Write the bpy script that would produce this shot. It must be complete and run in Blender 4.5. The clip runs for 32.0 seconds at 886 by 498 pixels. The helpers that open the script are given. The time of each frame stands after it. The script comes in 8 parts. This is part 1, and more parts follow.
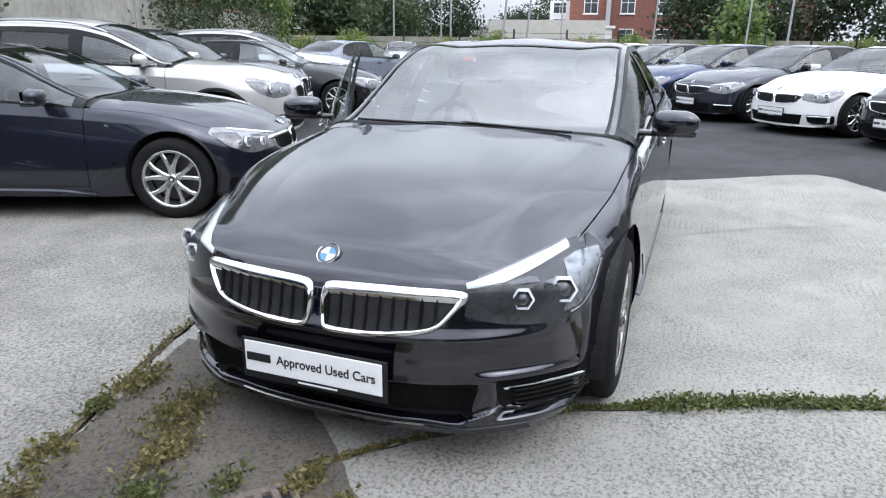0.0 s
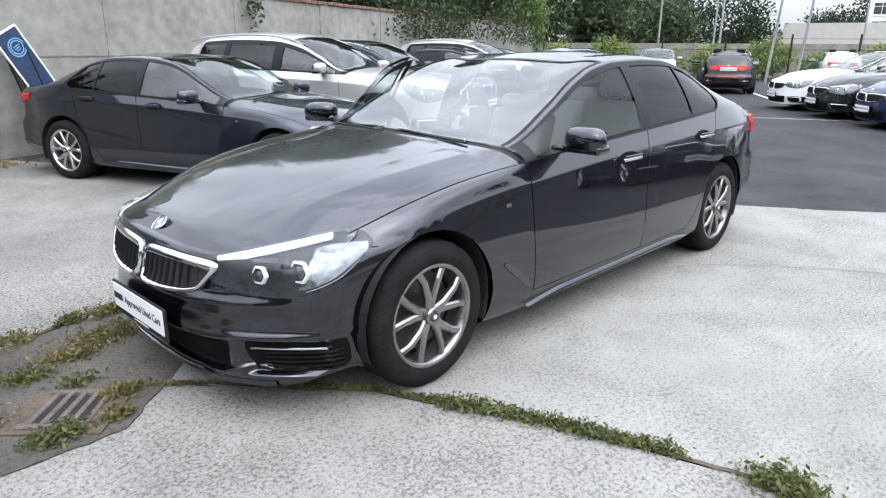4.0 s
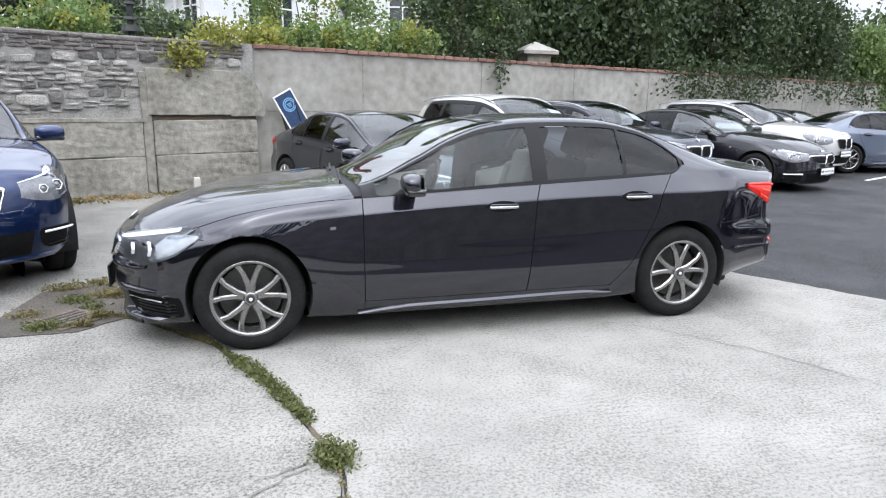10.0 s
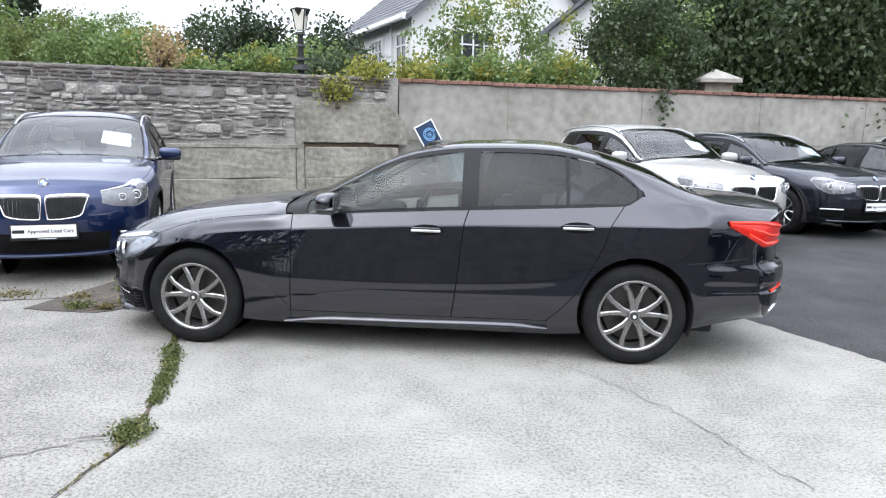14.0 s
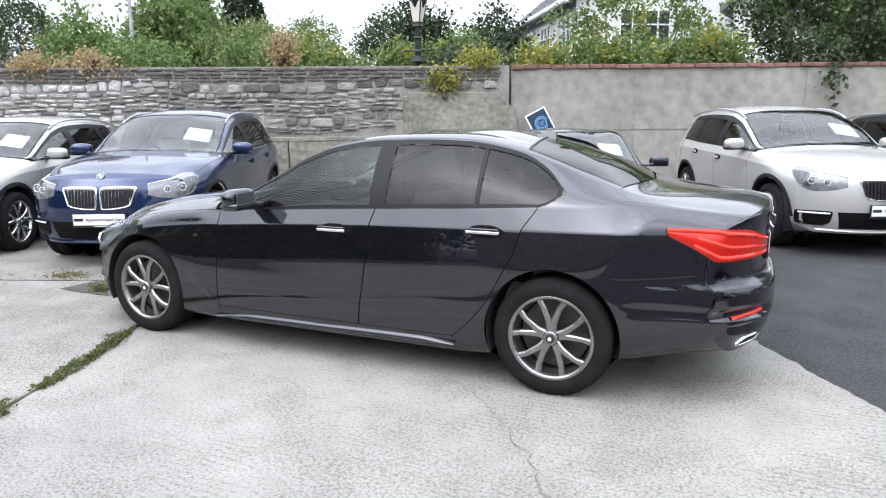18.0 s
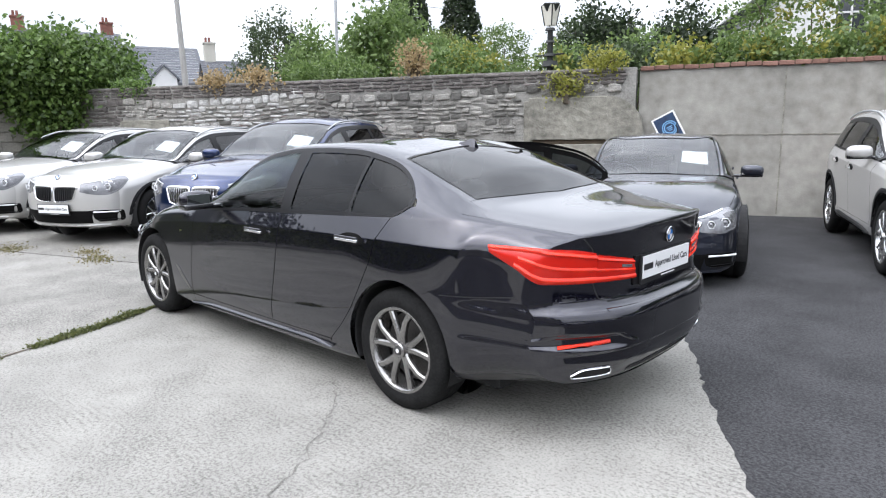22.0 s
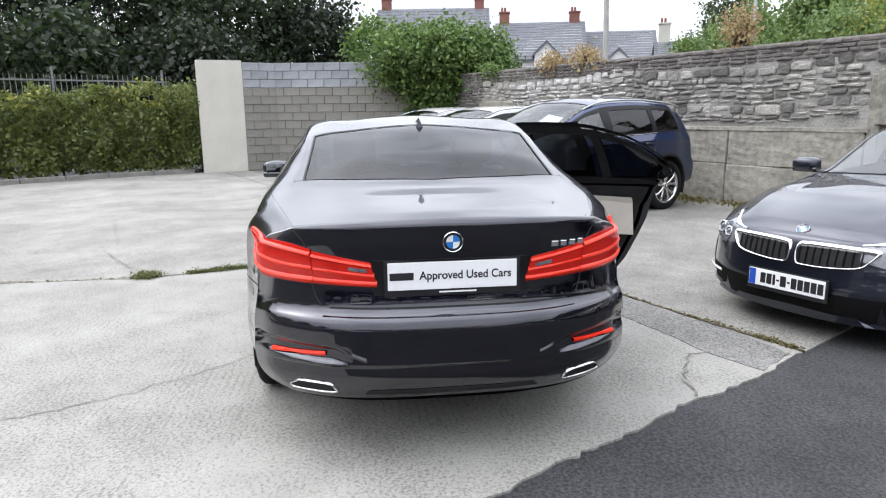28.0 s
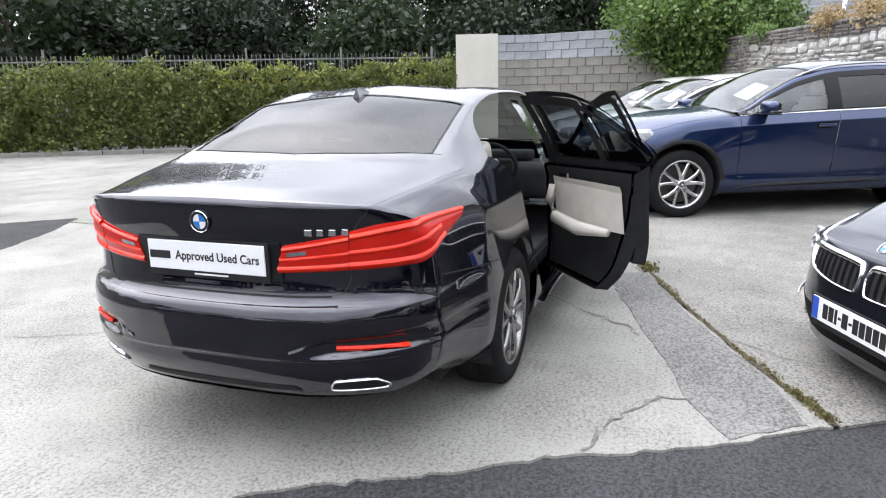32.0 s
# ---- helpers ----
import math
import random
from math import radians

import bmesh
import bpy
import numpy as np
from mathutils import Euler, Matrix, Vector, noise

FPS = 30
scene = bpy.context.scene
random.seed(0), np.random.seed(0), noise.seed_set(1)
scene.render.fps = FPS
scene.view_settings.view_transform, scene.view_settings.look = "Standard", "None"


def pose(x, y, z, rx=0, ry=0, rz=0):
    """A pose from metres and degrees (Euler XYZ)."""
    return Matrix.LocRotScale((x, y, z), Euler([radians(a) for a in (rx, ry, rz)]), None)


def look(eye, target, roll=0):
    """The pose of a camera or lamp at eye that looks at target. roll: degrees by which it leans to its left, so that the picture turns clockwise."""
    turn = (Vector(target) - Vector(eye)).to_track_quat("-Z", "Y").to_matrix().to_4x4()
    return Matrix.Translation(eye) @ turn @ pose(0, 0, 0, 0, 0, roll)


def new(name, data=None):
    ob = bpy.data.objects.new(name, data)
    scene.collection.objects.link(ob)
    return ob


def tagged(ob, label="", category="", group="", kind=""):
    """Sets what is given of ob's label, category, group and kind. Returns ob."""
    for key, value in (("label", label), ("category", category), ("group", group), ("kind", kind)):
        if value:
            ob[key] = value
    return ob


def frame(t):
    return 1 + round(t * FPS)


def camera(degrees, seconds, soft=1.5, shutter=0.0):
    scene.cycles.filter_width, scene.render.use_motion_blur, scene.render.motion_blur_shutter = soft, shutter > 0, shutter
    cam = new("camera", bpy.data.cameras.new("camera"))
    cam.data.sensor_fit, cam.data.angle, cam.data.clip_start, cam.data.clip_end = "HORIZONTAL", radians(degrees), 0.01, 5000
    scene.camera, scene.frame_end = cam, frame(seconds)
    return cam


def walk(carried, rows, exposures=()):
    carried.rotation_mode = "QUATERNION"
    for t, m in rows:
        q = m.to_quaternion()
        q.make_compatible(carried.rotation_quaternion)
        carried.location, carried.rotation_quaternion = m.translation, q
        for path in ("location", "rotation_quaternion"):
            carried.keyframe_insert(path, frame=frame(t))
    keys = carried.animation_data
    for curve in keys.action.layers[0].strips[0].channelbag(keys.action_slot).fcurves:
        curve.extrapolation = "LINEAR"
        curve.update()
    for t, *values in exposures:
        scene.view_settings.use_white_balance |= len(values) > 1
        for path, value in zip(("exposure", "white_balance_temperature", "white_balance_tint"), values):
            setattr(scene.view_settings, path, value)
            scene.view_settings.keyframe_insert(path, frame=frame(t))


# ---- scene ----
cam = camera(67.3, 32.0, 1.15)
PATH = [
    (0, (-4.113, -1.106, 1.403), (-2.325, -0.435, 0.81), 0.6),
    (0.5, (-4.071, -1.297, 1.408), (-2.303, -0.57, 0.821), 1.0),
    (1, (-3.966, -1.5, 1.404), (-2.226, -0.704, 0.823), 2.8),
    (1.5, (-3.881, -1.679, 1.42), (-2.182, -0.803, 0.832), 1.5),
    (2, (-3.821, -1.967, 1.435), (-2.2, -0.933, 0.884), 2.0),
    (2.5, (-3.744, -2.218, 1.446), (-2.173, -1.106, 0.902), 0.8),
    (3, (-3.631, -2.411, 1.428), (-2.102, -1.245, 0.88), 1.1),
    (3.5, (-3.502, -2.609, 1.452), (-2.053, -1.359, 0.872), 0.5),
    (5.5, (-3.087, -3.522, 1.475), (-1.892, -1.998, 0.977), 1.4),
    (6, (-2.923, -3.727, 1.474), (-1.786, -2.155, 0.988), 1.0),
    (6.5, (-2.764, -3.993, 1.493), (-1.764, -2.327, 1.019), 1.7),
    (7, (-2.653, -4.122, 1.502), (-1.703, -2.425, 1.033), -0.1),
    (7.5, (-2.427, -4.248, 1.493), (-1.543, -2.514, 1.035), 1.2),
    (8, (-2.253, -4.346, 1.51), (-1.434, -2.58, 1.053), -0.3),
    (8.5, (-2.032, -4.539, 1.508), (-1.257, -2.749, 1.068), -0.2),
    (9, (-1.816, -4.745, 1.523), (-1.113, -2.922, 1.094), 1.3),
    (9.5, (-1.603, -4.853, 1.491), (-0.989, -2.996, 1.07), -0.4),
    (10, (-1.395, -4.948, 1.518), (-0.877, -3.066, 1.084), 0.8),
    (10.5, (-1.151, -5.059, 1.515), (-0.717, -3.15, 1.107), 0.1),
    (11, (-0.883, -5.2, 1.516), (-0.526, -3.27, 1.128), 1.9),
    (11.5, (-0.644, -5.232, 1.517), (-0.37, -3.289, 1.129), 0.5),
    (12, (-0.372, -5.226, 1.505), (-0.18, -3.271, 1.13), 1.8),
    (12.5, (-0.12, -5.242, 1.511), (-0.005, -3.28, 1.139), 1.0),
    (13, (0.192, -5.311, 1.521), (0.16, -3.344, 1.162), 1.4),
    (13.5, (0.414, -5.285, 1.514), (0.296, -3.32, 1.159), -0.3),
    (14, (0.646, -5.186, 1.496), (0.457, -3.227, 1.145), 1.1),
    (14.5, (0.848, -5.087, 1.505), (0.582, -3.136, 1.155), 0.4),
    (16.5, (1.664, -4.58, 1.505), (1.08, -2.708, 1.113), 0.6),
    (17, (1.852, -4.475, 1.498), (1.24, -2.612, 1.105), -0.7),
    (17.5, (2.157, -4.395, 1.508), (1.449, -2.564, 1.125), 1.2),
    (18, (2.351, -4.307, 1.51), (1.56, -2.511, 1.125), -0.4),
    (18.5, (2.544, -4.154, 1.504), (1.672, -2.395, 1.123), 0.4),
    (19, (2.722, -4.058, 1.513), (1.775, -2.337, 1.136), -1.3),
    (19.5, (3.011, -3.934, 1.512), (1.973, -2.267, 1.134), -0.7),
    (20, (3.227, -3.846, 1.524), (2.118, -2.226, 1.14), -1.0),
    (20.5, (3.386, -3.669, 1.495), (2.209, -2.096, 1.119), -0.2),
    (21, (3.547, -3.526, 1.501), (2.321, -1.99, 1.131), -0.9),
    (21.5, (3.78, -3.353, 1.487), (2.492, -1.867, 1.125), -0.6),
    (22, (4.017, -3.221, 1.515), (2.664, -1.794, 1.15), -0.9),
    (22.5, (4.144, -3.054, 1.488), (2.728, -1.689, 1.124), -1.7),
    (23, (4.281, -2.848, 1.482), (2.774, -1.587, 1.115), -0.4),
    (23.5, (4.46, -2.624, 1.475), (2.914, -1.41, 1.106), -2.0),
    (24, (4.661, -2.364, 1.486), (3.019, -1.289, 1.099), -0.4),
    (24.5, (4.748, -2.173, 1.467), (3.058, -1.182, 1.067), -1.6),
    (26.5, (5.106, -1.213, 1.47), (3.24, -0.623, 1.059), -0.3),
    (27, (5.085, -0.915, 1.439), (3.186, -0.436, 1.035), 0.8),
    (27.5, (5.094, -0.69, 1.467), (3.173, -0.311, 1.058), -0.5),
    (28, (5.099, -0.371, 1.449), (3.155, -0.118, 1.05), -0.6),
    (28.5, (5.144, -0.116, 1.483), (3.188, -0.013, 1.077), -0.5),
    (29, (5.054, 0.122, 1.447), (3.097, 0.109, 1.036), -0.6),
    (29.5, (4.995, 0.369, 1.48), (3.044, 0.239, 1.059), -0.6),
    (30, (4.895, 0.655, 1.447), (2.954, 0.423, 1.024), -1.4),
    (30.5, (4.847, 0.977, 1.455), (2.934, 0.612, 0.999), -1.9),
    (31, (4.729, 1.179, 1.41), (2.833, 0.738, 0.947), -1.0),
    (31.5, (4.602, 1.408, 1.416), (2.737, 0.855, 0.951), -1.0),
    (32, (4.489, 1.65, 1.397), (2.662, 0.98, 0.936), -1.2),
]
walk(cam, [(t, look(eye, target, roll)) for t, eye, target, roll in PATH], [(0, -0.22, 6050, 11), (3, -0.06, 6050, 11), (6, 0.06, 6100, 12), (19, 0.05, 6150, 12), (22, -0.08, 6200, 12), (24, -0.1, 6200, 12), (27, -0.04, 6250, 12), (30, 0.07, 6300, 12), (32, 0.18, 6300, 12)])

# ---- world and light ----
world = bpy.data.worlds.new("overcast_sky")
scene.world = world
world.use_nodes = True
wn = world.node_tree.nodes
wl = world.node_tree.links
wn.clear()
sky = wn.new("ShaderNodeTexSky")
sky.sky_type = "NISHITA"
sky.sun_disc = False
sky.sun_elevation = radians(52)
sky.sun_rotation = radians(200)
sky.air_density, sky.dust_density, sky.ozone_density = 1.0, 5.0, 1.0
hsv = wn.new("ShaderNodeHueSaturation")
hsv.inputs["Saturation"].default_value = 0.34
cloud_co = wn.new("ShaderNodeTexCoord")
cloud = wn.new("ShaderNodeTexNoise")
cloud.inputs["Scale"].default_value = 3.2
cloud.inputs["Detail"].default_value = 5.0
cloud_ramp = wn.new("ShaderNodeValToRGB")
cloud_ramp.color_ramp.elements[0].position, cloud_ramp.color_ramp.elements[0].color = 0.36, (0.8, 0.81, 0.83, 1)
cloud_ramp.color_ramp.elements[1].position, cloud_ramp.color_ramp.elements[1].color = 0.66, (1.3, 1.3, 1.3, 1)
cloud_mix = wn.new("ShaderNodeMix")
cloud_mix.data_type, cloud_mix.blend_type = "RGBA", "MULTIPLY"
cloud_mix.inputs[0].default_value = 1.0
background = wn.new("ShaderNodeBackground")
background.inputs["Strength"].default_value = 0.14
wout = wn.new("ShaderNodeOutputWorld")
# cloud cover evens out the clear sky's brightness
cover = wn.new("ShaderNodeMix")
cover.data_type = "RGBA"
cover.inputs[0].default_value = 0.78
cover.inputs[7].default_value = (5.3, 5.45, 5.65, 1)
wl.new(sky.outputs[0], hsv.inputs["Color"])
wl.new(hsv.outputs[0], cover.inputs[6])
wl.new(cloud_co.outputs["Generated"], cloud.inputs["Vector"])
wl.new(cloud.outputs["Fac"], cloud_ramp.inputs["Fac"])
wl.new(cover.outputs[2], cloud_mix.inputs[6])
wl.new(cloud_ramp.outputs[0], cloud_mix.inputs[7])
# an overcast dome: brighter overhead than at the horizon
split = wn.new("ShaderNodeSeparateXYZ")
rise = wn.new("ShaderNodeMapRange")
rise.inputs["To Min"].default_value, rise.inputs["To Max"].default_value = 1.2, 4.9
dome = wn.new("ShaderNodeMix")
dome.data_type, dome.blend_type = "RGBA", "MULTIPLY"
dome.inputs[0].default_value = 1.0
wl.new(cloud_co.outputs["Generated"], split.inputs[0])
wl.new(split.outputs["Z"], rise.inputs["Value"])
wl.new(cloud_mix.outputs[2], dome.inputs[6])
wl.new(rise.outputs[0], dome.inputs[7])
wl.new(dome.outputs[2], background.inputs["Color"])
wl.new(background.outputs[0], wout.inputs["Surface"])

sun_data = bpy.data.lights.new("sun", "SUN")
sun_data.energy, sun_data.angle, sun_data.color = 0.7, radians(75), (1.0, 0.99, 0.97)
sun_ob = new("sun", sun_data)
sun_ob.matrix_basis = look((10, -24, 42), (0, 0, 0))


# ---- materials ----
def shade(name, rough=0.6, metal=0.0, coat=0.0, spec=0.5):
    m = bpy.data.materials.new(name)
    m.use_nodes = True
    b = m.node_tree.nodes["Principled BSDF"]
    b.inputs["Roughness"].default_value = rough
    b.inputs["Metallic"].default_value = metal
    b.inputs["Coat Weight"].default_value = coat
    b.inputs["Coat Roughness"].default_value = 0.03
    b.inputs["Specular IOR Level"].default_value = spec
    return m, m.node_tree.nodes, m.node_tree.links, b


def mat(name, dark, light=None, scale=6.0, fine=60.0, rough=0.6, metal=0.0, coat=0.0, bump=0.0, bump_scale=None, per=0.0, spec=0.5, rough_var=0.0):
    """A surface of two colours mixed by coarse and fine noise, with relief; per: brightness spread from piece to piece."""
    m, n, l, b = shade(name, rough, metal, coat, spec)
    light = light or dark
    co = n.new("ShaderNodeTexCoord")
    big = n.new("ShaderNodeTexNoise")
    big.inputs["Scale"].default_value, big.inputs["Detail"].default_value = scale, 6.0
    small = n.new("ShaderNodeTexNoise")
    small.inputs["Scale"].default_value, small.inputs["Detail"].default_value = fine, 4.0
    add = n.new("ShaderNodeMath")
    add.operation = "ADD"
    half = n.new("ShaderNodeMath")
    half.operation = "MULTIPLY"
    half.inputs[1].default_value = 0.5
    ramp = n.new("ShaderNodeValToRGB")
    ramp.color_ramp.elements[0].position, ramp.color_ramp.elements[0].color = 0.34, (*dark, 1)
    ramp.color_ramp.elements[1].position, ramp.color_ramp.elements[1].color = 0.66, (*light, 1)
    for t in (big, small):
        l.new(co.outputs["Object"], t.inputs["Vector"])
    l.new(big.outputs["Fac"], add.inputs[0])
    l.new(small.outputs["Fac"], add.inputs[1])
    l.new(add.outputs[0], half.inputs[0])
    l.new(half.outputs[0], ramp.inputs["Fac"])
    colour = ramp.outputs[0]
    if per:
        info = n.new("ShaderNodeObjectInfo")
        value = n.new("ShaderNodeMapRange")
        value.inputs["To Min"].default_value, value.inputs["To Max"].default_value = 1 - per, 1 + per
        tone = n.new("ShaderNodeHueSaturation")
        l.new(info.outputs["Random"], value.inputs["Value"])
        l.new(value.outputs[0], tone.inputs["Value"])
        l.new(colour, tone.inputs["Color"])
        colour = tone.outputs[0]
    l.new(colour, b.inputs["Base Color"])
    if rough_var:
        rr = n.new("ShaderNodeMapRange")
        rr.inputs["To Min"].default_value, rr.inputs["To Max"].default_value = rough - rough_var, rough + rough_var
        l.new(half.outputs[0], rr.inputs["Value"])
        l.new(rr.outputs[0], b.inputs["Roughness"])
    if bump:
        bp = n.new("ShaderNodeBump")
        bp.inputs["Strength"].default_value = bump
        bp.inputs["Distance"].default_value = 0.02
        if bump_scale:
            bn = n.new("ShaderNodeTexNoise")
            bn.inputs["Scale"].default_value, bn.inputs["Detail"].default_value = bump_scale, 8.0
            l.new(co.outputs["Object"], bn.inputs["Vector"])
            l.new(bn.outputs["Fac"], bp.inputs["Height"])
        else:
            l.new(half.outputs[0], bp.inputs["Height"])
        l.new(bp.outputs[0], b.inputs["Normal"])
    return m


def car_paint(name, colour, flake, metal=0.55, rough=0.34):
    """Metallic paint under a clear coat, with flakes and a faint film of dust."""
    m, n, l, b = shade(name, rough, metal, 1.0)
    co = n.new("ShaderNodeTexCoord")
    flakes = n.new("ShaderNodeTexNoise")
    flakes.inputs["Scale"].default_value = 900
    dust = n.new("ShaderNodeTexNoise")
    dust.inputs["Scale"].default_value, dust.inputs["Detail"].default_value = 3.0, 6.0
    mix = n.new("ShaderNodeMix")
    mix.data_type = "RGBA"
    mix.inputs[6].default_value, mix.inputs[7].default_value = (*colour, 1), (*flake, 1)
    coat = n.new("ShaderNodeMapRange")
    coat.inputs["To Min"].default_value, coat.inputs["To Max"].default_value = 0.008, 0.03
    b.inputs["Specular IOR Level"].default_value = 0.0
    b.inputs["Coat IOR"].default_value = 1.6
    l.new(co.outputs["Object"], flakes.inputs["Vector"])
    l.new(co.outputs["Object"], dust.inputs["Vector"])
    l.new(flakes.outputs["Fac"], mix.inputs[0])
    l.new(mix.outputs[2], b.inputs["Base Color"])
    l.new(dust.outputs["Fac"], coat.inputs["Value"])
    l.new(coat.outputs[0], b.inputs["Coat Roughness"])
    return m


def glass_mat(name, tint, clear, ior=2.05):
    """Car glazing: a tinted sheet that lets part of the light straight through, with a mirror-like gloss by Fresnel."""
    m = bpy.data.materials.new(name)
    m.use_nodes = True
    n, l = m.node_tree.nodes, m.node_tree.links
    n.clear()
    out = n.new("ShaderNodeOutputMaterial")
    seen = n.new("ShaderNodeBsdfTransparent")
    seen.inputs["Color"].default_value = (*(clear * c for c in tint), 1)
    gloss = n.new("ShaderNodeBsdfGlossy")
    gloss.inputs["Roughness"].default_value = 0.02
    # the sheet reflects alike from either side
    base = ((ior - 1) / (ior + 1)) ** 2
    slant = n.new("ShaderNodeLayerWeight")
    slant.inputs["Blend"].default_value = 0.5
    fifth = n.new("ShaderNodeMath")
    fifth.operation = "POWER"
    fifth.inputs[1].default_value = 5.0
    fres = n.new("ShaderNodeMapRange")
    fres.inputs["To Min"].default_value = base
    mix = n.new("ShaderNodeMixShader")
    l.new(slant.outputs["Facing"], fifth.inputs[0])
    l.new(fifth.outputs[0], fres.inputs["Value"])
    l.new(fres.outputs[0], mix.inputs[0])
    l.new(seen.outputs[0], mix.inputs[1])
    l.new(gloss.outputs[0], mix.inputs[2])
    l.new(mix.outputs[0], out.inputs["Surface"])
    return m


PAINT_MAIN = car_paint("paint_dark_grey", (0.0045, 0.0046, 0.0095), (0.0155, 0.0155, 0.0285), 0.9, 0.33)
PAINT_MAIN.node_tree.nodes["Principled BSDF"].inputs["Coat IOR"].default_value = 1.75
PAINT_GREY = car_paint("paint_mineral_grey", (0.012, 0.0135, 0.022), (0.036, 0.040, 0.058), 0.75)
PAINT_BLUE = car_paint("paint_deep_blue", (0.004, 0.011, 0.042), (0.012, 0.03, 0.108), 0.7)
PAINT_SILVER = car_paint("paint_silver", (0.40, 0.395, 0.38), (0.60, 0.59, 0.575), 0.4)
PAINT_WHITE = car_paint("paint_white", (0.78, 0.78, 0.77), (0.82, 0.82, 0.81), 0.0)
PAINT_BLACK = car_paint("paint_black", (0.006, 0.006, 0.008), (0.015, 0.015, 0.02), 0.3)
PAINT_BLUEGREY = car_paint("paint_blue_grey", (0.07, 0.085, 0.12), (0.14, 0.16, 0.2))
PAINT_RED = car_paint("paint_dark_red", (0.006, 0.003, 0.004), (0.014, 0.006, 0.007), 0.2)
GLASS_CLEAR = glass_mat("clear_glass", (0.84, 0.98, 0.97), 0.62, 1.5)
GLASS_SCREEN = glass_mat("screen_glass", (0.93, 1.0, 0.99), 0.55, 3.2)
GLASS_DARK = glass_mat("tinted_glass", (0.8, 0.9, 1.0), 0.10, 1.65)
GLASS_SIDE = glass_mat("tinted_side_glass", (0.8, 0.9, 1.0), 0.10, 1.45)
GLASS_FAR = glass_mat("car_glass", (0.9, 0.97, 1.0), 0.85)
GLASS_LAMP = glass_mat("lamp_cover", (0.96, 0.98, 1.0), 0.97, 1.35)
RUBBER = mat("tyre_rubber", (0.009, 0.009, 0.009), (0.02, 0.02, 0.02), 8, 90, rough=0.85, bump=0.15, spec=0.1)
TRIM = mat("black_trim", (0.005, 0.005, 0.006), (0.011, 0.011, 0.012), 10, 120, rough=0.35, spec=0.3)
PLASTIC = mat("black_plastic", (0.008, 0.008, 0.009), (0.02, 0.02, 0.021), 12, 200, rough=0.6, bump=0.05, spec=0.25)
VOID = mat("dark_mesh", (0.003, 0.003, 0.003), (0.008, 0.008, 0.008), 30, 200, rough=0.8, bump=0.2, spec=0.12)
LAMP_DARK = mat("lamp_housing", (0.015, 0.015, 0.016), (0.055, 0.055, 0.058), 18, 60, rough=0.28, metal=0.3)
LAMP_GREY = mat("lamp_reflector", (0.06, 0.06, 0.063), (0.2, 0.2, 0.21), 26, 80, rough=0.2, metal=0.6)
FRAME_BLACK = mat("frame_black", (0.006, 0.006, 0.007), (0.011, 0.011, 0.012), 6, 80, rough=0.4, spec=0.2)
GLOSSBLACK = mat("gloss_black", (0.006, 0.006, 0.007), (0.01, 0.01, 0.011), 4, 40, rough=0.12, coat=1.0)
CHROME = mat("chrome", (0.72, 0.72, 0.73), (0.85, 0.85, 0.86), 6, 60, rough=0.10, metal=1.0)
MIRROR = mat("mirror_silver", (0.30, 0.32, 0.33), (0.34, 0.36, 0.37), 4, 40, rough=0.03, metal=1.0)
ALLOY = mat("alloy_grey", (0.20, 0.195, 0.19), (0.34, 0.333, 0.325), 5, 90, rough=0.27, metal=0.9, coat=0.4)
ALLOY_BRIGHT = mat("alloy_bright", (0.5, 0.5, 0.5), (0.66, 0.66, 0.66), 5, 90, rough=0.24, metal=0.95, coat=0.3)
LEATHER = mat("cream_leather", (0.52, 0.48, 0.42), (0.66, 0.62, 0.56), 9, 160, rough=0.5, bump=0.08)
CABIN = mat("cabin_black", (0.012, 0.012, 0.013), (0.03, 0.03, 0.03), 9, 120, rough=0.8, spec=0.2)
CARPET = mat("dark_cloth", (0.02, 0.02, 0.021), (0.05, 0.05, 0.05), 20, 300, rough=0.95)
PLATE = mat("plate_white", (0.74, 0.74, 0.74), (0.8, 0.8, 0.8), 6, 80, rough=0.35)
PLATE_BLUE = mat("plate_blue", (0.02, 0.08, 0.45), None, rough=0.35)
INK = mat("plate_ink", (0.012, 0.012, 0.014), None, rough=0.5)
BADGE_BLUE = mat("badge_blue", (0.02, 0.16, 0.5), None, rough=0.2, coat=1.0)
LAMP_PALE = mat("lamp_pale", (0.045, 0.046, 0.048), (0.36, 0.37, 0.385), 34, 120, rough=0.18, metal=0.5, coat=1.0)
LAMP_WHITE = mat("lamp_white", (0.66, 0.67, 0.69), (0.86, 0.87, 0.88), 30, 160, rough=0.15, coat=1.0)
BADGE_WHITE = mat("badge_white", (0.75, 0.75, 0.76), None, rough=0.2, coat=1.0)
PAPER = mat("paper", (0.72, 0.72, 0.72), (0.8, 0.8, 0.79), 5, 60, rough=0.8)
BRAKE = mat("brake_disc", (0.05, 0.05, 0.05), (0.13, 0.125, 0.12), 8, 120, rough=0.45, metal=0.8)
AMBER = mat("lamp_grey", (0.12, 0.12, 0.13), (0.25, 0.255, 0.27), 14, 60, rough=0.15, metal=0.4, coat=1.0)


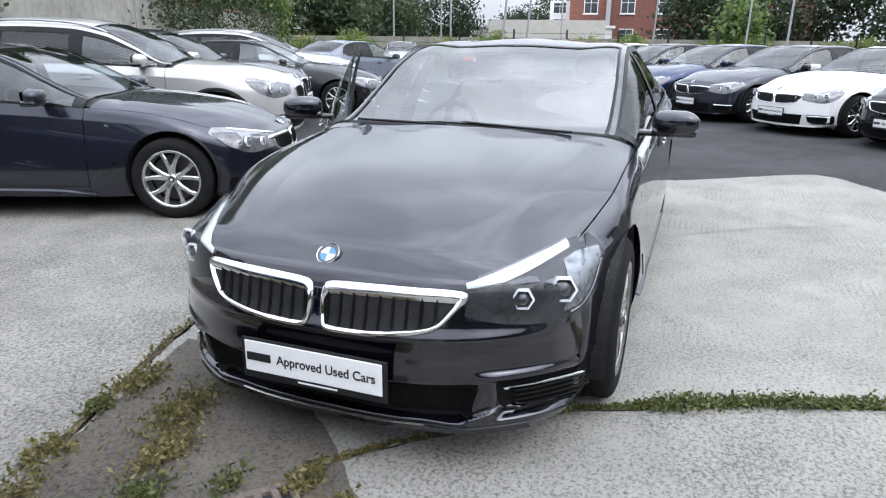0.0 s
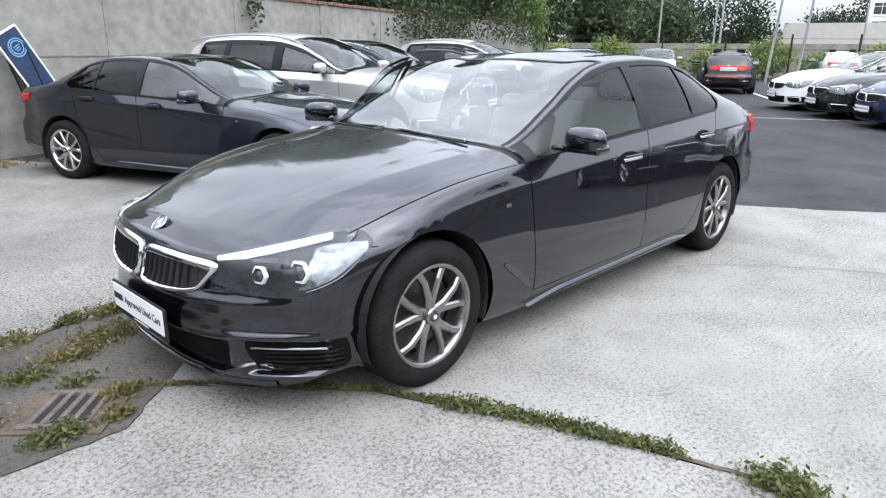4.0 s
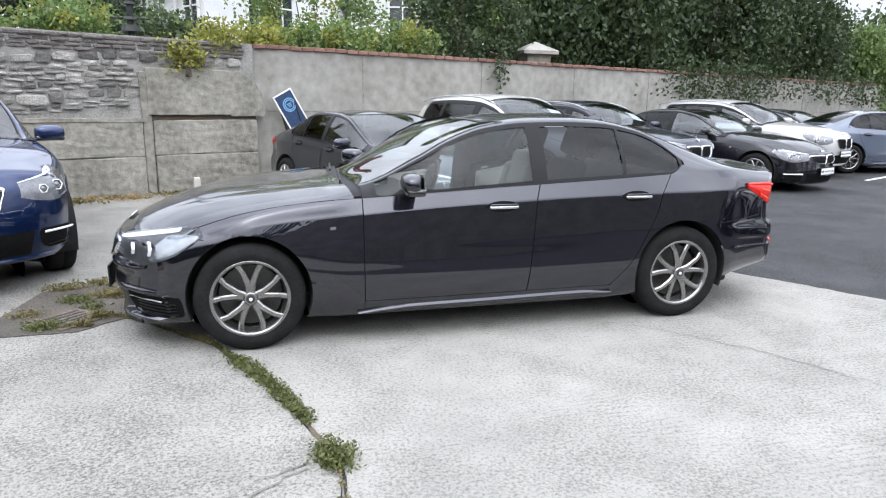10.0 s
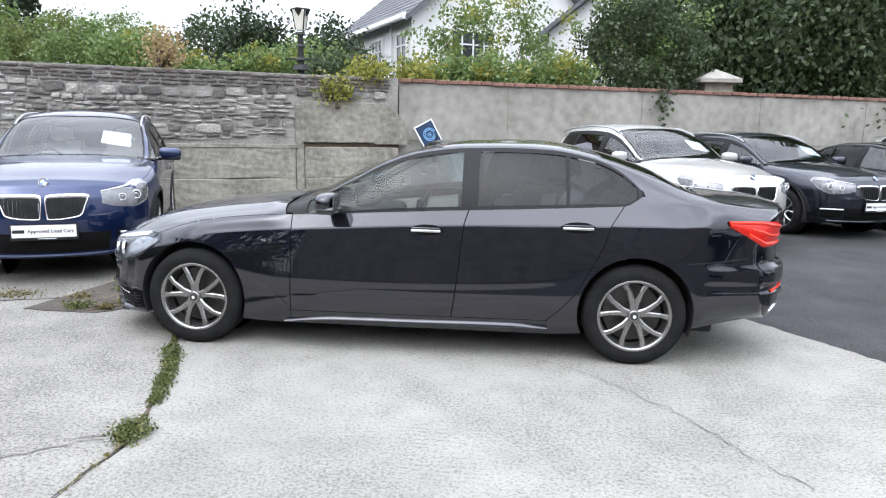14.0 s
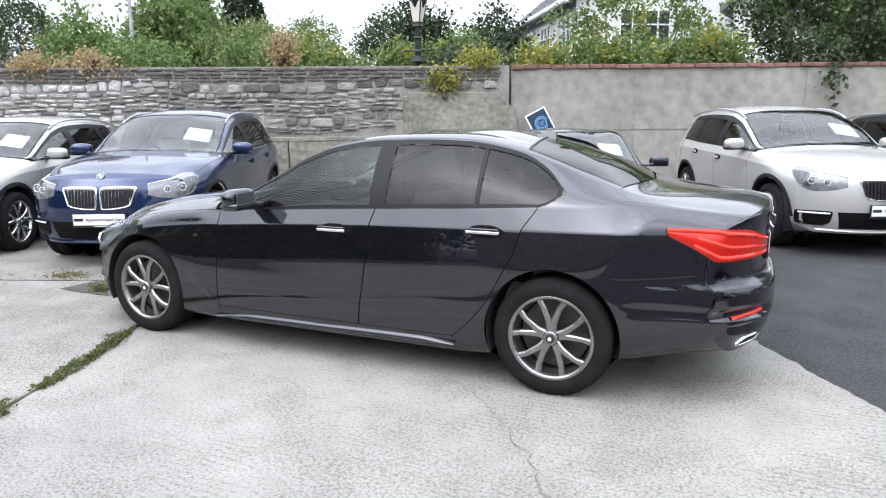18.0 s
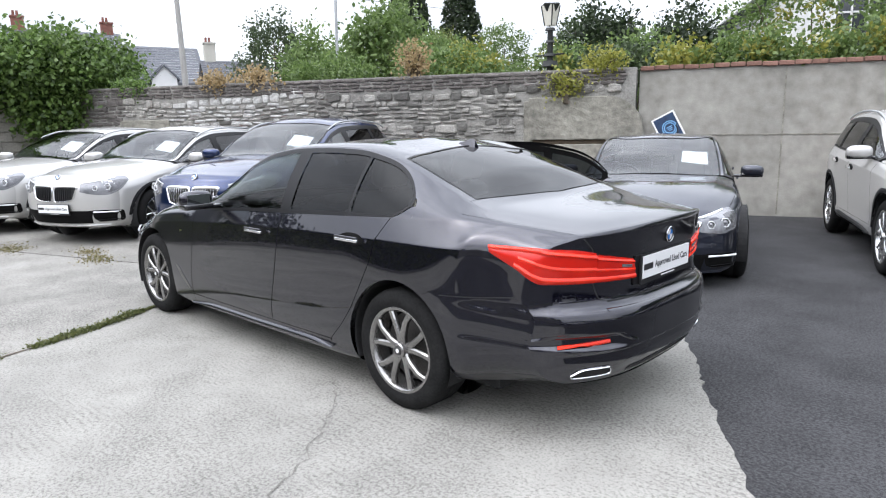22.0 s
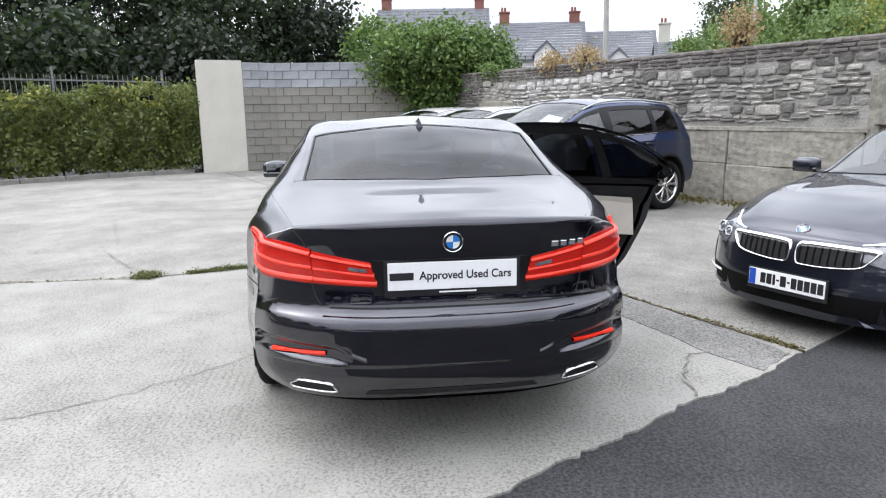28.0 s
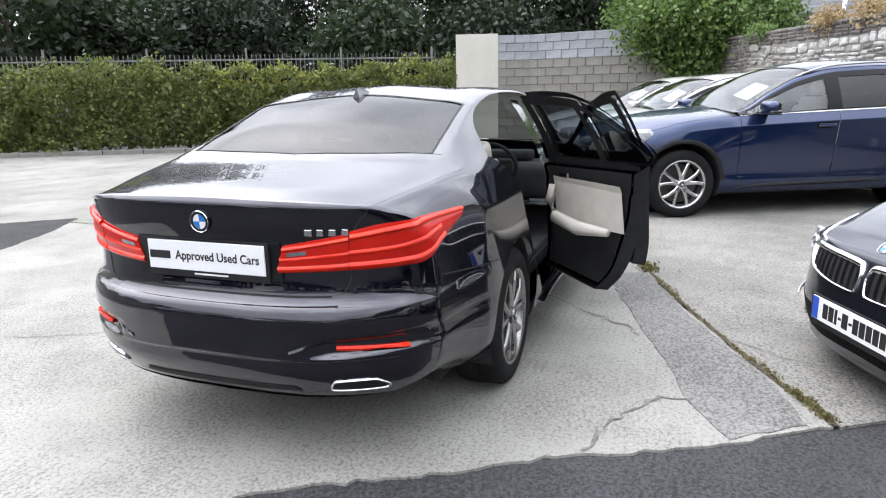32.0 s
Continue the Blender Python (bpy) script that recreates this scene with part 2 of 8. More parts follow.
def lamp_red(name, a, b):
    m, n, l, p = shade(name, 0.25, 0.0, 0.35, 0.25)
    co = n.new("ShaderNodeTexCoord")
    wv = n.new("ShaderNodeTexNoise")
    wv.inputs["Scale"].default_value = 7
    ramp = n.new("ShaderNodeValToRGB")
    ramp.color_ramp.elements[0].color, ramp.color_ramp.elements[1].color = (*a, 1), (*b, 1)
    l.new(co.outputs["Object"], wv.inputs["Vector"])
    l.new(wv.outputs["Fac"], ramp.inputs["Fac"])
    l.new(ramp.outputs[0], p.inputs["Base Color"])
    p.inputs["Subsurface Weight"].default_value = 0.0
    return m


TAIL_RED = lamp_red("tail_red", (0.62, 0.010, 0.004), (0.90, 0.045, 0.012))
TAIL_MID = lamp_red("tail_mid_red", (0.40, 0.006, 0.003), (0.62, 0.018, 0.007))


def concrete_mat(name, pale, pit, dense=0.5, brush=0.0, soiled=0.8):
    """Weathered concrete: pale paste, dark pits that crowd in patches, broom ridges and large faint stains."""
    m, n, l, b = shade(name, 0.92, spec=0.3)
    co = n.new("ShaderNodeTexCoord")

    def noise(scale, detail, rough=0.5):
        t = n.new("ShaderNodeTexNoise")
        t.inputs["Scale"].default_value, t.inputs["Detail"].default_value, t.inputs["Roughness"].default_value = scale, detail, rough
        l.new(co.outputs["Object"], t.inputs["Vector"])
        return t.outputs["Fac"]

    def span(value, lo, hi, a=0.0, c=1.0):
        r = n.new("ShaderNodeMapRange")
        r.inputs["From Min"].default_value, r.inputs["From Max"].default_value = lo, hi
        r.inputs["To Min"].default_value, r.inputs["To Max"].default_value = a, c
        l.new(value, r.inputs["Value"])
        return r.outputs[0]

    def calc(how, p, q):
        t = n.new("ShaderNodeMath")
        t.operation = how
        for k, u in enumerate((p, q)):
            if isinstance(u, float):
                t.inputs[k].default_value = u
            else:
                l.new(u, t.inputs[k])
        return t.outputs[0]

    grain = span(noise(420, 2), 0.3, 0.7, 0.86, 1.1)
    crowd = span(noise(1.3, 5, 0.65), 0.36, 0.66, 0.03, -0.035)
    small = span(calc("ADD", noise(62, 7, 0.8), crowd), 0.36 + 0.04 * dense, 0.50 + 0.04 * dense)
    coarse = span(calc("ADD", noise(36, 4, 0.6), crowd), 0.33 + 0.05 * dense, 0.37 + 0.05 * dense)
    clean = calc("MULTIPLY", small, span(coarse, 0.0, 1.0, 0.4, 1.0))
    stain = span(noise(0.5, 9, 0.62), 0.34, 0.60, soiled, 1.04)
    blot = span(noise(3.3, 6, 0.6), 0.35, 0.6, 0.88, 1.0)
    tone = calc("MULTIPLY", calc("MULTIPLY", stain, blot), grain)
    height = clean
    if brush:
        ridge = n.new("ShaderNodeTexWave")
        ridge.wave_type, ridge.bands_direction = "BANDS", "Y"
        ridge.inputs["Scale"].default_value, ridge.inputs["Distortion"].default_value = 7.5, 4.5
        ridge.inputs["Detail"].default_value, ridge.inputs["Detail Scale"].default_value = 4.0, 1.6
        l.new(co.outputs["Object"], ridge.inputs["Vector"])
        worn = calc("MULTIPLY", ridge.outputs["Fac"], span(noise(0.9, 4), 0.42, 0.62))
        worn = calc("MULTIPLY", worn, span(noise(60, 3), 0.35, 0.6))
        tone = calc("MULTIPLY", tone, span(worn, 0.25, 1.0, 1.0, 1.0 - 0.34 * brush))
        height = calc("SUBTRACT", clean, worn)
    mix = n.new("ShaderNodeMix")
    mix.data_type = "RGBA"
    mix.inputs[6].default_value, mix.inputs[7].default_value = (*pit, 1), (*pale, 1)
    l.new(clean, mix.inputs[0])
    tint = n.new("ShaderNodeMix")
    tint.data_type, tint.blend_type = "RGBA", "MULTIPLY"
    tint.inputs[0].default_value = 1
    l.new(mix.outputs[2], tint.inputs[6])
    l.new(tone, tint.inputs[7])
    l.new(tint.outputs[2], b.inputs["Base Color"])
    bp = n.new("ShaderNodeBump")
    bp.inputs["Strength"].default_value, bp.inputs["Distance"].default_value = 0.35, 0.004
    l.new(height, bp.inputs["Height"])
    l.new(bp.outputs[0], b.inputs["Normal"])
    return m


CONCRETE = concrete_mat("yard_concrete", (0.33, 0.32, 0.293), (0.15, 0.145, 0.131), 0.5, 1.0, 0.84)
CONCRETE_FRONT = concrete_mat("front_concrete", (0.318, 0.307, 0.280), (0.11, 0.105, 0.095), 0.65, 0.7, 0.78)
CONCRETE_OLD = concrete_mat("old_concrete", (0.305, 0.293, 0.266), (0.10, 0.095, 0.086), 0.7, 0.0, 0.66)
CONCRETE_PATCH = concrete_mat("patch_concrete", (0.27, 0.263, 0.248), (0.095, 0.092, 0.086), 1.1, 0.0, 0.7)
# brown stain, its colour lowered further for the shade before the bumper
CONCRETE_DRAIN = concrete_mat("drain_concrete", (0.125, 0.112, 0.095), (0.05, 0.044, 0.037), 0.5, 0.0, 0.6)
ASPHALT = concrete_mat("asphalt", (0.072, 0.072, 0.075), (0.020, 0.020, 0.021), 1.5, 0.0, 0.72)
PAINT_LINE = mat("road_paint", (0.5, 0.5, 0.49), (0.75, 0.75, 0.74), 9, 90, rough=0.8)
RENDER_WALL = mat("grey_render", (0.20, 0.192, 0.17), (0.385, 0.372, 0.335), 0.7, 5, rough=0.92, bump=0.2, bump_scale=40)
PLASTER_OLD = mat("old_shuttered_concrete", (0.14, 0.134, 0.114), (0.35, 0.335, 0.285), 1.4, 11, rough=0.95, bump=0.5, bump_scale=30)
STONE = mat("rubble_stone", (0.10, 0.096, 0.088), (0.34, 0.328, 0.30), 7, 40, rough=0.92, bump=0.8, bump_scale=26, per=0.6)
STONE_LIME = mat("limewashed_stone", (0.24, 0.236, 0.225), (0.60, 0.595, 0.575), 5, 26, rough=0.95, bump=0.6, bump_scale=24, per=0.25)
BRICK_DARK = mat("sooty_brick", (0.055, 0.05, 0.047), (0.15, 0.135, 0.125), 5, 40, rough=0.95, bump=0.6, per=0.3)
MORTAR = mat("old_mortar", (0.15, 0.145, 0.13), (0.36, 0.35, 0.325), 3, 30, rough=0.97, bump=0.5, bump_scale=30)
BLOCK = mat("concrete_block", (0.15, 0.142, 0.125), (0.28, 0.267, 0.238), 2.2, 30, rough=0.95, bump=0.4, bump_scale=60, per=0.07)
CREAM = mat("cream_render", (0.46, 0.44, 0.385), (0.56, 0.54, 0.48), 2, 25, rough=0.9, bump=0.1)
WHITEWALL = mat("white_render", (0.66, 0.66, 0.65), (0.78, 0.78, 0.77), 1.5, 20, rough=0.9)
SLATE = mat("roof_slate", (0.07, 0.075, 0.085), (0.15, 0.155, 0.17), 2, 30, rough=0.7, bump=0.3, per=0.15)
SLATE_PALE = mat("roof_slate_pale", (0.085, 0.09, 0.102), (0.135, 0.142, 0.158), 2, 25, rough=0.7, per=0.1)
BRICK_RED = mat("red_brick", (0.15, 0.062, 0.047), (0.25, 0.11, 0.085), 3, 40, rough=0.9, bump=0.3, per=0.15)
COPING = mat("brick_coping", (0.13, 0.07, 0.055), (0.27, 0.15, 0.115), 3, 30, rough=0.95, bump=0.5, per=0.2)
IRON = mat("dark_iron", (0.012, 0.014, 0.013), (0.03, 0.032, 0.03), 10, 80, rough=0.5, metal=0.4)
RAIL = mat("weathered_railing", (0.12, 0.125, 0.12), (0.2, 0.205, 0.2), 6, 50, rough=0.7)
STEEL = mat("galvanised_steel", (0.36, 0.37, 0.38), (0.5, 0.51, 0.52), 4, 60, rough=0.5, metal=0.7)
TIMBER_POLE = mat("pole_grey", (0.30, 0.29, 0.27), (0.42, 0.41, 0.39), 3, 50, rough=0.9)
WINDOW_DARK = mat("window_pane", (0.03, 0.035, 0.04), (0.06, 0.065, 0.07), 2, 10, rough=0.08, coat=0.5)
UPVC = mat("white_frame", (0.75, 0.75, 0.74), None, rough=0.4)
BARK = mat("bark", (0.05, 0.04, 0.03), (0.14, 0.115, 0.085), 9, 60, rough=0.95, bump=0.7, bump_scale=25)
SOIL = mat("soil", (0.05, 0.04, 0.028), (0.13, 0.10, 0.07), 5, 60, rough=1.0, bump=0.6, bump_scale=40)


def leaf_mat(name, dark, light):
    """Foliage that varies from leaf to leaf and lets some light through."""
    m, n, l, b = shade(name, 0.5)
    geo = n.new("ShaderNodeNewGeometry")
    ramp = n.new("ShaderNodeValToRGB")
    ramp.color_ramp.elements[0].color, ramp.color_ramp.elements[1].color = (*dark, 1), (*light, 1)
    l.new(geo.outputs["Random Per Island"], ramp.inputs["Fac"])
    l.new(ramp.outputs[0], b.inputs["Base Color"])
    tr = n.new("ShaderNodeBsdfTranslucent")
    l.new(ramp.outputs[0], tr.inputs["Color"])
    mix = n.new("ShaderNodeMixShader")
    mix.inputs[0].default_value = 0.42
    l.new(b.outputs[0], mix.inputs[1])
    l.new(tr.outputs[0], mix.inputs[2])
    l.new(mix.outputs[0], n["Material Output"].inputs["Surface"])
    return m


LEAF_BIRCH = leaf_mat("leaf_birch", (0.026, 0.042, 0.017), (0.092, 0.13, 0.055))
LEAF_SHRUB = leaf_mat("leaf_shrub", (0.07, 0.12, 0.03), (0.20, 0.28, 0.09))
LEAF_DARK = leaf_mat("leaf_dark", (0.014, 0.026, 0.012), (0.05, 0.075, 0.03))
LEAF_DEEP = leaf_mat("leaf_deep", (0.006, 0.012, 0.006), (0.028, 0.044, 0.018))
LEAF_HEDGE = leaf_mat("leaf_hedge", (0.06, 0.085, 0.02), (0.19, 0.22, 0.06))
LEAF_IVY = leaf_mat("leaf_ivy", (0.05, 0.09, 0.022), (0.16, 0.25, 0.06))
LEAF_YELLOW = leaf_mat("leaf_yellow", (0.16, 0.18, 0.03), (0.34, 0.33, 0.07))
LEAF_DRY = leaf_mat("leaf_dry", (0.24, 0.17, 0.08), (0.42, 0.32, 0.17))
GRASS = leaf_mat("weed_grass", (0.05, 0.07, 0.02), (0.17, 0.18, 0.06))
GRASS_DRY = leaf_mat("weed_dry", (0.12, 0.11, 0.04), (0.28, 0.23, 0.10))
GRASS_MIX = leaf_mat("weed_mixed", (0.08, 0.08, 0.026), (0.25, 0.21, 0.085))


# ---- building helpers ----
def mesh_of(name, verts, faces, material, smooth=False, normals=None):
    me = bpy.data.meshes.new(name)
    me.from_pydata(np.asarray(verts, float).tolist(), [], [list(f) for f in faces])
    me.materials.append(material)
    if smooth or normals is not None:
        me.polygons.foreach_set("use_smooth", [True] * len(me.polygons))
    if normals is not None:
        me.normals_split_custom_set_from_vertices(np.asarray(normals, float).tolist())
    return me


def raw(name, verts, faces, material, parent=None, label="", smooth=False, normals=None, m=None):
    ob = new(name, mesh_of(name, verts, faces, material, smooth, normals))
    if parent:
        ob.parent = parent
    if m is not None:
        ob.matrix_basis = m
    return tagged(ob, label)


def part(name, bm, material, parent=None, label="", smooth=False, m=None):
    """One mesh object from a bmesh, under a thing or a part."""
    me = bpy.data.meshes.new(name)
    bm.to_mesh(me)
    bm.free()
    me.materials.append(material)
    if smooth:
        me.polygons.foreach_set("use_smooth", [True] * len(me.polygons))
    ob = new(name, me)
    if parent:
        ob.parent = parent
    if m is not None:
        ob.matrix_basis = m
    return tagged(ob, label)


def thing(name, m, label, category, group="", kind=""):
    ob = new(name)
    ob.empty_display_size = 0.2
    ob.matrix_basis = m
    return tagged(ob, label, category, group, kind)


def box_bm(sx, sy, sz, at=(0, 0, 0), bevel=0.0, seg=2, bm=None, m=None):
    """A box of that size with its middle at that place, edges rounded."""
    own = bmesh.new()
    bmesh.ops.create_cube(own, size=1)
    bmesh.ops.scale(own, vec=(sx, sy, sz), verts=own.verts)
    if bevel:
        bmesh.ops.bevel(own, geom=own.edges[:], offset=bevel, segments=seg, affect="EDGES", profile=0.6)
    bmesh.ops.translate(own, vec=at, verts=own.verts)
    if m is not None:
        bmesh.ops.transform(own, matrix=m, verts=own.verts)
    if bm is None:
        return own
    me = bpy.data.meshes.new("tmp")
    own.to_mesh(me)
    own.free()
    bm.from_mesh(me)
    bpy.data.meshes.remove(me)
    return bm


def tube_bm(path, radii, sides=10, bm=None):
    """A round tapered tube along a path of points."""
    bm = bm or bmesh.new()
    rings = []
    for i, p in enumerate(path):
        p = Vector([float(c) for c in p])
        a = Vector(path[max(i - 1, 0)])
        b = Vector(path[min(i + 1, len(path) - 1)])
        d = (b - a).normalized()
        u = d.orthogonal().normalized() if abs(d.z) < 0.99 else Vector((1, 0, 0))
        u = (u - d * u.dot(d)).normalized()
        w = d.cross(u)
        r = float(radii[i] if hasattr(radii, "__len__") else radii)
        rings.append([bm.verts.new(p + r * (math.cos(2 * math.pi * k / sides) * u + math.sin(2 * math.pi * k / sides) * w)) for k in range(sides)])
    for r0, r1 in zip(rings, rings[1:]):
        for k in range(sides):
            bm.faces.new((r0[k], r0[(k + 1) % sides], r1[(k + 1) % sides], r1[k]))
    bm.faces.new(rings[0][::-1])
    bm.faces.new(rings[-1])
    return bm


def prism_bm(outline, z0, z1, bm=None):
    """An upright prism over an outline on the ground."""
    bm = bm or bmesh.new()
    low = [bm.verts.new((x, y, z0)) for x, y in outline]
    top = [bm.verts.new((x, y, z1)) for x, y in outline]
    n = len(outline)
    for i in range(n):
        bm.faces.new((low[i], low[(i + 1) % n], top[(i + 1) % n], top[i]))
    bm.faces.new(top)
    bm.faces.new(low[::-1])
    bmesh.ops.recalc_face_normals(bm, faces=bm.faces)
    return bm


def on_line(a, b, along, out=0.0, z=0.0):
    """The pose at a distance along the ground line a-b, turned with it; out: metres to its left."""
    ax, ay = a
    d = Vector((b[0] - ax, b[1] - ay)).normalized()
    n = Vector((-d.y, d.x))
    p = Vector(a) + d * along + n * out
    return pose(p.x, p.y, z, 0, 0, math.degrees(math.atan2(d.y, d.x)))


# ---- cars: bodies lofted through named lines ----
def smooth_keys(keys):
    """A monotone cubic through (x, value) keys."""
    xs = np.array([k[0] for k in keys], float)
    ys = np.array([k[1] for k in keys], float)
    h = np.diff(xs)
    d = np.diff(ys) / h
    s = np.zeros(len(xs))
    s[0], s[-1] = d[0], d[-1]
    for i in range(1, len(xs) - 1):
        if d[i - 1] * d[i] > 0:
            w1, w2 = 2 * h[i] + h[i - 1], h[i] + 2 * h[i - 1]
            s[i] = (w1 + w2) / (w1 / d[i - 1] + w2 / d[i])

    def f(x):
        x = np.clip(np.asarray(x, float), xs[0], xs[-1])
        i = np.clip(np.searchsorted(xs, x) - 1, 0, len(xs) - 2)
        t = (x - xs[i]) / h[i]
        return ys[i] * (1 + 2 * t) * (1 - t) ** 2 + s[i] * h[i] * t * (1 - t) ** 2 + ys[i + 1] * t * t * (3 - 2 * t) + s[i + 1] * h[i] * t * t * (t - 1)

    return f


def ease(a, b, x):
    t = np.clip((np.asarray(x, float) - a) / (b - a), 0, 1)
    return t * t * (3 - 2 * t)


class Shell:
    """The outer skin of a car as a surface over (x, v): v = 0 floor middle, 1 floor edge, 2 sill, 3 low door, 4 door, 5 shoulder, 6 belt, 7 roof rail, 8 roof, 9 middle."""

    def __init__(self, spec):
        self.spec = spec
        self.x0, self.x1 = spec["ends"]
        self.ly = [smooth_keys([(k[0], k[1]) for k in line]) for line in spec["lines"]]
        self.lz = [smooth_keys([(k[0], k[2]) for k in line]) for line in spec["lines"]]
        self.cab = spec["cab"]
        self.front, self.rear = spec["front"], spec["rear"]
        self.lean_f, self.lean_r = smooth_keys(spec["lean_f"]), smooth_keys(spec["lean_r"])
        self.step = 0.0025
        dense = np.arange(self.x0 - 0.02, self.x1 + 0.02, self.step)
        y = np.stack([f(dense) for f in self.ly])
        z = np.stack([f(dense) for f in self.lz])
        self.table = np.stack([np.concatenate([y, -y[-2:-3:-1]]), np.concatenate([z, z[-2:-3:-1]])])

    def section(self, x, v):
        x, v = np.broadcast_arrays(np.asarray(x, float), np.asarray(v, float))
        w = np.clip((x - self.x0 + 0.02) / self.step, 0, self.table.shape[2] - 1.001)
        wi = w.astype(int)
        wf = w - wi
        ys, zs = self.table[:, :, wi] * (1 - wf) + self.table[:, :, wi + 1] * wf
        i = np.clip(np.floor(v).astype(int), 0, 8)
        t = v - i
        pick = lambda a, k: np.take_along_axis(a, np.clip(k, 0, 10)[None], 0)[0]
        g = ease(self.cab[0] - 0.12, self.cab[0] + 0.1, x) * (1 - ease(self.cab[1] - 0.1, self.cab[1] + 0.2, x))
        out = []
        for a in (ys, zs):
            p0, p1, p2, p3 = pick(a, i - 1), pick(a, i), pick(a, i + 1), pick(a, i + 2)
            p0 = np.where(i == 0, p1, p0)
            p0 = np.where(i == 1, p1 * 0.7 + 0.3 * p2, p0)
            m1, m2 = 0.5 * (p2 - p0), 0.5 * (p3 - p1)
            soft = p1 * (1 + 2 * t) * (1 - t) ** 2 + m1 * t * (1 - t) ** 2 + p2 * t * t * (3 - 2 * t) + m2 * t * t * (t - 1)
            # in the cabin the belt is a hard edge
            n1 = np.where(i == 6, p2 - p1, np.where(i == 7, 0.55 * m1 + 0.45 * (p2 - p1), m1))
            n2 = np.where(i == 5, p2 - p1, np.where(i == 6, p2 - p1, m2))
            n1 = np.where(i == 5, p2 - p1, n1)
            n2 = np.where(i == 4, 0.75 * (p2 - p1) + 0.25 * m2, n2)
            hard = p1 * (1 + 2 * t) * (1 - t) ** 2 + n1 * t * (1 - t) ** 2 + p2 * t * t * (3 - 2 * t) + n2 * t * t * (t - 1)
            k = ease(-1.75, -1.2, x) * (1 - ease(1.9, 2.2, x))
            q1 = np.where(i == 5, 0.8 * (p2 - p1) + 0.2 * m1, m1)
            q2 = np.where(i == 4, 0.75 * (p2 - p1) + 0.25 * m2, m2)
            crisp = p1 * (1 + 2 * t) * (1 - t) ** 2 + q1 * t * (1 - t) ** 2 + p2 * t * t * (3 - 2 * t) + q2 * t * t * (t - 1)
            soft = soft * (1 - k) + crisp * k
            out.append(soft * (1 - g) + hard * g)
        y, z = out
        y = y + g * np.where(i == 6, 0.022 * 4 * t * (1 - t), 0)
        if self.spec.get("creased"):
            # a ridge runs along the bonnet
            z = z + ease(-2.3, -1.9, x) * (1 - ease(-1.05, -0.95, x)) * 0.011 * np.clip(1 - np.abs(v - 7.0) / 0.55, 0, 1)
        return y, z

    def warp(self, x, y, z):
        f = 1 - ease(self.x0, self.x0 + 1.15, x)
        r = ease(self.x1 - 0.95, self.x1, x)
        a = np.abs(y)
        x = x + f * (self.front[0] * (a / self.front[1]) ** self.front[2]) + f * f * self.lean_f(z)
        x = x - r * (self.rear[0] * (a / self.rear[1]) ** self.rear[2]) - r * r * self.lean_r(z)
        if self.spec.get("relief"):
            span = lambda lo, hi, soft, q: ease(lo - soft, lo + soft, q) * (1 - ease(hi - soft, hi + soft, q))
            # front: middle and side intakes sunk, a swelling under the lamps
            sunk = 0.05 * span(0.20, 0.338, 0.012, z) * (1 - ease(0.50, 0.545, a + 0.25 * (0.32 - z)))
            sunk = sunk + 0.045 * span(0.205, 0.347, 0.012, z) * span(0.592, 0.862, 0.014, a)
            sunk = sunk - 0.016 * np.exp(-((z - 0.50) / 0.03) ** 2) * (1 - ease(0.62, 0.85, a))
            # the splitter's corners stand proud and rise to a point; a lip over the side intakes
            point = 0.205 + 0.035 * np.exp(-((a - 0.60) / 0.07) ** 2)
            sunk = sunk - 0.026 * ease(0.142, 0.156, z) * (1 - ease(point - 0.008, point + 0.008, z)) * ease(0.34, 0.50, a)
            sunk = sunk - 0.014 * span(0.356, 0.384, 0.010, z) * ease(0.50, 0.60, a)
            x = x + f * f * sunk
            # rear: slots for the reflectors, a step above the valance
            sunk = 0.022 * span(0.485, 0.545, 0.012, z - 0.06 * (a - 0.6)) * ease(0.40, 0.50, a) + 0.018 * (1 - ease(0.452, 0.468, z)) * (1 - ease(0.62, 0.80, a))
            x = x - r * r * sunk
        return x

    def at(self, x, v):
        y, z = self.section(x, v)
        x = np.broadcast_to(np.asarray(x, float), y.shape)
        return np.stack([self.warp(x, y, z), y, z], -1)

    def cap(self, end, f, v):
        """The nose or tail: f across from the middle to the corner, v from the floor edge to the bonnet's or boot's edge."""
        f, v = np.broadcast_arrays(np.asarray(f, float), np.asarray(v, float))
        x = np.full(f.shape, self.x0 if end == "front" else self.x1)
        y, z = self.section(x, np.minimum(v, 6.0))
        yy = y * f
        top = np.clip(v - 6.0, 0, 1)
        # over the edge the surface follows the bonnet's rise to the middle
        vv = np.linspace(6, 9, 40)
        ey, ez = self.section(np.full(40, x.flat[0]), vv)
        rise = np.interp(np.abs(yy), ey[::-1], ez[::-1])
        z = np.where(v > 6, z + (rise - z) * top, z)
        return np.stack([self.warp(x, yy, z), yy, z], -1)


def grid_faces(nu, nv, flip=False):
    f = []
    for i in range(nu - 1):
        for j in range(nv - 1):
            a, b, c, d = i * nv + j, (i + 1) * nv + j, (i + 1) * nv + j + 1, i * nv + j + 1
            f.append((a, d, c, b) if flip else (a, b, c, d))
    return f


def surface_normals(fn, s, t, e=0.004):
    a = fn(s + e, t) - fn(s - e, t)
    b = fn(s, t + e) - fn(s, t - e)
    n = np.cross(a, b)
    return n / np.maximum(np.linalg.norm(n, axis=-1, keepdims=True), 1e-9)


FINE = [1.0]


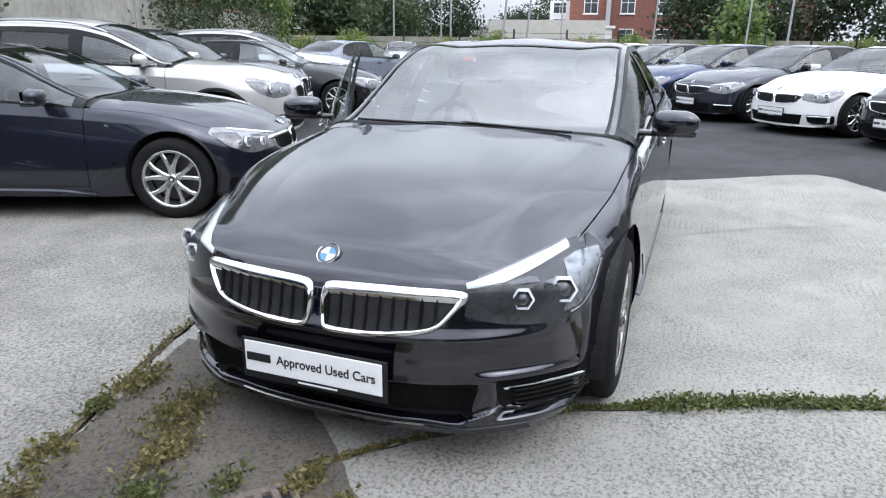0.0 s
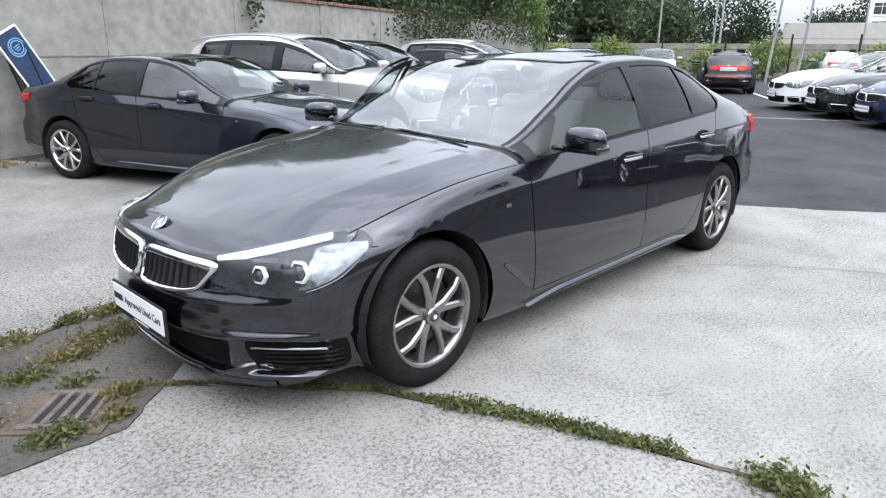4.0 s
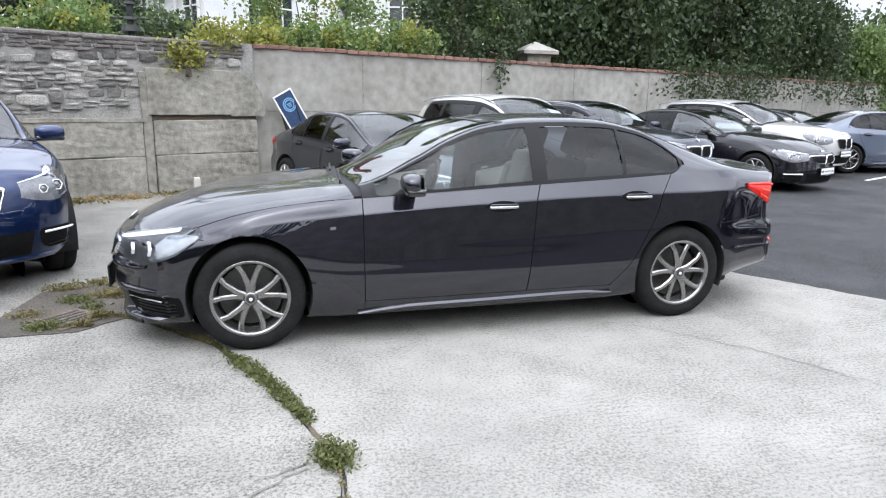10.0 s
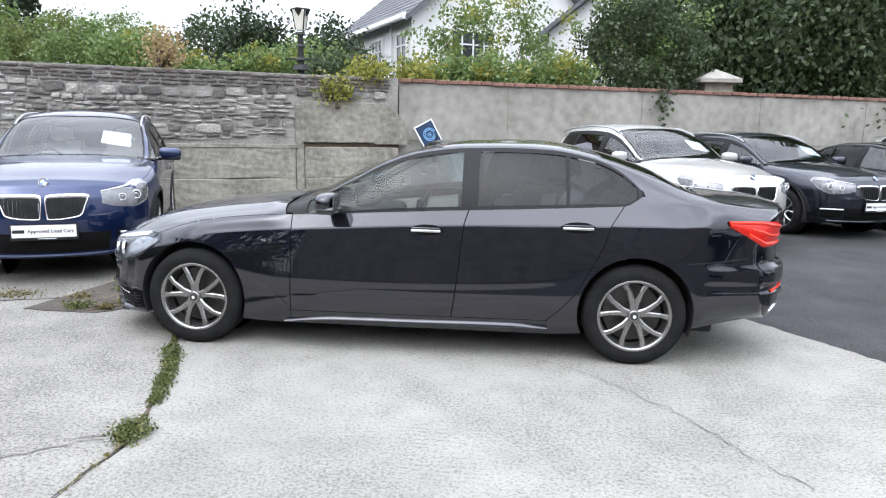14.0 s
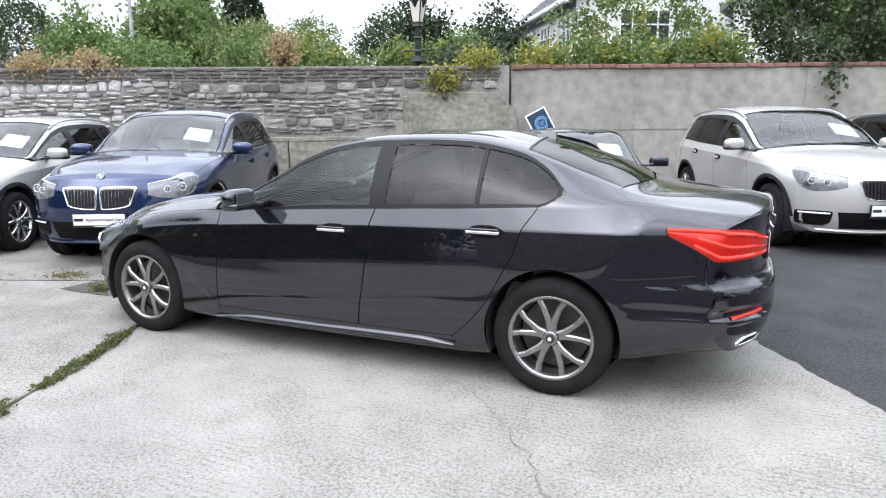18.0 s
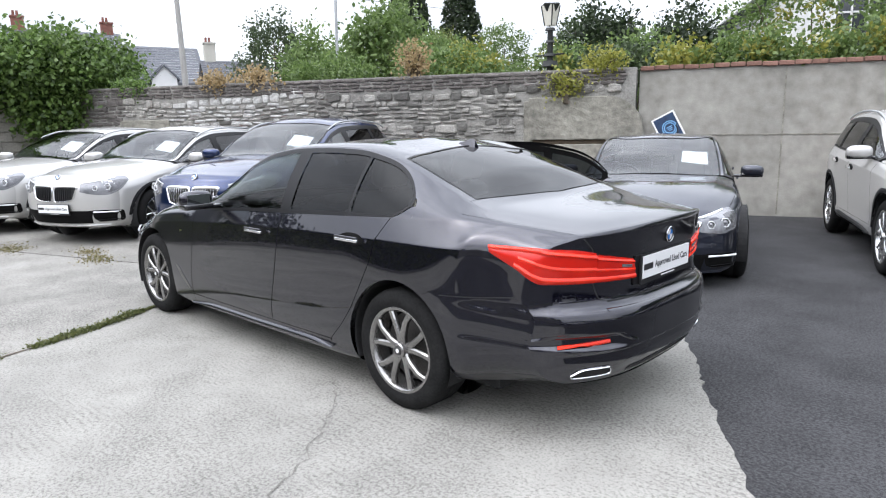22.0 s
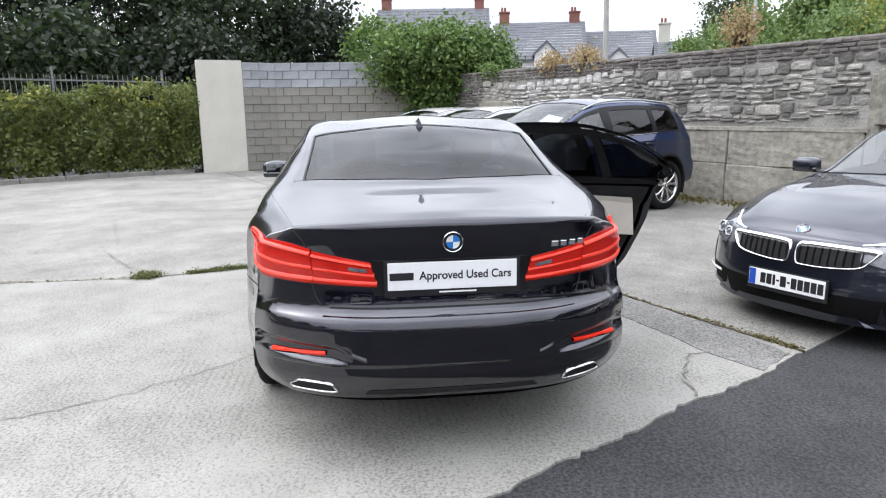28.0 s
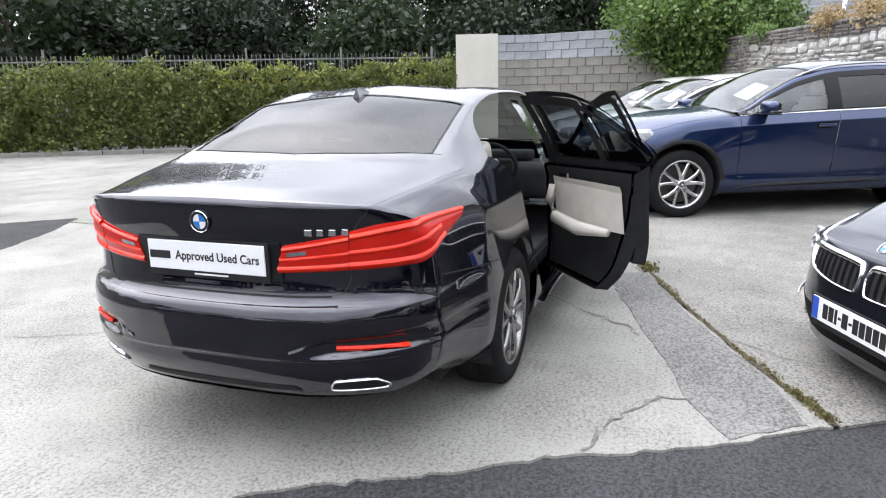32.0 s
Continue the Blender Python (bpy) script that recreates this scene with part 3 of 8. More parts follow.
def patch(shell, xa, xb, va, vb, nx, nv, side=1, offset=0.0):
    """A piece of the skin between x = xa(v)..xb(v) and v = va(x)..vb(x). Returns points, faces and normals. side 1 is +y."""
    call = lambda q, w: q(w) if callable(q) else np.full(np.shape(w), float(q))
    if nx > 12 and nv > 12:
        nx, nv = max(12, int(nx * FINE[0])), max(12, int(nv * FINE[0]))
    s, t = np.meshgrid(np.linspace(0, 1, nx), np.linspace(0, 1, nv), indexing="ij")

    def place(s, t):
        v = call(va, call(xa, 4.0) * (1 - s) + call(xb, 4.0) * s) * (1 - t) + call(vb, call(xa, 4.0) * (1 - s) + call(xb, 4.0) * s) * t
        x = call(xa, v) * (1 - s) + call(xb, v) * s
        return x, v

    x, v = place(s, t)
    pts = shell.at(x, v)
    nor = surface_normals(shell.at, x, v)
    nor = np.where((nor[..., 1:2] < 0) & (v[..., None] < 6.5) | (nor[..., 2:3] < 0) & (v[..., None] >= 6.5), -nor, nor)
    pts = pts + nor * offset
    nor = nor + ease(shell.x1 - 0.025, shell.x1, x)[..., None] * np.array([0.7, 0, 0]) - (1 - ease(shell.x0, shell.x0 + 0.10, x))[..., None] * np.array([0.8, 0, 0])
    nor = nor / np.linalg.norm(nor, axis=-1, keepdims=True)
    if side < 0:
        pts = pts * np.array([1, -1, 1])
        nor = nor * np.array([1, -1, 1])
    return pts.reshape(-1, 3), grid_faces(nx, nv, side > 0), nor.reshape(-1, 3)


def merge(*pieces):
    V, F, N, k = [], [], [], 0
    for p, f, n in pieces:
        V.append(p)
        N.append(n)
        F += [tuple(i + k for i in q) for q in f]
        k += len(p)
    return np.concatenate(V), F, np.concatenate(N)


def arch_cut(piece, centres, radius):
    """Open round wheel arches in a skin: drops what lies inside and draws the rim to the circle."""
    p, f, n = piece
    p = p.copy()
    for cx, cz in centres:
        d = np.hypot(p[:, 0] - cx, p[:, 2] - cz)
        side = np.abs(p[:, 1]) > 0.5
        inside = (d < radius) & side
        fa = np.array(f)
        f = fa[~inside[fa].all(1)].tolist()
        dd = np.maximum(d, 1e-6)
        for ax, c in ((0, cx), (2, cz)):
            p[:, ax] = np.where(inside, c + (p[:, ax] - c) * radius / dd, p[:, ax])
    return p, f, n


def mirror_both(shell, *args, **kw):
    return merge(patch(shell, *args, side=1, **kw), patch(shell, *args, side=-1, **kw))


def cap_piece(shell, end, nf=25, nv=34):
    nf, nv = int(nf * FINE[0]) | 1, int(nv * FINE[0])
    f, v = np.meshgrid(np.linspace(-1, 1, nf), np.linspace(1, 7, nv), indexing="ij")
    fn = lambda a, b: shell.cap(end, a, b)
    n = surface_normals(fn, f, np.clip(v, 1.02, 6.98), 0.01)
    sign = -1 if end == "front" else 1
    n = np.where(n[..., 0:1] * sign < 0, -n, n)
    n = n + ease(0.86, 1.0, np.abs(f))[..., None] * np.sign(f)[..., None] * np.array([0, 0.9, 0]) + ease(6.3, 7.0, v)[..., None] * np.array([0, 0, 0.8]) - (1 - ease(1.0, 1.5, v))[..., None] * np.array([0, 0, 0.5])
    n = n / np.linalg.norm(n, axis=-1, keepdims=True)
    return fn(f, v).reshape(-1, 3), grid_faces(nf, nv, end == "front"), n.reshape(-1, 3)


SEDAN = dict(
    creased=True,
    ends=(-2.37, 2.60), cab=(-0.86, 1.95), front=(0.36, 0.83, 3.0), rear=(0.34, 0.85, 3.4),
    lean_f=[(0.1, 0.12), (0.18, 0.05), (0.26, 0.02), (0.36, 0.0), (0.46, 0.01), (0.55, 0.02), (0.66, 0.05), (0.72, 0.09)],
    lean_r=[(0.2, 0.14), (0.30, 0.06), (0.42, 0.0), (0.60, 0.0), (0.645, 0.012), (0.672, 0.048), (0.70, 0.062), (0.8, 0.070), (0.95, 0.052), (1.1, 0.045)],
    lines=[
        [(-2.37, 0.0, 0.17), (2.60, 0.0, 0.28)],
        [(-2.37, 0.70, 0.15), (-1.9, 0.80, 0.16), (-1, 0.84, 0.17), (1, 0.84, 0.17), (2.0, 0.80, 0.24), (2.60, 0.66, 0.30)],
        [(-2.37, 0.80, 0.20), (-1.9, 0.885, 0.22), (-1.4, 0.90, 0.24), (-1.0, 0.908, 0.205), (-0.8, 0.910, 0.20), (0.9, 0.910, 0.205), (1.5, 0.91, 0.27), (2.1, 0.885, 0.32), (2.60, 0.78, 0.36)],
        [(-2.37, 0.82, 0.34), (-1.9, 0.90, 0.38), (-1.49, 0.930, 0.41), (-0.8, 0.942, 0.375), (1, 0.944, 0.385), (1.5, 0.936, 0.43), (2.1, 0.912, 0.45), (2.60, 0.825, 0.46)],
        [(-2.37, 0.82, 0.50), (-1.9, 0.905, 0.56), (-1.49, 0.930, 0.60), (-0.8, 0.925, 0.60), (1, 0.928, 0.63), (1.5, 0.934, 0.66), (2.1, 0.900, 0.66), (2.60, 0.812, 0.64)],
        [(-2.37, 0.79, 0.61), (-2.15, 0.845, 0.68), (-1.9, 0.885, 0.725), (-1.49, 0.898, 0.772), (-0.8, 0.894, 0.832), (0, 0.896, 0.878), (0.6, 0.897, 0.902), (1.2, 0.900, 0.915), (1.6, 0.902, 0.922), (2.1, 0.885, 0.93), (2.60, 0.77, 0.92)],
        [(-2.37, 0.70, 0.665), (-2.2, 0.745, 0.722), (-1.9, 0.80, 0.795), (-1.49, 0.835, 0.855), (-1, 0.846, 0.908), (-0.7, 0.854, 0.925), (0, 0.862, 0.965), (0.9, 0.86, 1.01), (1.45, 0.848, 1.04), (1.8, 0.82, 1.055), (2.2, 0.76, 1.04), (2.60, 0.66, 0.995)],
        [(-2.37, 0.50, 0.685), (-2.25, 0.52, 0.745), (-1.95, 0.57, 0.838), (-1.73, 0.595, 0.878), (-1.49, 0.62, 0.91), (-1.0, 0.66, 0.964), (-0.80, 0.735, 0.985), (-0.4, 0.712, 1.155), (-0.2, 0.692, 1.262), (0.05, 0.665, 1.348), (0.35, 0.642, 1.386), (0.65, 0.632, 1.392), (0.9, 0.632, 1.384), (1.2, 0.636, 1.332), (1.4, 0.644, 1.268), (1.6, 0.656, 1.196), (1.9, 0.67, 1.108), (2.2, 0.64, 1.06), (2.60, 0.56, 1.02)],
        [(-2.37, 0.26, 0.695), (-2.25, 0.27, 0.762), (-1.95, 0.295, 0.858), (-1.73, 0.305, 0.904), (-1.4, 0.322, 0.946), (-1.0, 0.34, 0.986), (-0.86, 0.36, 0.998), (-0.4, 0.40, 1.205), (0, 0.38, 1.345), (0.35, 0.36, 1.41), (0.8, 0.35, 1.42), (1.2, 0.36, 1.37), (1.6, 0.38, 1.255), (1.95, 0.40, 1.11), (2.2, 0.38, 1.082), (2.45, 0.36, 1.06), (2.60, 0.34, 1.035)],
        [(-2.37, 0.0, 0.70), (-2.25, 0.0, 0.766), (-1.95, 0.0, 0.864), (-1.73, 0.0, 0.909), (-1.4, 0.0, 0.95), (-1.0, 0.0, 0.992), (-0.90, 0.0, 1.006), (-0.4, 0.0, 1.23), (0, 0.0, 1.37), (0.35, 0.0, 1.43), (0.8, 0.0, 1.44), (1.2, 0.0, 1.39), (1.6, 0.0, 1.275), (1.98, 0.0, 1.115), (2.2, 0.0, 1.092), (2.5, 0.0, 1.066), (2.60, 0.0, 1.042)],
    ])

SALOON = dict(SEDAN, relief=True)

SUV = dict(
    ends=(-2.33, 2.32), cab=(-0.85, 2.20), front=(0.34, 0.83, 3.0), rear=(0.22, 0.85, 3.0),
    lean_f=[(0.1, 0.16), (0.28, 0.08), (0.42, 0.02), (0.6, 0.0), (0.8, 0.02), (0.9, 0.07), (1.0, 0.14)],
    lean_r=[(0.2, 0.12), (0.45, 0.0), (0.65, 0.0), (0.75, 0.05), (1.0, 0.10), (1.3, 0.24), (1.6, 0.40)],
    lines=[
        [(-2.33, 0.0, 0.26), (2.32, 0.0, 0.36)],
        [(-2.33, 0.68, 0.26), (-1.9, 0.80, 0.24), (-1, 0.84, 0.25), (1, 0.84, 0.25), (1.9, 0.80, 0.30), (2.32, 0.70, 0.36)],
        [(-2.33, 0.78, 0.33), (-1.9, 0.89, 0.34), (-1.4, 0.92, 0.36), (-0.8, 0.90, 0.33), (1, 0.90, 0.33), (1.4, 0.92, 0.36), (2.32, 0.80, 0.42)],
        [(-2.33, 0.82, 0.50), (-1.9, 0.91, 0.52), (-1.4, 0.935, 0.53), (-0.8, 0.905, 0.50), (1, 0.91, 0.50), (1.4, 0.935, 0.53), (2.32, 0.86, 0.56)],
        [(-2.33, 0.83, 0.70), (-1.9, 0.915, 0.72), (-1.4, 0.94, 0.74), (-0.8, 0.925, 0.74), (1, 0.93, 0.76), (1.4, 0.94, 0.78), (2.32, 0.87, 0.76)],
        [(-2.33, 0.80, 0.83), (-1.9, 0.895, 0.88), (-1.4, 0.925, 0.93), (-0.8, 0.935, 0.97), (0, 0.94, 1.0), (1, 0.94, 1.03), (1.6, 0.93, 1.05), (2.32, 0.86, 1.04)],
        [(-2.33, 0.72, 0.90), (-1.9, 0.82, 0.97), (-1.4, 0.85, 1.03), (-0.9, 0.87, 1.07), (0, 0.885, 1.10), (1, 0.885, 1.13), (1.6, 0.87, 1.16), (2.32, 0.80, 1.16)],
        [(-2.33, 0.52, 0.94), (-1.9, 0.60, 1.02), (-1.4, 0.64, 1.08), (-1.0, 0.70, 1.11), (-0.80, 0.77, 1.12), (-0.4, 0.745, 1.32), (-0.05, 0.70, 1.47), (0.35, 0.675, 1.55), (0.9, 0.67, 1.57), (1.6, 0.66, 1.54), (2.0, 0.655, 1.48), (2.32, 0.65, 1.42)],
        [(-2.33, 0.27, 0.96), (-1.9, 0.31, 1.04), (-1.4, 0.33, 1.105), (-1.0, 0.35, 1.145), (-0.86, 0.38, 1.16), (-0.4, 0.40, 1.40), (-0.05, 0.39, 1.55), (0.35, 0.38, 1.63), (0.9, 0.37, 1.65), (1.6, 0.36, 1.62), (2.0, 0.36, 1.57), (2.32, 0.36, 1.52)],
        [(-2.33, 0.0, 0.965), (-1.9, 0.0, 1.05), (-1.4, 0.0, 1.115), (-1.0, 0.0, 1.155), (-0.90, 0.0, 1.17), (-0.4, 0.0, 1.42), (-0.05, 0.0, 1.57), (0.35, 0.0, 1.65), (0.9, 0.0, 1.665), (1.6, 0.0, 1.64), (2.0, 0.0, 1.59), (2.32, 0.0, 1.54)],
    ])


def stretched(spec, lx=1.0, wy=1.0, hz=1.0, **other):
    """The same lines for a car of other length, width and height."""
    s = dict(spec)
    s["ends"] = tuple(e * lx for e in spec["ends"])
    s["cab"] = tuple(e * lx for e in spec["cab"])
    s["lines"] = [[(k[0] * lx, k[1] * wy, k[2] * hz) for k in line] for line in spec["lines"]]
    s["lean_f"] = [(k[0] * hz, k[1]) for k in spec["lean_f"]]
    s["lean_r"] = [(k[0] * hz, k[1]) for k in spec["lean_r"]]
    s.update(other)
    return s


def lathe(profile, segs=40):
    """Points and faces turned about the y axis from (radius, y) pairs."""
    V, F = [], []
    n = len(profile)
    for k in range(segs):
        a = 2 * math.pi * k / segs
        V += [(r * math.cos(a), y, r * math.sin(a)) for r, y in profile]
    for k in range(segs):
        for j in range(n - 1):
            a, b = k * n + j, ((k + 1) % segs) * n + j
            F.append((a, a + 1, b + 1, b))
    return V, F


def make_wheel(parent, x, side, y_out, radius, rim_mat, spokes=5, double=True, width=0.235, name="wheel"):
    """Tyre, rim with spokes, brake disc and hub cap; its outer face at y_out. side -1 is the -y side."""
    rim_r = radius * 0.722
    w = new(name)
    w.parent = parent
    w.matrix_basis = pose(x, side * y_out, radius - 0.004, 0, 0, 0 if side > 0 else 180)
    # local: +y is outside
    V, F = lathe([(rim_r - 0.005, -0.004), (rim_r + 0.012, 0.004), (radius * 0.84, 0.006), (radius * 0.93, -0.004), (radius * 0.985, -0.022), (radius, -0.045),
                  (radius, -0.10), (radius - 0.006, -0.104), (radius - 0.006, -0.112), (radius, -0.116), (radius, -width + 0.045), (radius * 0.97, -width + 0.015), (radius * 0.86, -width), (rim_r, -width + 0.01)], 48)
    raw("tyre", V, F, RUBBER, w, smooth=True)
    V, F = lathe([(rim_r - 0.004, -0.002), (rim_r - 0.012, 0.002), (rim_r - 0.026, -0.012), (rim_r - 0.035, -0.05), (rim_r - 0.045, -0.12), (rim_r - 0.03, -width + 0.02)], 48)
    raw("rim", V, F, rim_mat, w, smooth=True)
    V, F = lathe([(0.0, -0.11), (rim_r * 0.78, -0.11), (rim_r * 0.78, -0.135), (0.0, -0.135)], 32)
    raw("brake_disc", V, F, BRAKE, w)
    V, F = lathe([(0.0, -0.15), (rim_r - 0.04, -0.15)], 24)
    raw("wheel_back", V, F, CABIN, w)
    hub_r = rim_r * 0.17
    for k in range(spokes):
        a0 = 2 * math.pi * (k + 0.25) / spokes
        offs = (-0.15, 0.15) if double else (0.0,)
        bm = bmesh.new()
        for o in offs:
            rings = []
            for r, wd, y, th, sh in ((hub_r * 0.6, 0.030, -0.018, 0.03, 0.35), (rim_r * 0.35, 0.024, -0.010, 0.03, 0.5), (rim_r * 0.7, 0.020, -0.006, 0.028, 0.85), (rim_r - 0.016, 0.024, -0.012, 0.03, 1.12)):
                a = a0 + o * sh * 2.0
                u = Vector((math.cos(a), 0, math.sin(a)))
                tng = Vector((-math.sin(a), 0, math.cos(a)))
                wdt = wd * (1.65 if double else 2.1)
                c = u * r
                rings.append([bm.verts.new(c + tng * dx * wdt / 2 + Vector((0, y + dy, 0))) for dx, dy in ((-1, -th), (-1, -0.008), (-0.55, 0), (0.55, 0), (1, -0.008), (1, -th))])
            for r0, r1 in zip(rings, rings[1:]):
                for j in range(5):
                    bm.faces.new((r0[j], r0[j + 1], r1[j + 1], r1[j]))
        bmesh.ops.recalc_face_normals(bm, faces=bm.faces)
        part("spoke", bm, rim_mat, w)
    V, F = lathe([(0.0, 0.004), (hub_r * 0.85, 0.003), (hub_r, -0.004), (hub_r, -0.03)], 24)
    raw("hub", V, F, rim_mat, w, smooth=False)
    V, F = lathe([(0.0, 0.008), (hub_r * 0.6, 0.0075), (hub_r * 0.64, 0.004)], 20)
    raw("hub_cap", V, F, GLOSSBLACK, w)
    V, F = lathe([(0.0, 0.0095), (hub_r * 0.26, 0.009), (hub_r * 0.28, 0.006)], 16)
    raw("hub_badge", V, F, BADGE_WHITE, w, "small pale roundel on the hub")
    return w


# ---- car details, laid on the skin ----
from mathutils.bvhtree import BVHTree


def polyline(keys, n, curve=True):
    """n points along 3D keys, smoothly."""
    k = np.array(keys, float)
    if len(k) == 1:
        return np.repeat(k, n, 0)
    d = np.concatenate([[0], np.cumsum(np.linalg.norm(np.diff(k, axis=0), axis=1) + 1e-9)])
    t = np.linspace(0, d[-1], n)
    if curve and len(k) > 2:
        return np.stack([smooth_keys(list(zip(d, k[:, i])))(t) for i in range(3)], -1)
    return np.stack([np.interp(t, d, k[:, i]) for i in range(3)], -1)


class Car:
    """Collects the skin of one car and lays details on it."""

    def __init__(self, root, spec, paint):
        self.root, self.shell, self.paint = root, Shell(spec), paint
        self.skins = []
        self.tree = None

    def skin(self, name, piece, material=None, parent=None, label="", lay=True):
        if lay:
            self.skins.append(piece)
        return raw(name, piece[0], piece[1], material or self.paint, parent or self.root, label, normals=piece[2])

    def lay(self):
        v, f, _ = merge(*self.skins)
        self.tree = BVHTree.FromPolygons(v.tolist(), f)

    def on(self, p, way):
        """The skin's point and outward normal met from outside along way near p."""
        way = Vector(way).normalized()
        p = Vector(p)
        hit, nor, _, _ = self.tree.ray_cast(p - way * 0.8, way, 1.7)
        if hit is None:
            hit, nor, _, _ = self.tree.find_nearest(p)
        if nor.dot(way) > 0:
            nor = -nor
        return hit, nor

    def sheet(self, P, way, heights, name, material, parent=None, label="", closed=False, skirt=True, smooth=True, deep=0.012):
        """Lays a grid of 3D points on the skin; heights: per column across."""
        nu, nv = P.shape[:2]
        V, F = [], []
        for i in range(nu):
            for j in range(nv):
                h, n = self.on(P[i, j], way)
                V.append(h + n * float(heights[j] if np.ndim(heights) else heights))
        m = nu if closed else nu - 1
        for i in range(m):
            for j in range(nv - 1):
                a, b = i * nv + j, ((i + 1) % nu) * nv + j
                F.append((a, b, b + 1, a + 1))
        if skirt:
            k = len(V)
            edge = [i * nv for i in range(nu)] if closed else [i * nv for i in range(nu)] + [(nu - 1) * nv + j for j in range(1, nv)] + [i * nv + nv - 1 for i in range(nu - 2, -1, -1)] + [j for j in range(nv - 2, 0, -1)]
            loops = [edge, [i * nv + nv - 1 for i in range(nu)]] if closed else [edge]
            for loop in loops:
                base = len(V)
                for q in loop:
                    h, n = self.on(V[q], way)
                    V.append(V[q] - n * deep)
                c = len(loop)
                for q in range(c):
                    F.append((loop[q], loop[(q + 1) % c], base + (q + 1) % c, base + q))
        bm = bmesh.new()
        vs = [bm.verts.new(v) for v in V]
        for f in F:
            try:
                bm.faces.new([vs[i] for i in f])
            except ValueError:
                pass
        bmesh.ops.remove_doubles(bm, verts=bm.verts, dist=0.0004)
        bmesh.ops.recalc_face_normals(bm, faces=bm.faces)
        c = sum((f.calc_area() * f.normal.dot(Vector(way)) for f in bm.faces if len(f.verts)), 0.0)
        if c > 0:
            bmesh.ops.reverse_faces(bm, faces=bm.faces)
        ob = part(name, bm, material, parent or self.root, label, smooth=smooth)
        if smooth:
            ob.data.set_sharp_from_angle(angle=radians(38))
        return ob

    def blade(self, low, high, way, name, material, h=0.004, dome=0.0, nu=20, nv=7, parent=None, label="", curve=True, deep=0.012):
        """A plate between two curves given by rough 3D keys."""
        a, b = polyline(low, nu, curve), polyline(high, nu, curve)
        t = np.linspace(0, 1, nv)
        P = a[:, None] * (1 - t)[None, :, None] + b[:, None] * t[None, :, None]
        return self.sheet(P, way, h + dome * 4 * t * (1 - t), name, material, parent, label, deep=deep)

    def ring(self, loop, centre, width, way, name, material, h=0.004, dome=0.01, n=44, nv=5, parent=None, label=""):
        """A band along a closed outline; width: metres towards the centre."""
        # a rounded closed curve: corners are cut twice
        pts = np.array(loop, float)
        for _ in range(3):
            nxt = np.roll(pts, -1, 0)
            pts = np.stack([pts * 0.78 + nxt * 0.22, pts * 0.22 + nxt * 0.78], 1).reshape(-1, 3)
        c = np.array(centre, float)
        t = np.linspace(0, 1, nv)
        # the band keeps its width square to the outline
        along = np.roll(pts, -2, 0) - np.roll(pts, 2, 0)
        away = np.cross(along, np.array(way, float))
        away = away / np.linalg.norm(away, axis=1, keepdims=True)
        away = away * np.sign(np.sum(away * (c - pts), axis=1, keepdims=True).sum())
        w = width(pts) if callable(width) else np.full(len(pts), width)
        P = pts[:, None] + away[:, None] * (w[:, None] * t[None, :])[..., None]
        return self.sheet(P, way, h + dome * 4 * t * (1 - t), name, material, parent, label, closed=True)

    def fill(self, loop, way, name, material, h=0.003, parent=None, label="", inset=0.0, nv=5, sink=None):
        """A rounded plate inside a closed outline."""
        pts = np.array(loop, float)
        for _ in range(3):
            nxt = np.roll(pts, -1, 0)
            pts = np.stack([pts * 0.78 + nxt * 0.22, pts * 0.22 + nxt * 0.78], 1).reshape(-1, 3)
        c = pts.mean(0)
        if inset:
            away = c - pts
            pts = pts + away / np.linalg.norm(away, axis=1, keepdims=True) * inset
        t = np.linspace(0, 1, nv)
        P = pts[:, None] * (1 - t)[None, :, None] + c[None, None] * t[None, :, None]
        return self.sheet(P, way, h, name, material, parent, label, closed=True)

    def ribbon(self, keys, way, width, name, material, h=0.0015, nu=30, parent=None, label="", across=(0, 0, 1), dome=0.0, curve=True, nv=3):
        """A narrow band along 3D keys."""
        p = polyline(keys, nu, curve)
        w = np.array(across, float) * width / 2
        t = np.linspace(-1, 1, nv)
        P = p[:, None] + w[None, None] * t[None, :, None]
        return self.sheet(P, way, h + dome * (1 - t * t), name, material, parent, label, deep=0.006)


def cornered(loop, f=0.14):
    """The same closed outline with a point near either end of each side, so that rounding keeps its corners."""
    out = []
    for p, q in zip(loop, loop[1:] + loop[:1]):
        p, q = np.array(p, float), np.array(q, float)
        out += [tuple(p * (1 - f) + q * f), tuple(p * f + q * (1 - f))]
    return out


def flip(keys, sd):
    """Keys for the other side of the car; sd -1 is the -y side."""
    return [(x, y * sd, z) for x, y, z in keys]


LETTERS = {}


def wipe_text(words, size, material, parent, m, name="lettering", spread=1.0):
    """Raised lettering as a mesh, in the built-in font."""
    if (words, size) not in LETTERS:
        cu = bpy.data.curves.new(name, "FONT")
        cu.body, cu.size, cu.align_x, cu.align_y, cu.extrude, cu.offset = words, size, "CENTER", "CENTER", 0.0006, 0.0009
        tmp = new("tmp", cu)
        dg = bpy.context.evaluated_depsgraph_get()
        me = bpy.data.meshes.new_from_object(tmp.evaluated_get(dg))
        bpy.data.objects.remove(tmp)
        bpy.data.curves.remove(cu)
        me.materials.clear()
        me.materials.append(material)
        LETTERS[(words, size)] = me
    ob = new(name, LETTERS[(words, size)])
    ob.parent = parent
    ob.matrix_basis = m @ Matrix.Diagonal((spread, 1, 1, 1))
    return ob


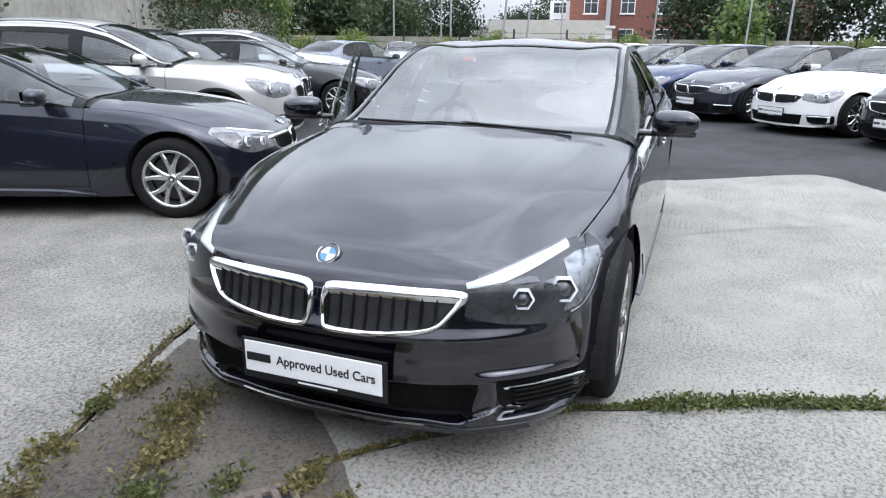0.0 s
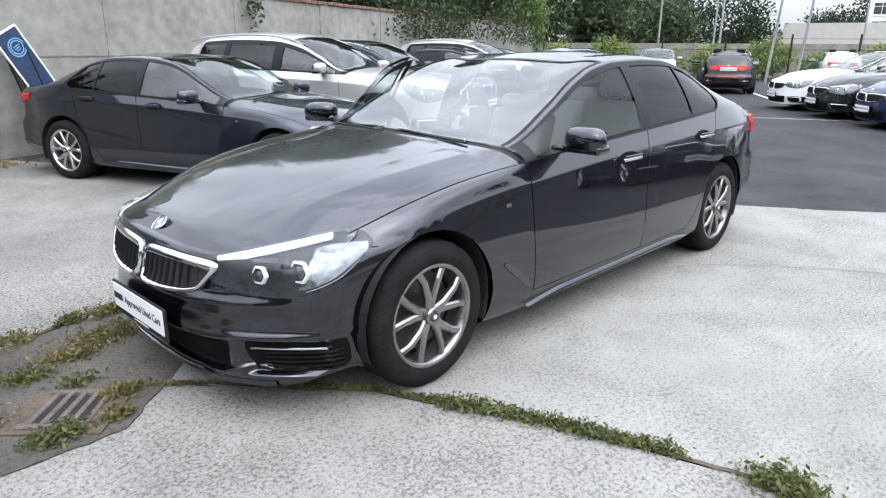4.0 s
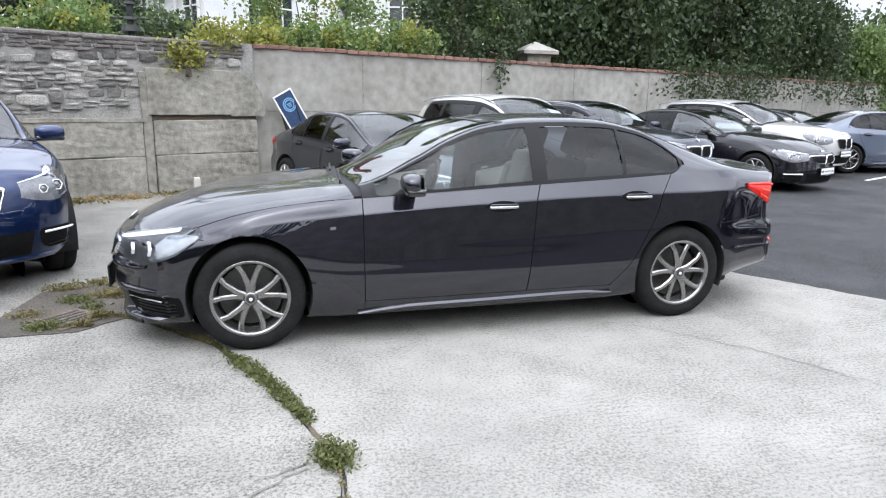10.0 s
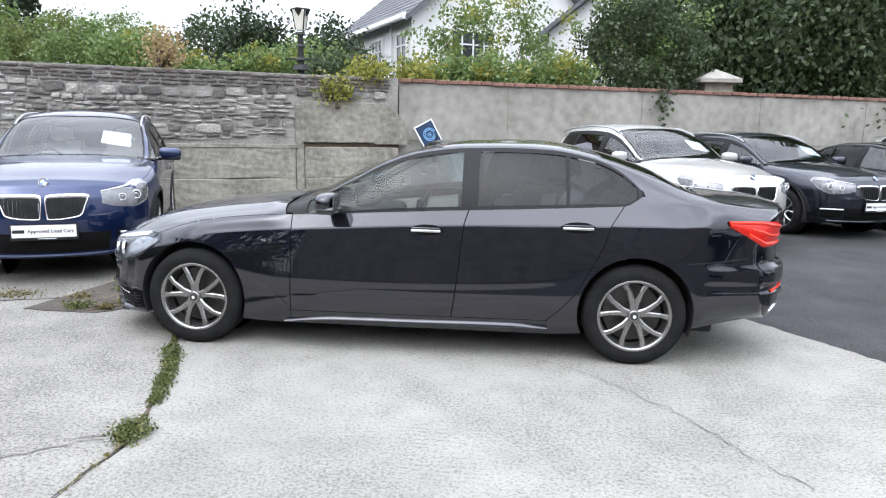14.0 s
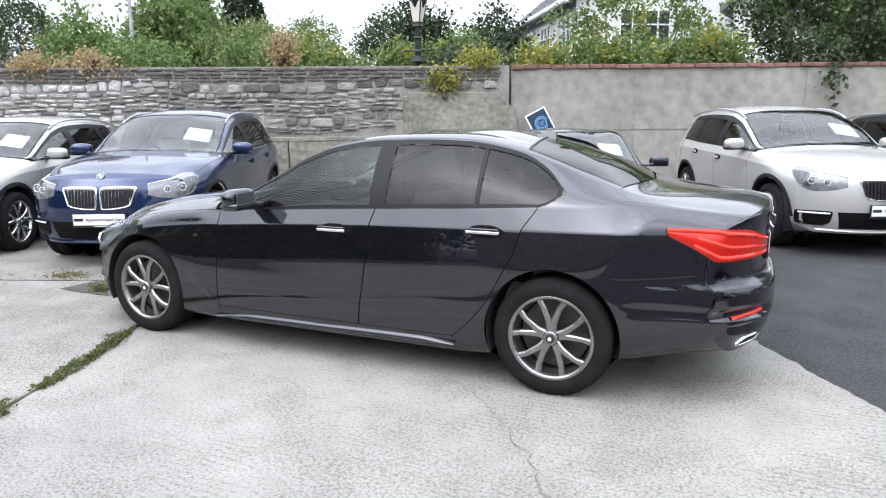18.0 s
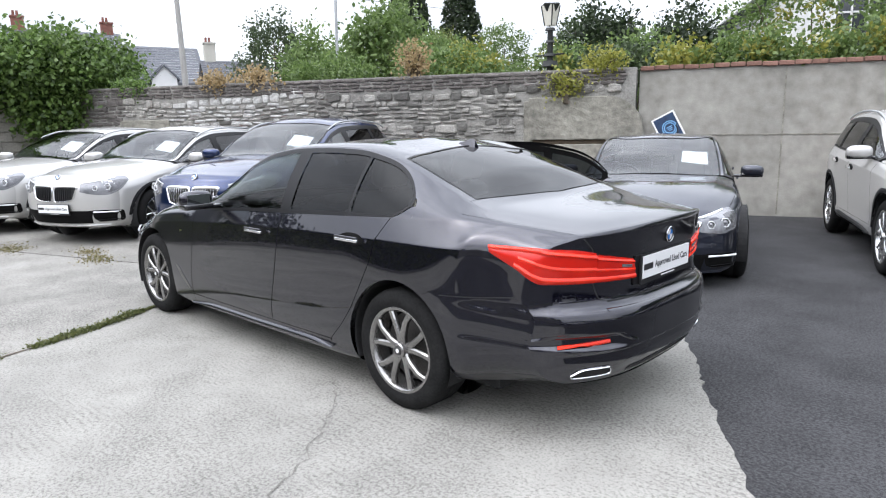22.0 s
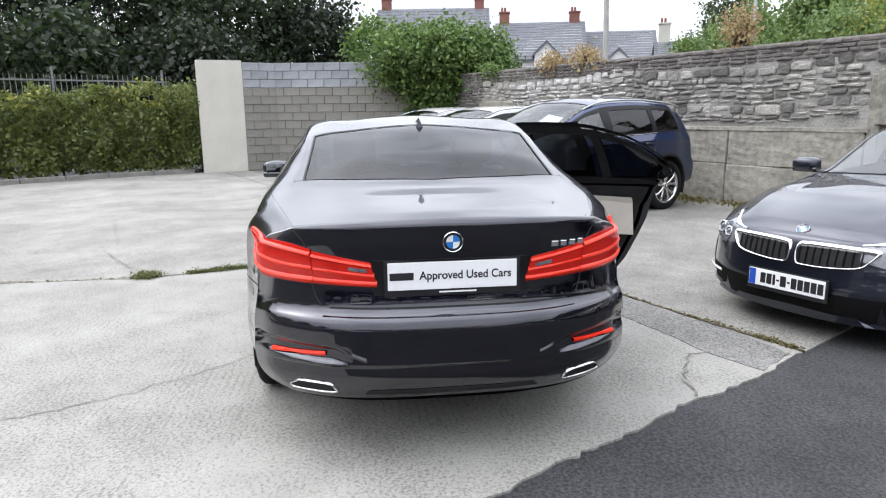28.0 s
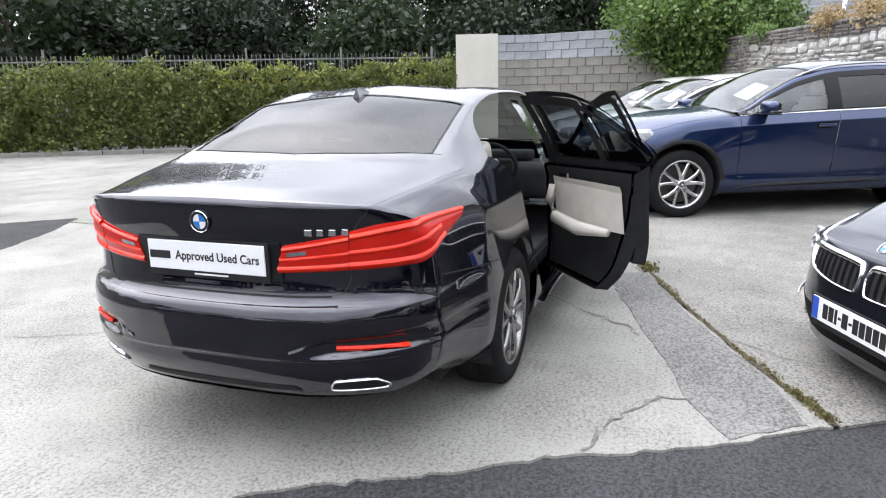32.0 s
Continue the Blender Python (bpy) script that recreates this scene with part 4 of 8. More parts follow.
def number_plate(parent, m, words=True, blue=False, w=0.52, h=0.112):
    """A plate facing -y of its own axes: white board, dark holder, lettering or bars."""
    p = new("number_plate")
    p.parent, p.matrix_basis = parent, m
    part("plate_holder", box_bm(w + 0.03, 0.012, h + 0.036, (0, 0.006, -0.006), 0.004), PLASTIC, p)
    part("plate_board", box_bm(w, 0.006, h, (0, -0.001, 0.004), 0.002), PLATE, p, "white plate board")
    face = pose(0, -0.0048, 0.004, 90, 0, 0)
    if words:
        part("brand_bar", box_bm(0.095, 0.002, 0.030, (-0.205, -0.0045, 0.004)), INK, p, "dark bar for a brand name")
        wipe_text("Approved Used Cars", 0.047, INK, p, pose(0.052, -0.0042, 0.004, 90, 0, 0), spread=0.92)
        part("dealer_line", box_bm(0.15, 0.002, 0.006, (0.02, -0.001, -h / 2 - 0.008)), PLATE, p, "pale line of small print")
    else:
        x = -w / 2 + 0.085
        part("plate_band", box_bm(0.045, 0.002, h - 0.006, (-w / 2 + 0.026, -0.0045, 0.004)), PLATE_BLUE, p, "blue band at the plate's end")
        for k, wd in enumerate((0.036, 0.036, 0.018, 0.02, 0.04, 0.02, 0.036, 0.036, 0.036, 0.036, 0.036)):
            hh = 0.012 if wd == 0.02 else 0.07
            part("plate_bar", box_bm(wd, 0.002, hh, (x + wd / 2, -0.0045, 0.004)), INK, p, "dark bar in place of a character")
            x += wd + 0.0075
    return p


def badge(parent, at, normal, r, name="badge"):
    """A round emblem: dark rim, four plain quarters in blue and white."""
    b = new(name)
    b.parent = parent
    n = Vector(normal).normalized()
    b.matrix_basis = Matrix.Translation(at) @ n.to_track_quat("Y", "Z").to_matrix().to_4x4()
    V, F = lathe([(r * 0.66, 0.007), (r * 0.70, 0.009), (r * 0.94, 0.009), (r, 0.006), (r, -0.006)], 36)
    raw("badge_rim", V, F, GLOSSBLACK, b)
    V, F = lathe([(r * 0.92, 0.0095), (r * 0.96, 0.011), (r * 1.0, 0.0085)], 36)
    raw("badge_edge", V, F, CHROME, b)
    for q in range(4):
        pts = [(0, 0.0075, 0)] + [(r * 0.67 * math.cos(a), 0.0075, r * 0.67 * math.sin(a)) for a in np.linspace(q * math.pi / 2, (q + 1) * math.pi / 2, 8)]
        raw("badge_quarter", pts + [(x, -0.003, z) for x, y, z in pts], [tuple(range(8, -1, -1)), tuple(range(9, 18))] + [(i, (i + 1) % 9, 9 + (i + 1) % 9, 9 + i) for i in range(9)], BADGE_BLUE if q % 2 else BADGE_WHITE, b)
    return b


def side_mirror(parent, at, sd, paint, big=1.0):
    """A door mirror: shell with a dark lower half, glass at the back, and its foot."""
    mr = new("mirror")
    mr.parent = parent
    mr.matrix_basis = Matrix.Translation(at) @ Matrix.Diagonal((big, sd * big, big, 1))
    # local +y is away from the car, front is -x
    bm = bmesh.new()
    bmesh.ops.create_uvsphere(bm, u_segments=20, v_segments=12, radius=1)
    for v in bm.verts:
        x, y, z = v.co
        k = 1 - 0.18 * max(y, 0) ** 2
        sx = 0.085 if x < 0 else 0.05
        v.co = (math.copysign(abs(x) ** 0.7, x) * sx * k - 0.012 * y, math.copysign(abs(y) ** 0.62, y) * 0.125 + 0.02, math.copysign(abs(z) ** 0.62, z) * (0.072 if z > 0 else 0.062) * k)
    part("mirror_shell", bm, paint, mr, smooth=True)
    part("mirror_base", box_bm(0.12, 0.235, 0.05, (0.0, 0.018, -0.045), 0.022, 3), GLOSSBLACK, mr, smooth=True)
    part("mirror_glass", box_bm(0.006, 0.18, 0.085, (0.052, 0.02, 0.006), 0.002), MIRROR, mr, "mirror glass")
    part("mirror_foot", box_bm(0.09, 0.12, 0.03, (0.0, -0.12, -0.055), 0.012), GLOSSBLACK, mr)
    part("turn_signal", box_bm(0.05, 0.09, 0.008, (-0.05, 0.06, -0.012), 0.003), AMBER, mr)
    return mr


def handle(car, at, sd, parent, length=0.21):
    """A pull handle over its dark cup, with a bright blade."""
    x, z = at
    car.fill(flip([(x - length * 0.62, 1, z), (x - length * 0.25, 1, z + 0.036), (x + length * 0.3, 1, z + 0.036), (x + length * 0.62, 1, z), (x + length * 0.3, 1, z - 0.034), (x - length * 0.25, 1, z - 0.034)], sd), (0, -sd, 0), "handle_cup", VOID, 0.001, parent)
    h, n = car.on((x, sd, z), (0, -sd, 0))
    bm = box_bm(length * 0.94, 0.020, 0.019, (0, 0, -0.004), 0.008, 3)
    ob = part("door_handle", bm, CHROME if car.main else car.paint, parent, "bright pull handle" if car.main else "", smooth=True, m=Matrix.Translation(h + n * 0.032))
    box = part("handle_grip", box_bm(length * 0.9, 0.014, 0.016, (0, sd * 0.003, 0.011), 0.005, 2), car.paint, parent, smooth=True, m=Matrix.Translation(h + n * 0.032))
    return ob


def seat(parent, m, cover, back=0.62, width=0.5):
    """A car seat: cushion, backrest with bolsters, headrest."""
    s = new("seat")
    s.parent, s.matrix_basis = parent, m
    bm = box_bm(0.52, width, 0.16, (0.0, 0, 0.08), 0.06, 4)
    for sy in (-1, 1):
        box_bm(0.48, 0.09, 0.10, (0, sy * (width / 2 - 0.03), 0.16), 0.04, 3, bm)
    part("seat_cushion", bm, cover, s, smooth=True)
    lean = pose(0.24, 0, 0.12, 0, 18, 0)
    bm = box_bm(0.13, width - 0.04, back, (0.0, 0, back / 2), 0.055, 4)
    for sy in (-1, 1):
        box_bm(0.16, 0.10, back * 0.75, (-0.02, sy * (width / 2 - 0.04), back * 0.42), 0.045, 3, bm)
    part("seat_back", bm, cover, s, smooth=True, m=lean)
    bm = box_bm(0.11, 0.26, 0.19, (0.0, 0, back + 0.13), 0.05, 4)
    for sy in (-1, 1):
        tube_bm([(0, sy * 0.06, back - 0.02), (0, sy * 0.06, back + 0.08)], 0.008, 8, bm)
    part("headrest", bm, cover, s, smooth=True, m=lean)
    return s


def cabin(car, cover, cab, floor=0.30, full=True):
    """Dashboard, wheel, seats and floor inside a car."""
    r = car.root
    x0, x1 = cab
    w = 1.42
    part("cabin_floor", box_bm(x1 - x0 - 0.25, w, 0.06, ((x0 + x1) / 2 - 0.05, 0, floor), 0.02), CARPET, r)
    belt = float(car.shell.lz[6](x0 + 0.3))
    bm = box_bm(0.50, w + 0.08, 0.26, (x0 + 0.36, 0, belt - 0.19), 0.08, 4)
    box_bm(0.16, 0.40, 0.08, (x0 + 0.34, 0.36, belt - 0.02), 0.035, 3, bm)
    part("dashboard", bm, CABIN, r, smooth=True)
    part("centre_console", box_bm(1.0, 0.22, 0.34, (x0 + 1.05, 0, floor + 0.22), 0.05, 3), CABIN, r, smooth=True)
    V, F = [], []
    for a in range(24):
        for b in range(8):
            t, q = 2 * math.pi * a / 24, 2 * math.pi * b / 8
            V.append(((0.17 + 0.016 * math.cos(q)) * math.sin(t) * 0.34 + 0.016 * math.sin(q), (0.17 + 0.016 * math.cos(q)) * math.cos(t), (0.17 + 0.016 * math.cos(q)) * math.sin(t) * 0.94))
            F.append((a * 8 + b, a * 8 + (b + 1) % 8, (a + 1) % 24 * 8 + (b + 1) % 8, (a + 1) % 24 * 8 + b))
    sw = raw("steering_wheel", V, F, CABIN, r, smooth=True, m=pose(x0 + 0.80, 0.37, belt - 0.06))
    part("wheel_boss", box_bm(0.06, 0.28, 0.11, (-0.02, 0, 0), 0.03, 3), CABIN, sw, smooth=True)
    for sy in (-1, 1):
        seat(r, pose(x0 + 1.26, sy * 0.37, floor + 0.10), cover)
    bm = box_bm(0.5, 1.26, 0.16, (0, 0, 0.12), 0.06, 4)
    part("rear_bench", bm, cover, r, smooth=True, m=pose(x1 - 0.86, 0, floor + 0.06))
    bm = box_bm(0.16, 1.26, 0.56, (0, 0, 0.28), 0.06, 4)
    for sy in (-1, 1):
        box_bm(0.10, 0.24, 0.15, (0.02, sy * 0.38, 0.62), 0.045, 3, bm)
    part("rear_backrest", bm, cover, r, smooth=True, m=pose(x1 - 0.62, 0, floor + 0.20, 0, 22, 0))


def door(car, name, xa, xb, glass, sd, swing, hinge, lined, v_low=2.5):
    """One door: skin, frame strips, window panes, handle and, where it stands open, lining and armrest. glass: (x0, x1, material) panes."""
    sh = car.shell
    d = new(name)
    d.parent = car.root
    d.matrix_basis = Matrix.Translation((*hinge, 0)) @ pose(0, 0, 0, 0, 0, swing) @ Matrix.Translation((-hinge[0], -hinge[1], 0))
    q = lambda f, k: (lambda v: (f(v) if callable(f) else f + 0 * v) + k)
    skin = patch(sh, q(xa, 0.0038), q(xb, -0.0038), v_low + 0.02, 6.0, 46, 40, sd)
    car.skin("door_skin", skin, parent=d)
    top = car.top
    xf, xr = float(xa(np.array(6.0))), float(xb(np.array(6.0)))
    for g0, g1, gm in glass:
        g = patch(sh, g0, g1, lambda x: 6.06 + car.lift(x), top, 26, 10, sd, -0.004)
        car.skin("window_glass", g, gm, d, lay=False)
    strips = [patch(sh, xf, xr + car.kink, lambda x: 6.0 + car.lift(x), lambda x: 6.06 + car.lift(x), 30, 3, sd, 0.003), patch(sh, xf, xr + car.kink, top, car.frame, 40, 4, sd, 0.002)]
    ends = sorted([g[0] for g in glass] + [g[1] for g in glass])
    gaps = [(xf, ends[0])] + [(ends[i], ends[i + 1]) for i in range(1, len(ends) - 1, 2)] + [(ends[-1], xr + car.kink)]
    for a, b in gaps:
        if b - a > 0.004:
            strips.append(patch(sh, a, b, lambda x: 6.06 + car.lift(x), top, 6, 10, sd, 0.002))
    s = merge(*strips)
    car.skin("window_frame", s, FRAME_BLACK, d, lay=False)
    if car.chrome_belt:
        s = patch(sh, xf, xr + car.kink, 5.985, 6.025, 30, 3, sd, 0.006)
        car.skin("belt_trim", s, CHROME, d, lay=False)
    liner = patch(sh, q(xa, 0.03), q(xb, -0.03), v_low + 0.25, 5.95, 20, 16, sd, -0.085 if lined else -0.04)
    car.skin("door_lining", (liner[0], [f[::-1] for f in liner[1]], -liner[2]), CABIN, d, lay=False)
    if lined:
        # edge between skin and lining, all round
        edge = []
        for a, b, c, e in ((xa, xa, v_low + 0.02, 6.0), (xb, xb, v_low + 0.02, 6.0)):
            o = patch(sh, q(a, 0.0), q(a, 0.0001), c, e, 2, 30, sd)[0].reshape(2, 30, 3)[0]
            i = patch(sh, q(a, 0.0), q(a, 0.0001), c, e, 2, 30, sd, -0.09)[0].reshape(2, 30, 3)[0]
            edge.append((np.concatenate([o, i]), [(k, k + 1, 30 + k + 1, 30 + k) for k in range(29)], np.repeat([[1.0 if a is xb else -1.0, 0, 0]], 60, 0)))
        o = patch(sh, xa, xb, v_low + 0.02, v_low + 0.03, 30, 2, sd)[0].reshape(30, 2, 3)[:, 0]
        i = patch(sh, xa, xb, v_low + 0.02, v_low + 0.03, 30, 2, sd, -0.09)[0].reshape(30, 2, 3)[:, 0]
        edge.append((np.concatenate([o, i]), [(k, k + 1, 30 + k + 1, 30 + k) for k in range(29)], np.repeat([[0, 0, -1.0]], 60, 0)))
        m = merge(*edge)
        car.skin("door_edge", m, PLASTIC, d, lay=False)
        inner = [patch(sh, xf, xr + car.kink, lambda x: car.top(x) - 0.06, car.frame, 40, 4, sd, -0.035), patch(sh, xf, xr, 5.93, 6.10, 30, 4, sd, -0.05)]
        for a, b in gaps:
            if b - a > 0.004:
                inner.append(patch(sh, a - 0.02, b + 0.02, lambda x: 6.06 + car.lift(x), top, 6, 10, sd, -0.035))
        m = merge(*inner)
        car.skin("inner_frame", (m[0], [f[::-1] for f in m[1]], -m[2]), PLASTIC, d, lay=False)
        x_in, x_out = xf + 0.10, xr - 0.16
        pan = patch(sh, x_in, x_out, 4.15, 5.35, 24, 12, sd, -0.10)
        car.skin("door_panel", (pan[0], [f[::-1] for f in pan[1]], -pan[2]), LEATHER, d, "cream leather door panel", lay=False)
        y = sd * (0.93 - 0.15)
        zz = float(sh.lz[4]((x_in + x_out) / 2)) + 0.045
        bm = tube_bm([(x_in + 0.02, y, zz + 0.17), (x_in + 0.05, y - sd * 0.03, zz + 0.08), (x_in + 0.14, y - sd * 0.035, zz + 0.0), (x_in + 0.4, y - sd * 0.03, zz - 0.02), (x_out - 0.08, y, zz)], [0.022, 0.028, 0.036, 0.04, 0.02], 10)
        part("armrest", bm, LEATHER, d, "cream padded armrest", smooth=True)
        part("inner_handle", box_bm(0.12, 0.02, 0.035, (x_in + 0.13, sd * 0.80, zz + 0.24), 0.008), CHROME, d)
    return d


def wheel_arches(car, wb, r, track=0.91):
    for x in (-wb / 2, wb / 2):
        for sd in (-1, 1):
            R = car.arch
            n = 26
            V, F = [], []
            for k in range(n):
                a = math.pi * (-0.12 + 1.24 * k / (n - 1))
                for y in (0.915, 0.895, 0.60):
                    q = R + (0.004 if y > 0.9 else 0)
                    V.append((x + q * math.cos(a), sd * (y if y < 0.9 else y - 0.01), r + 0.012 + q * math.sin(a)))
            for k in range(n - 1):
                for j in range(2):
                    F.append((k * 3 + j, k * 3 + j + 1, k * 3 + j + 4, k * 3 + j + 3))
            c = len(V)
            F.append(tuple(k * 3 + 2 for k in range(n)))
            raw("wheel_liner", V, F, CABIN, car.root)


def face(car, zm, kind, main):
    """Bonnet emblem, kidneys, headlights, intakes and plate. zm maps the saloon's heights to this car's."""
    F = (1, 0, 0)
    r = car.root
    M = lambda keys: [(x, y, zm(z)) for x, y, z in keys]
    deep_black = VOID
    low = M([(-2.3, -0.50, 0.185), (-2.35, 0, 0.18), (-2.3, 0.50, 0.185)])
    high = M([(-2.3, -0.54, 0.345), (-2.35, 0, 0.345), (-2.3, 0.54, 0.345)])
    car.blade(low, high, F, "lower_intake", deep_black, 0.002, nu=24)
    car.ribbon(M([(-2.2, -0.68, 0.165), (-2.35, 0, 0.155), (-2.2, 0.68, 0.165)]), F, 0.022, "front_lip", car.paint, 0.006, 30, dome=0.01)
    car.ribbon(M([(-2.3, -0.36, 0.176), (-2.35, 0, 0.174), (-2.3, 0.36, 0.176)]), F, 0.0035, "lip_trim", ALLOY if main else car.paint, 0.010, 30)
    for sd in (-1, 1):
        k = new("grille")
        k.parent = r
        loop = flip(M([(-2.3, 0.018, 0.640), (-2.3, 0.045, 0.657), (-2.3, 0.24, 0.663), (-2.3, 0.43, 0.660), (-2.28, 0.488, 0.652), (-2.27, 0.497, 0.630), (-2.28, 0.462, 0.590), (-2.3, 0.425, 0.542), (-2.3, 0.38, 0.520), (-2.3, 0.22, 0.500), (-2.3, 0.055, 0.496), (-2.3, 0.024, 0.508), (-2.3, 0.012, 0.58)]), sd)
        # taller vehicles have upright kidneys
        slim, low_by = (0.76, 0.05) if car.tall else (1.0, 0.0)
        loop = [(x, y * slim, z - low_by * (z < zm(0.56))) for x, y, z in loop]
        centre = (-2.3, 0.24 * slim * sd, zm(0.59) - low_by / 2)
        car.fill(loop, F, "grille_back", CABIN, 0.001, k)
        zt = zm(0.64)
        car.ring(loop, centre, lambda p, zt=zt: (0.020 if main else 0.014) + 0.019 * ease(zt - 0.05, zt + 0.005, p[:, 2]), F, "grille_surround", CHROME, 0.005, 0.011, parent=k)
        for q in range(9):
            y = (0.045 + q * 0.045) * slim
            top = zm(0.634 + 0.014 * math.sin(math.pi * min(q / 8, 1)))
            bot = zm(np.interp(y / slim, [0.03, 0.25, 0.40, 0.46], [0.512, 0.505, 0.54, 0.60])) - low_by
            car.ribbon([(-2.3, y * sd, bot), (-2.3, y * sd, top)], F, 0.010, "slat", CHROME if kind == "bright" else TRIM, 0.004, 6, k, across=(0, 1, 0), dome=0.010)
        # headlight, seen from the corner
        w = (0.75, -0.66 * sd, 0)
        h = new("headlight")
        h.parent = r
        hi = M([(-2.25, 0.49, 0.678), (-2.13, 0.67, 0.712), (-1.99, 0.83, 0.746), (-1.90, 0.892, 0.752), (-1.838, 0.905, 0.716)])
        lo = M([(-2.265, 0.485, 0.578), (-2.20, 0.60, 0.548), (-2.07, 0.72, 0.534), (-1.95, 0.84, 0.586), (-1.835, 0.906, 0.702)])
        car.blade(flip(lo, sd), flip(hi, sd), w, "housing", LAMP_DARK if main else AMBER, 0.002, parent=h, nu=30, nv=8)
        part_hi = hi[:3]
        hb = [(x, y, z - d) for (x, y, z), d in zip(part_hi, (0.017, 0.022, 0.022) if main else (0.008, 0.012, 0.012))]
        car.blade(flip(hb, sd), flip(part_hi, sd), w, "light_strip", LAMP_WHITE, 0.006, 0.004, parent=h, nu=22, nv=4, label="white light strip")
        out_lo = M([(-2.06, 0.755, 0.560), (-1.97, 0.83, 0.592), (-1.86, 0.902, 0.685)])
        out_hi = M([(-2.02, 0.79, 0.700), (-1.95, 0.85, 0.712), (-1.86, 0.900, 0.712)])
        car.blade(flip(out_lo, sd), flip(out_hi, sd), w, "reflector", LAMP_PALE if main else LAMP_GREY, 0.005, parent=h, nu=14, nv=6)
        car.ribbon(flip(M([(-2.03, 0.765, 0.556), (-1.95, 0.845, 0.592), (-1.87, 0.898, 0.672)]), sd), w, 0.008, "lower_light_strip", LAMP_GREY, 0.007, 14, h, dome=0.003)
        for cx, cy, cz, rr in ((-2.12, 0.612, 0.622, 0.033), (-2.03, 0.735, 0.634, 0.041)):
            p, n = car.on((cx, cy * sd, zm(cz)), w)
            b = new("projector")
            b.parent = h
            b.matrix_basis = Matrix.Translation(p) @ (n * 0.5 + Vector((-0.8, 0, 0))).to_track_quat("Y", "Z").to_matrix().to_4x4()
            V, Fc = lathe([(0.0, 0.014), (rr * 0.40, 0.012), (rr * 0.62, 0.004)], 20)
            raw("lens", V, Fc, LAMP_GREY if main else AMBER, b, smooth=True)
            V, Fc = lathe([(rr * 0.62, 0.003), (rr * 0.94, 0.002)], 20)
            raw("bezel", V, Fc, GLOSSBLACK, b)
            V, Fc = lathe([(rr * 0.94, 0.0), (rr * 0.96, 0.014), (rr * 1.14, 0.013), (rr * 1.18, -0.004)], 6)
            raw("light_ring", V, Fc, LAMP_WHITE, b, "white six-sided light ring")
        if main:
            car.blade(flip(lo, sd), flip(hi, sd), w, "cover", GLASS_LAMP, 0.020, parent=h, nu=30, nv=8, deep=0.02)
            car.ribbon(flip([(-1.845, 1, 0.700), (-1.79, 1, 0.692), (-1.74, 1, 0.690)], sd), (0, -sd, 0), 0.005, "bumper_seam", CABIN, 0.0012, 8)
        # side intake with its fog strip, over the splitter's wedge
        vent = flip(M([(-2.24, 0.592, 0.345), (-2.2, 0.62, 0.352), (-1.97, 0.855, 0.346), (-1.95, 0.868, 0.33), (-1.94, 0.868, 0.22), (-2.0, 0.85, 0.207), (-2.15, 0.64, 0.210), (-2.2, 0.598, 0.235)]), sd)
        w2 = (0.85, -0.53 * sd, 0)
        v = car.fill(vent, w2, "air_vent", deep_black, 0.002)
        car.ribbon(flip(M([(-2.2, 0.60, 0.333), (-1.99, 0.82, 0.330)]), sd), w2, 0.017, "fog_strip", LAMP_WHITE, 0.030, 14, dome=0.006)
        for q in range(5 if main else 2):
            z = 0.212 + 0.021 * q
            car.ribbon(flip(M([(-2.15, 0.63, z), (-1.97, 0.855, z + 0.004)]), sd), w2, 0.006, "vent_slat", TRIM, 0.014, 10)
    p, n = car.on((-2.36, 0, zm(0.365)), F)
    number_plate(r, Matrix.Translation(p + Vector((-0.028, 0, 0))) @ pose(0, 0, 0, 0, 0, -90), words=kind != "numbered")
    p, n = car.on((car.shell.x0 + 0.105, 0, zm(0.755)), (0.25, 0, -1))
    badge(r, p + n * 0.002, n + Vector((-0.35, 0, 0)), 0.041)


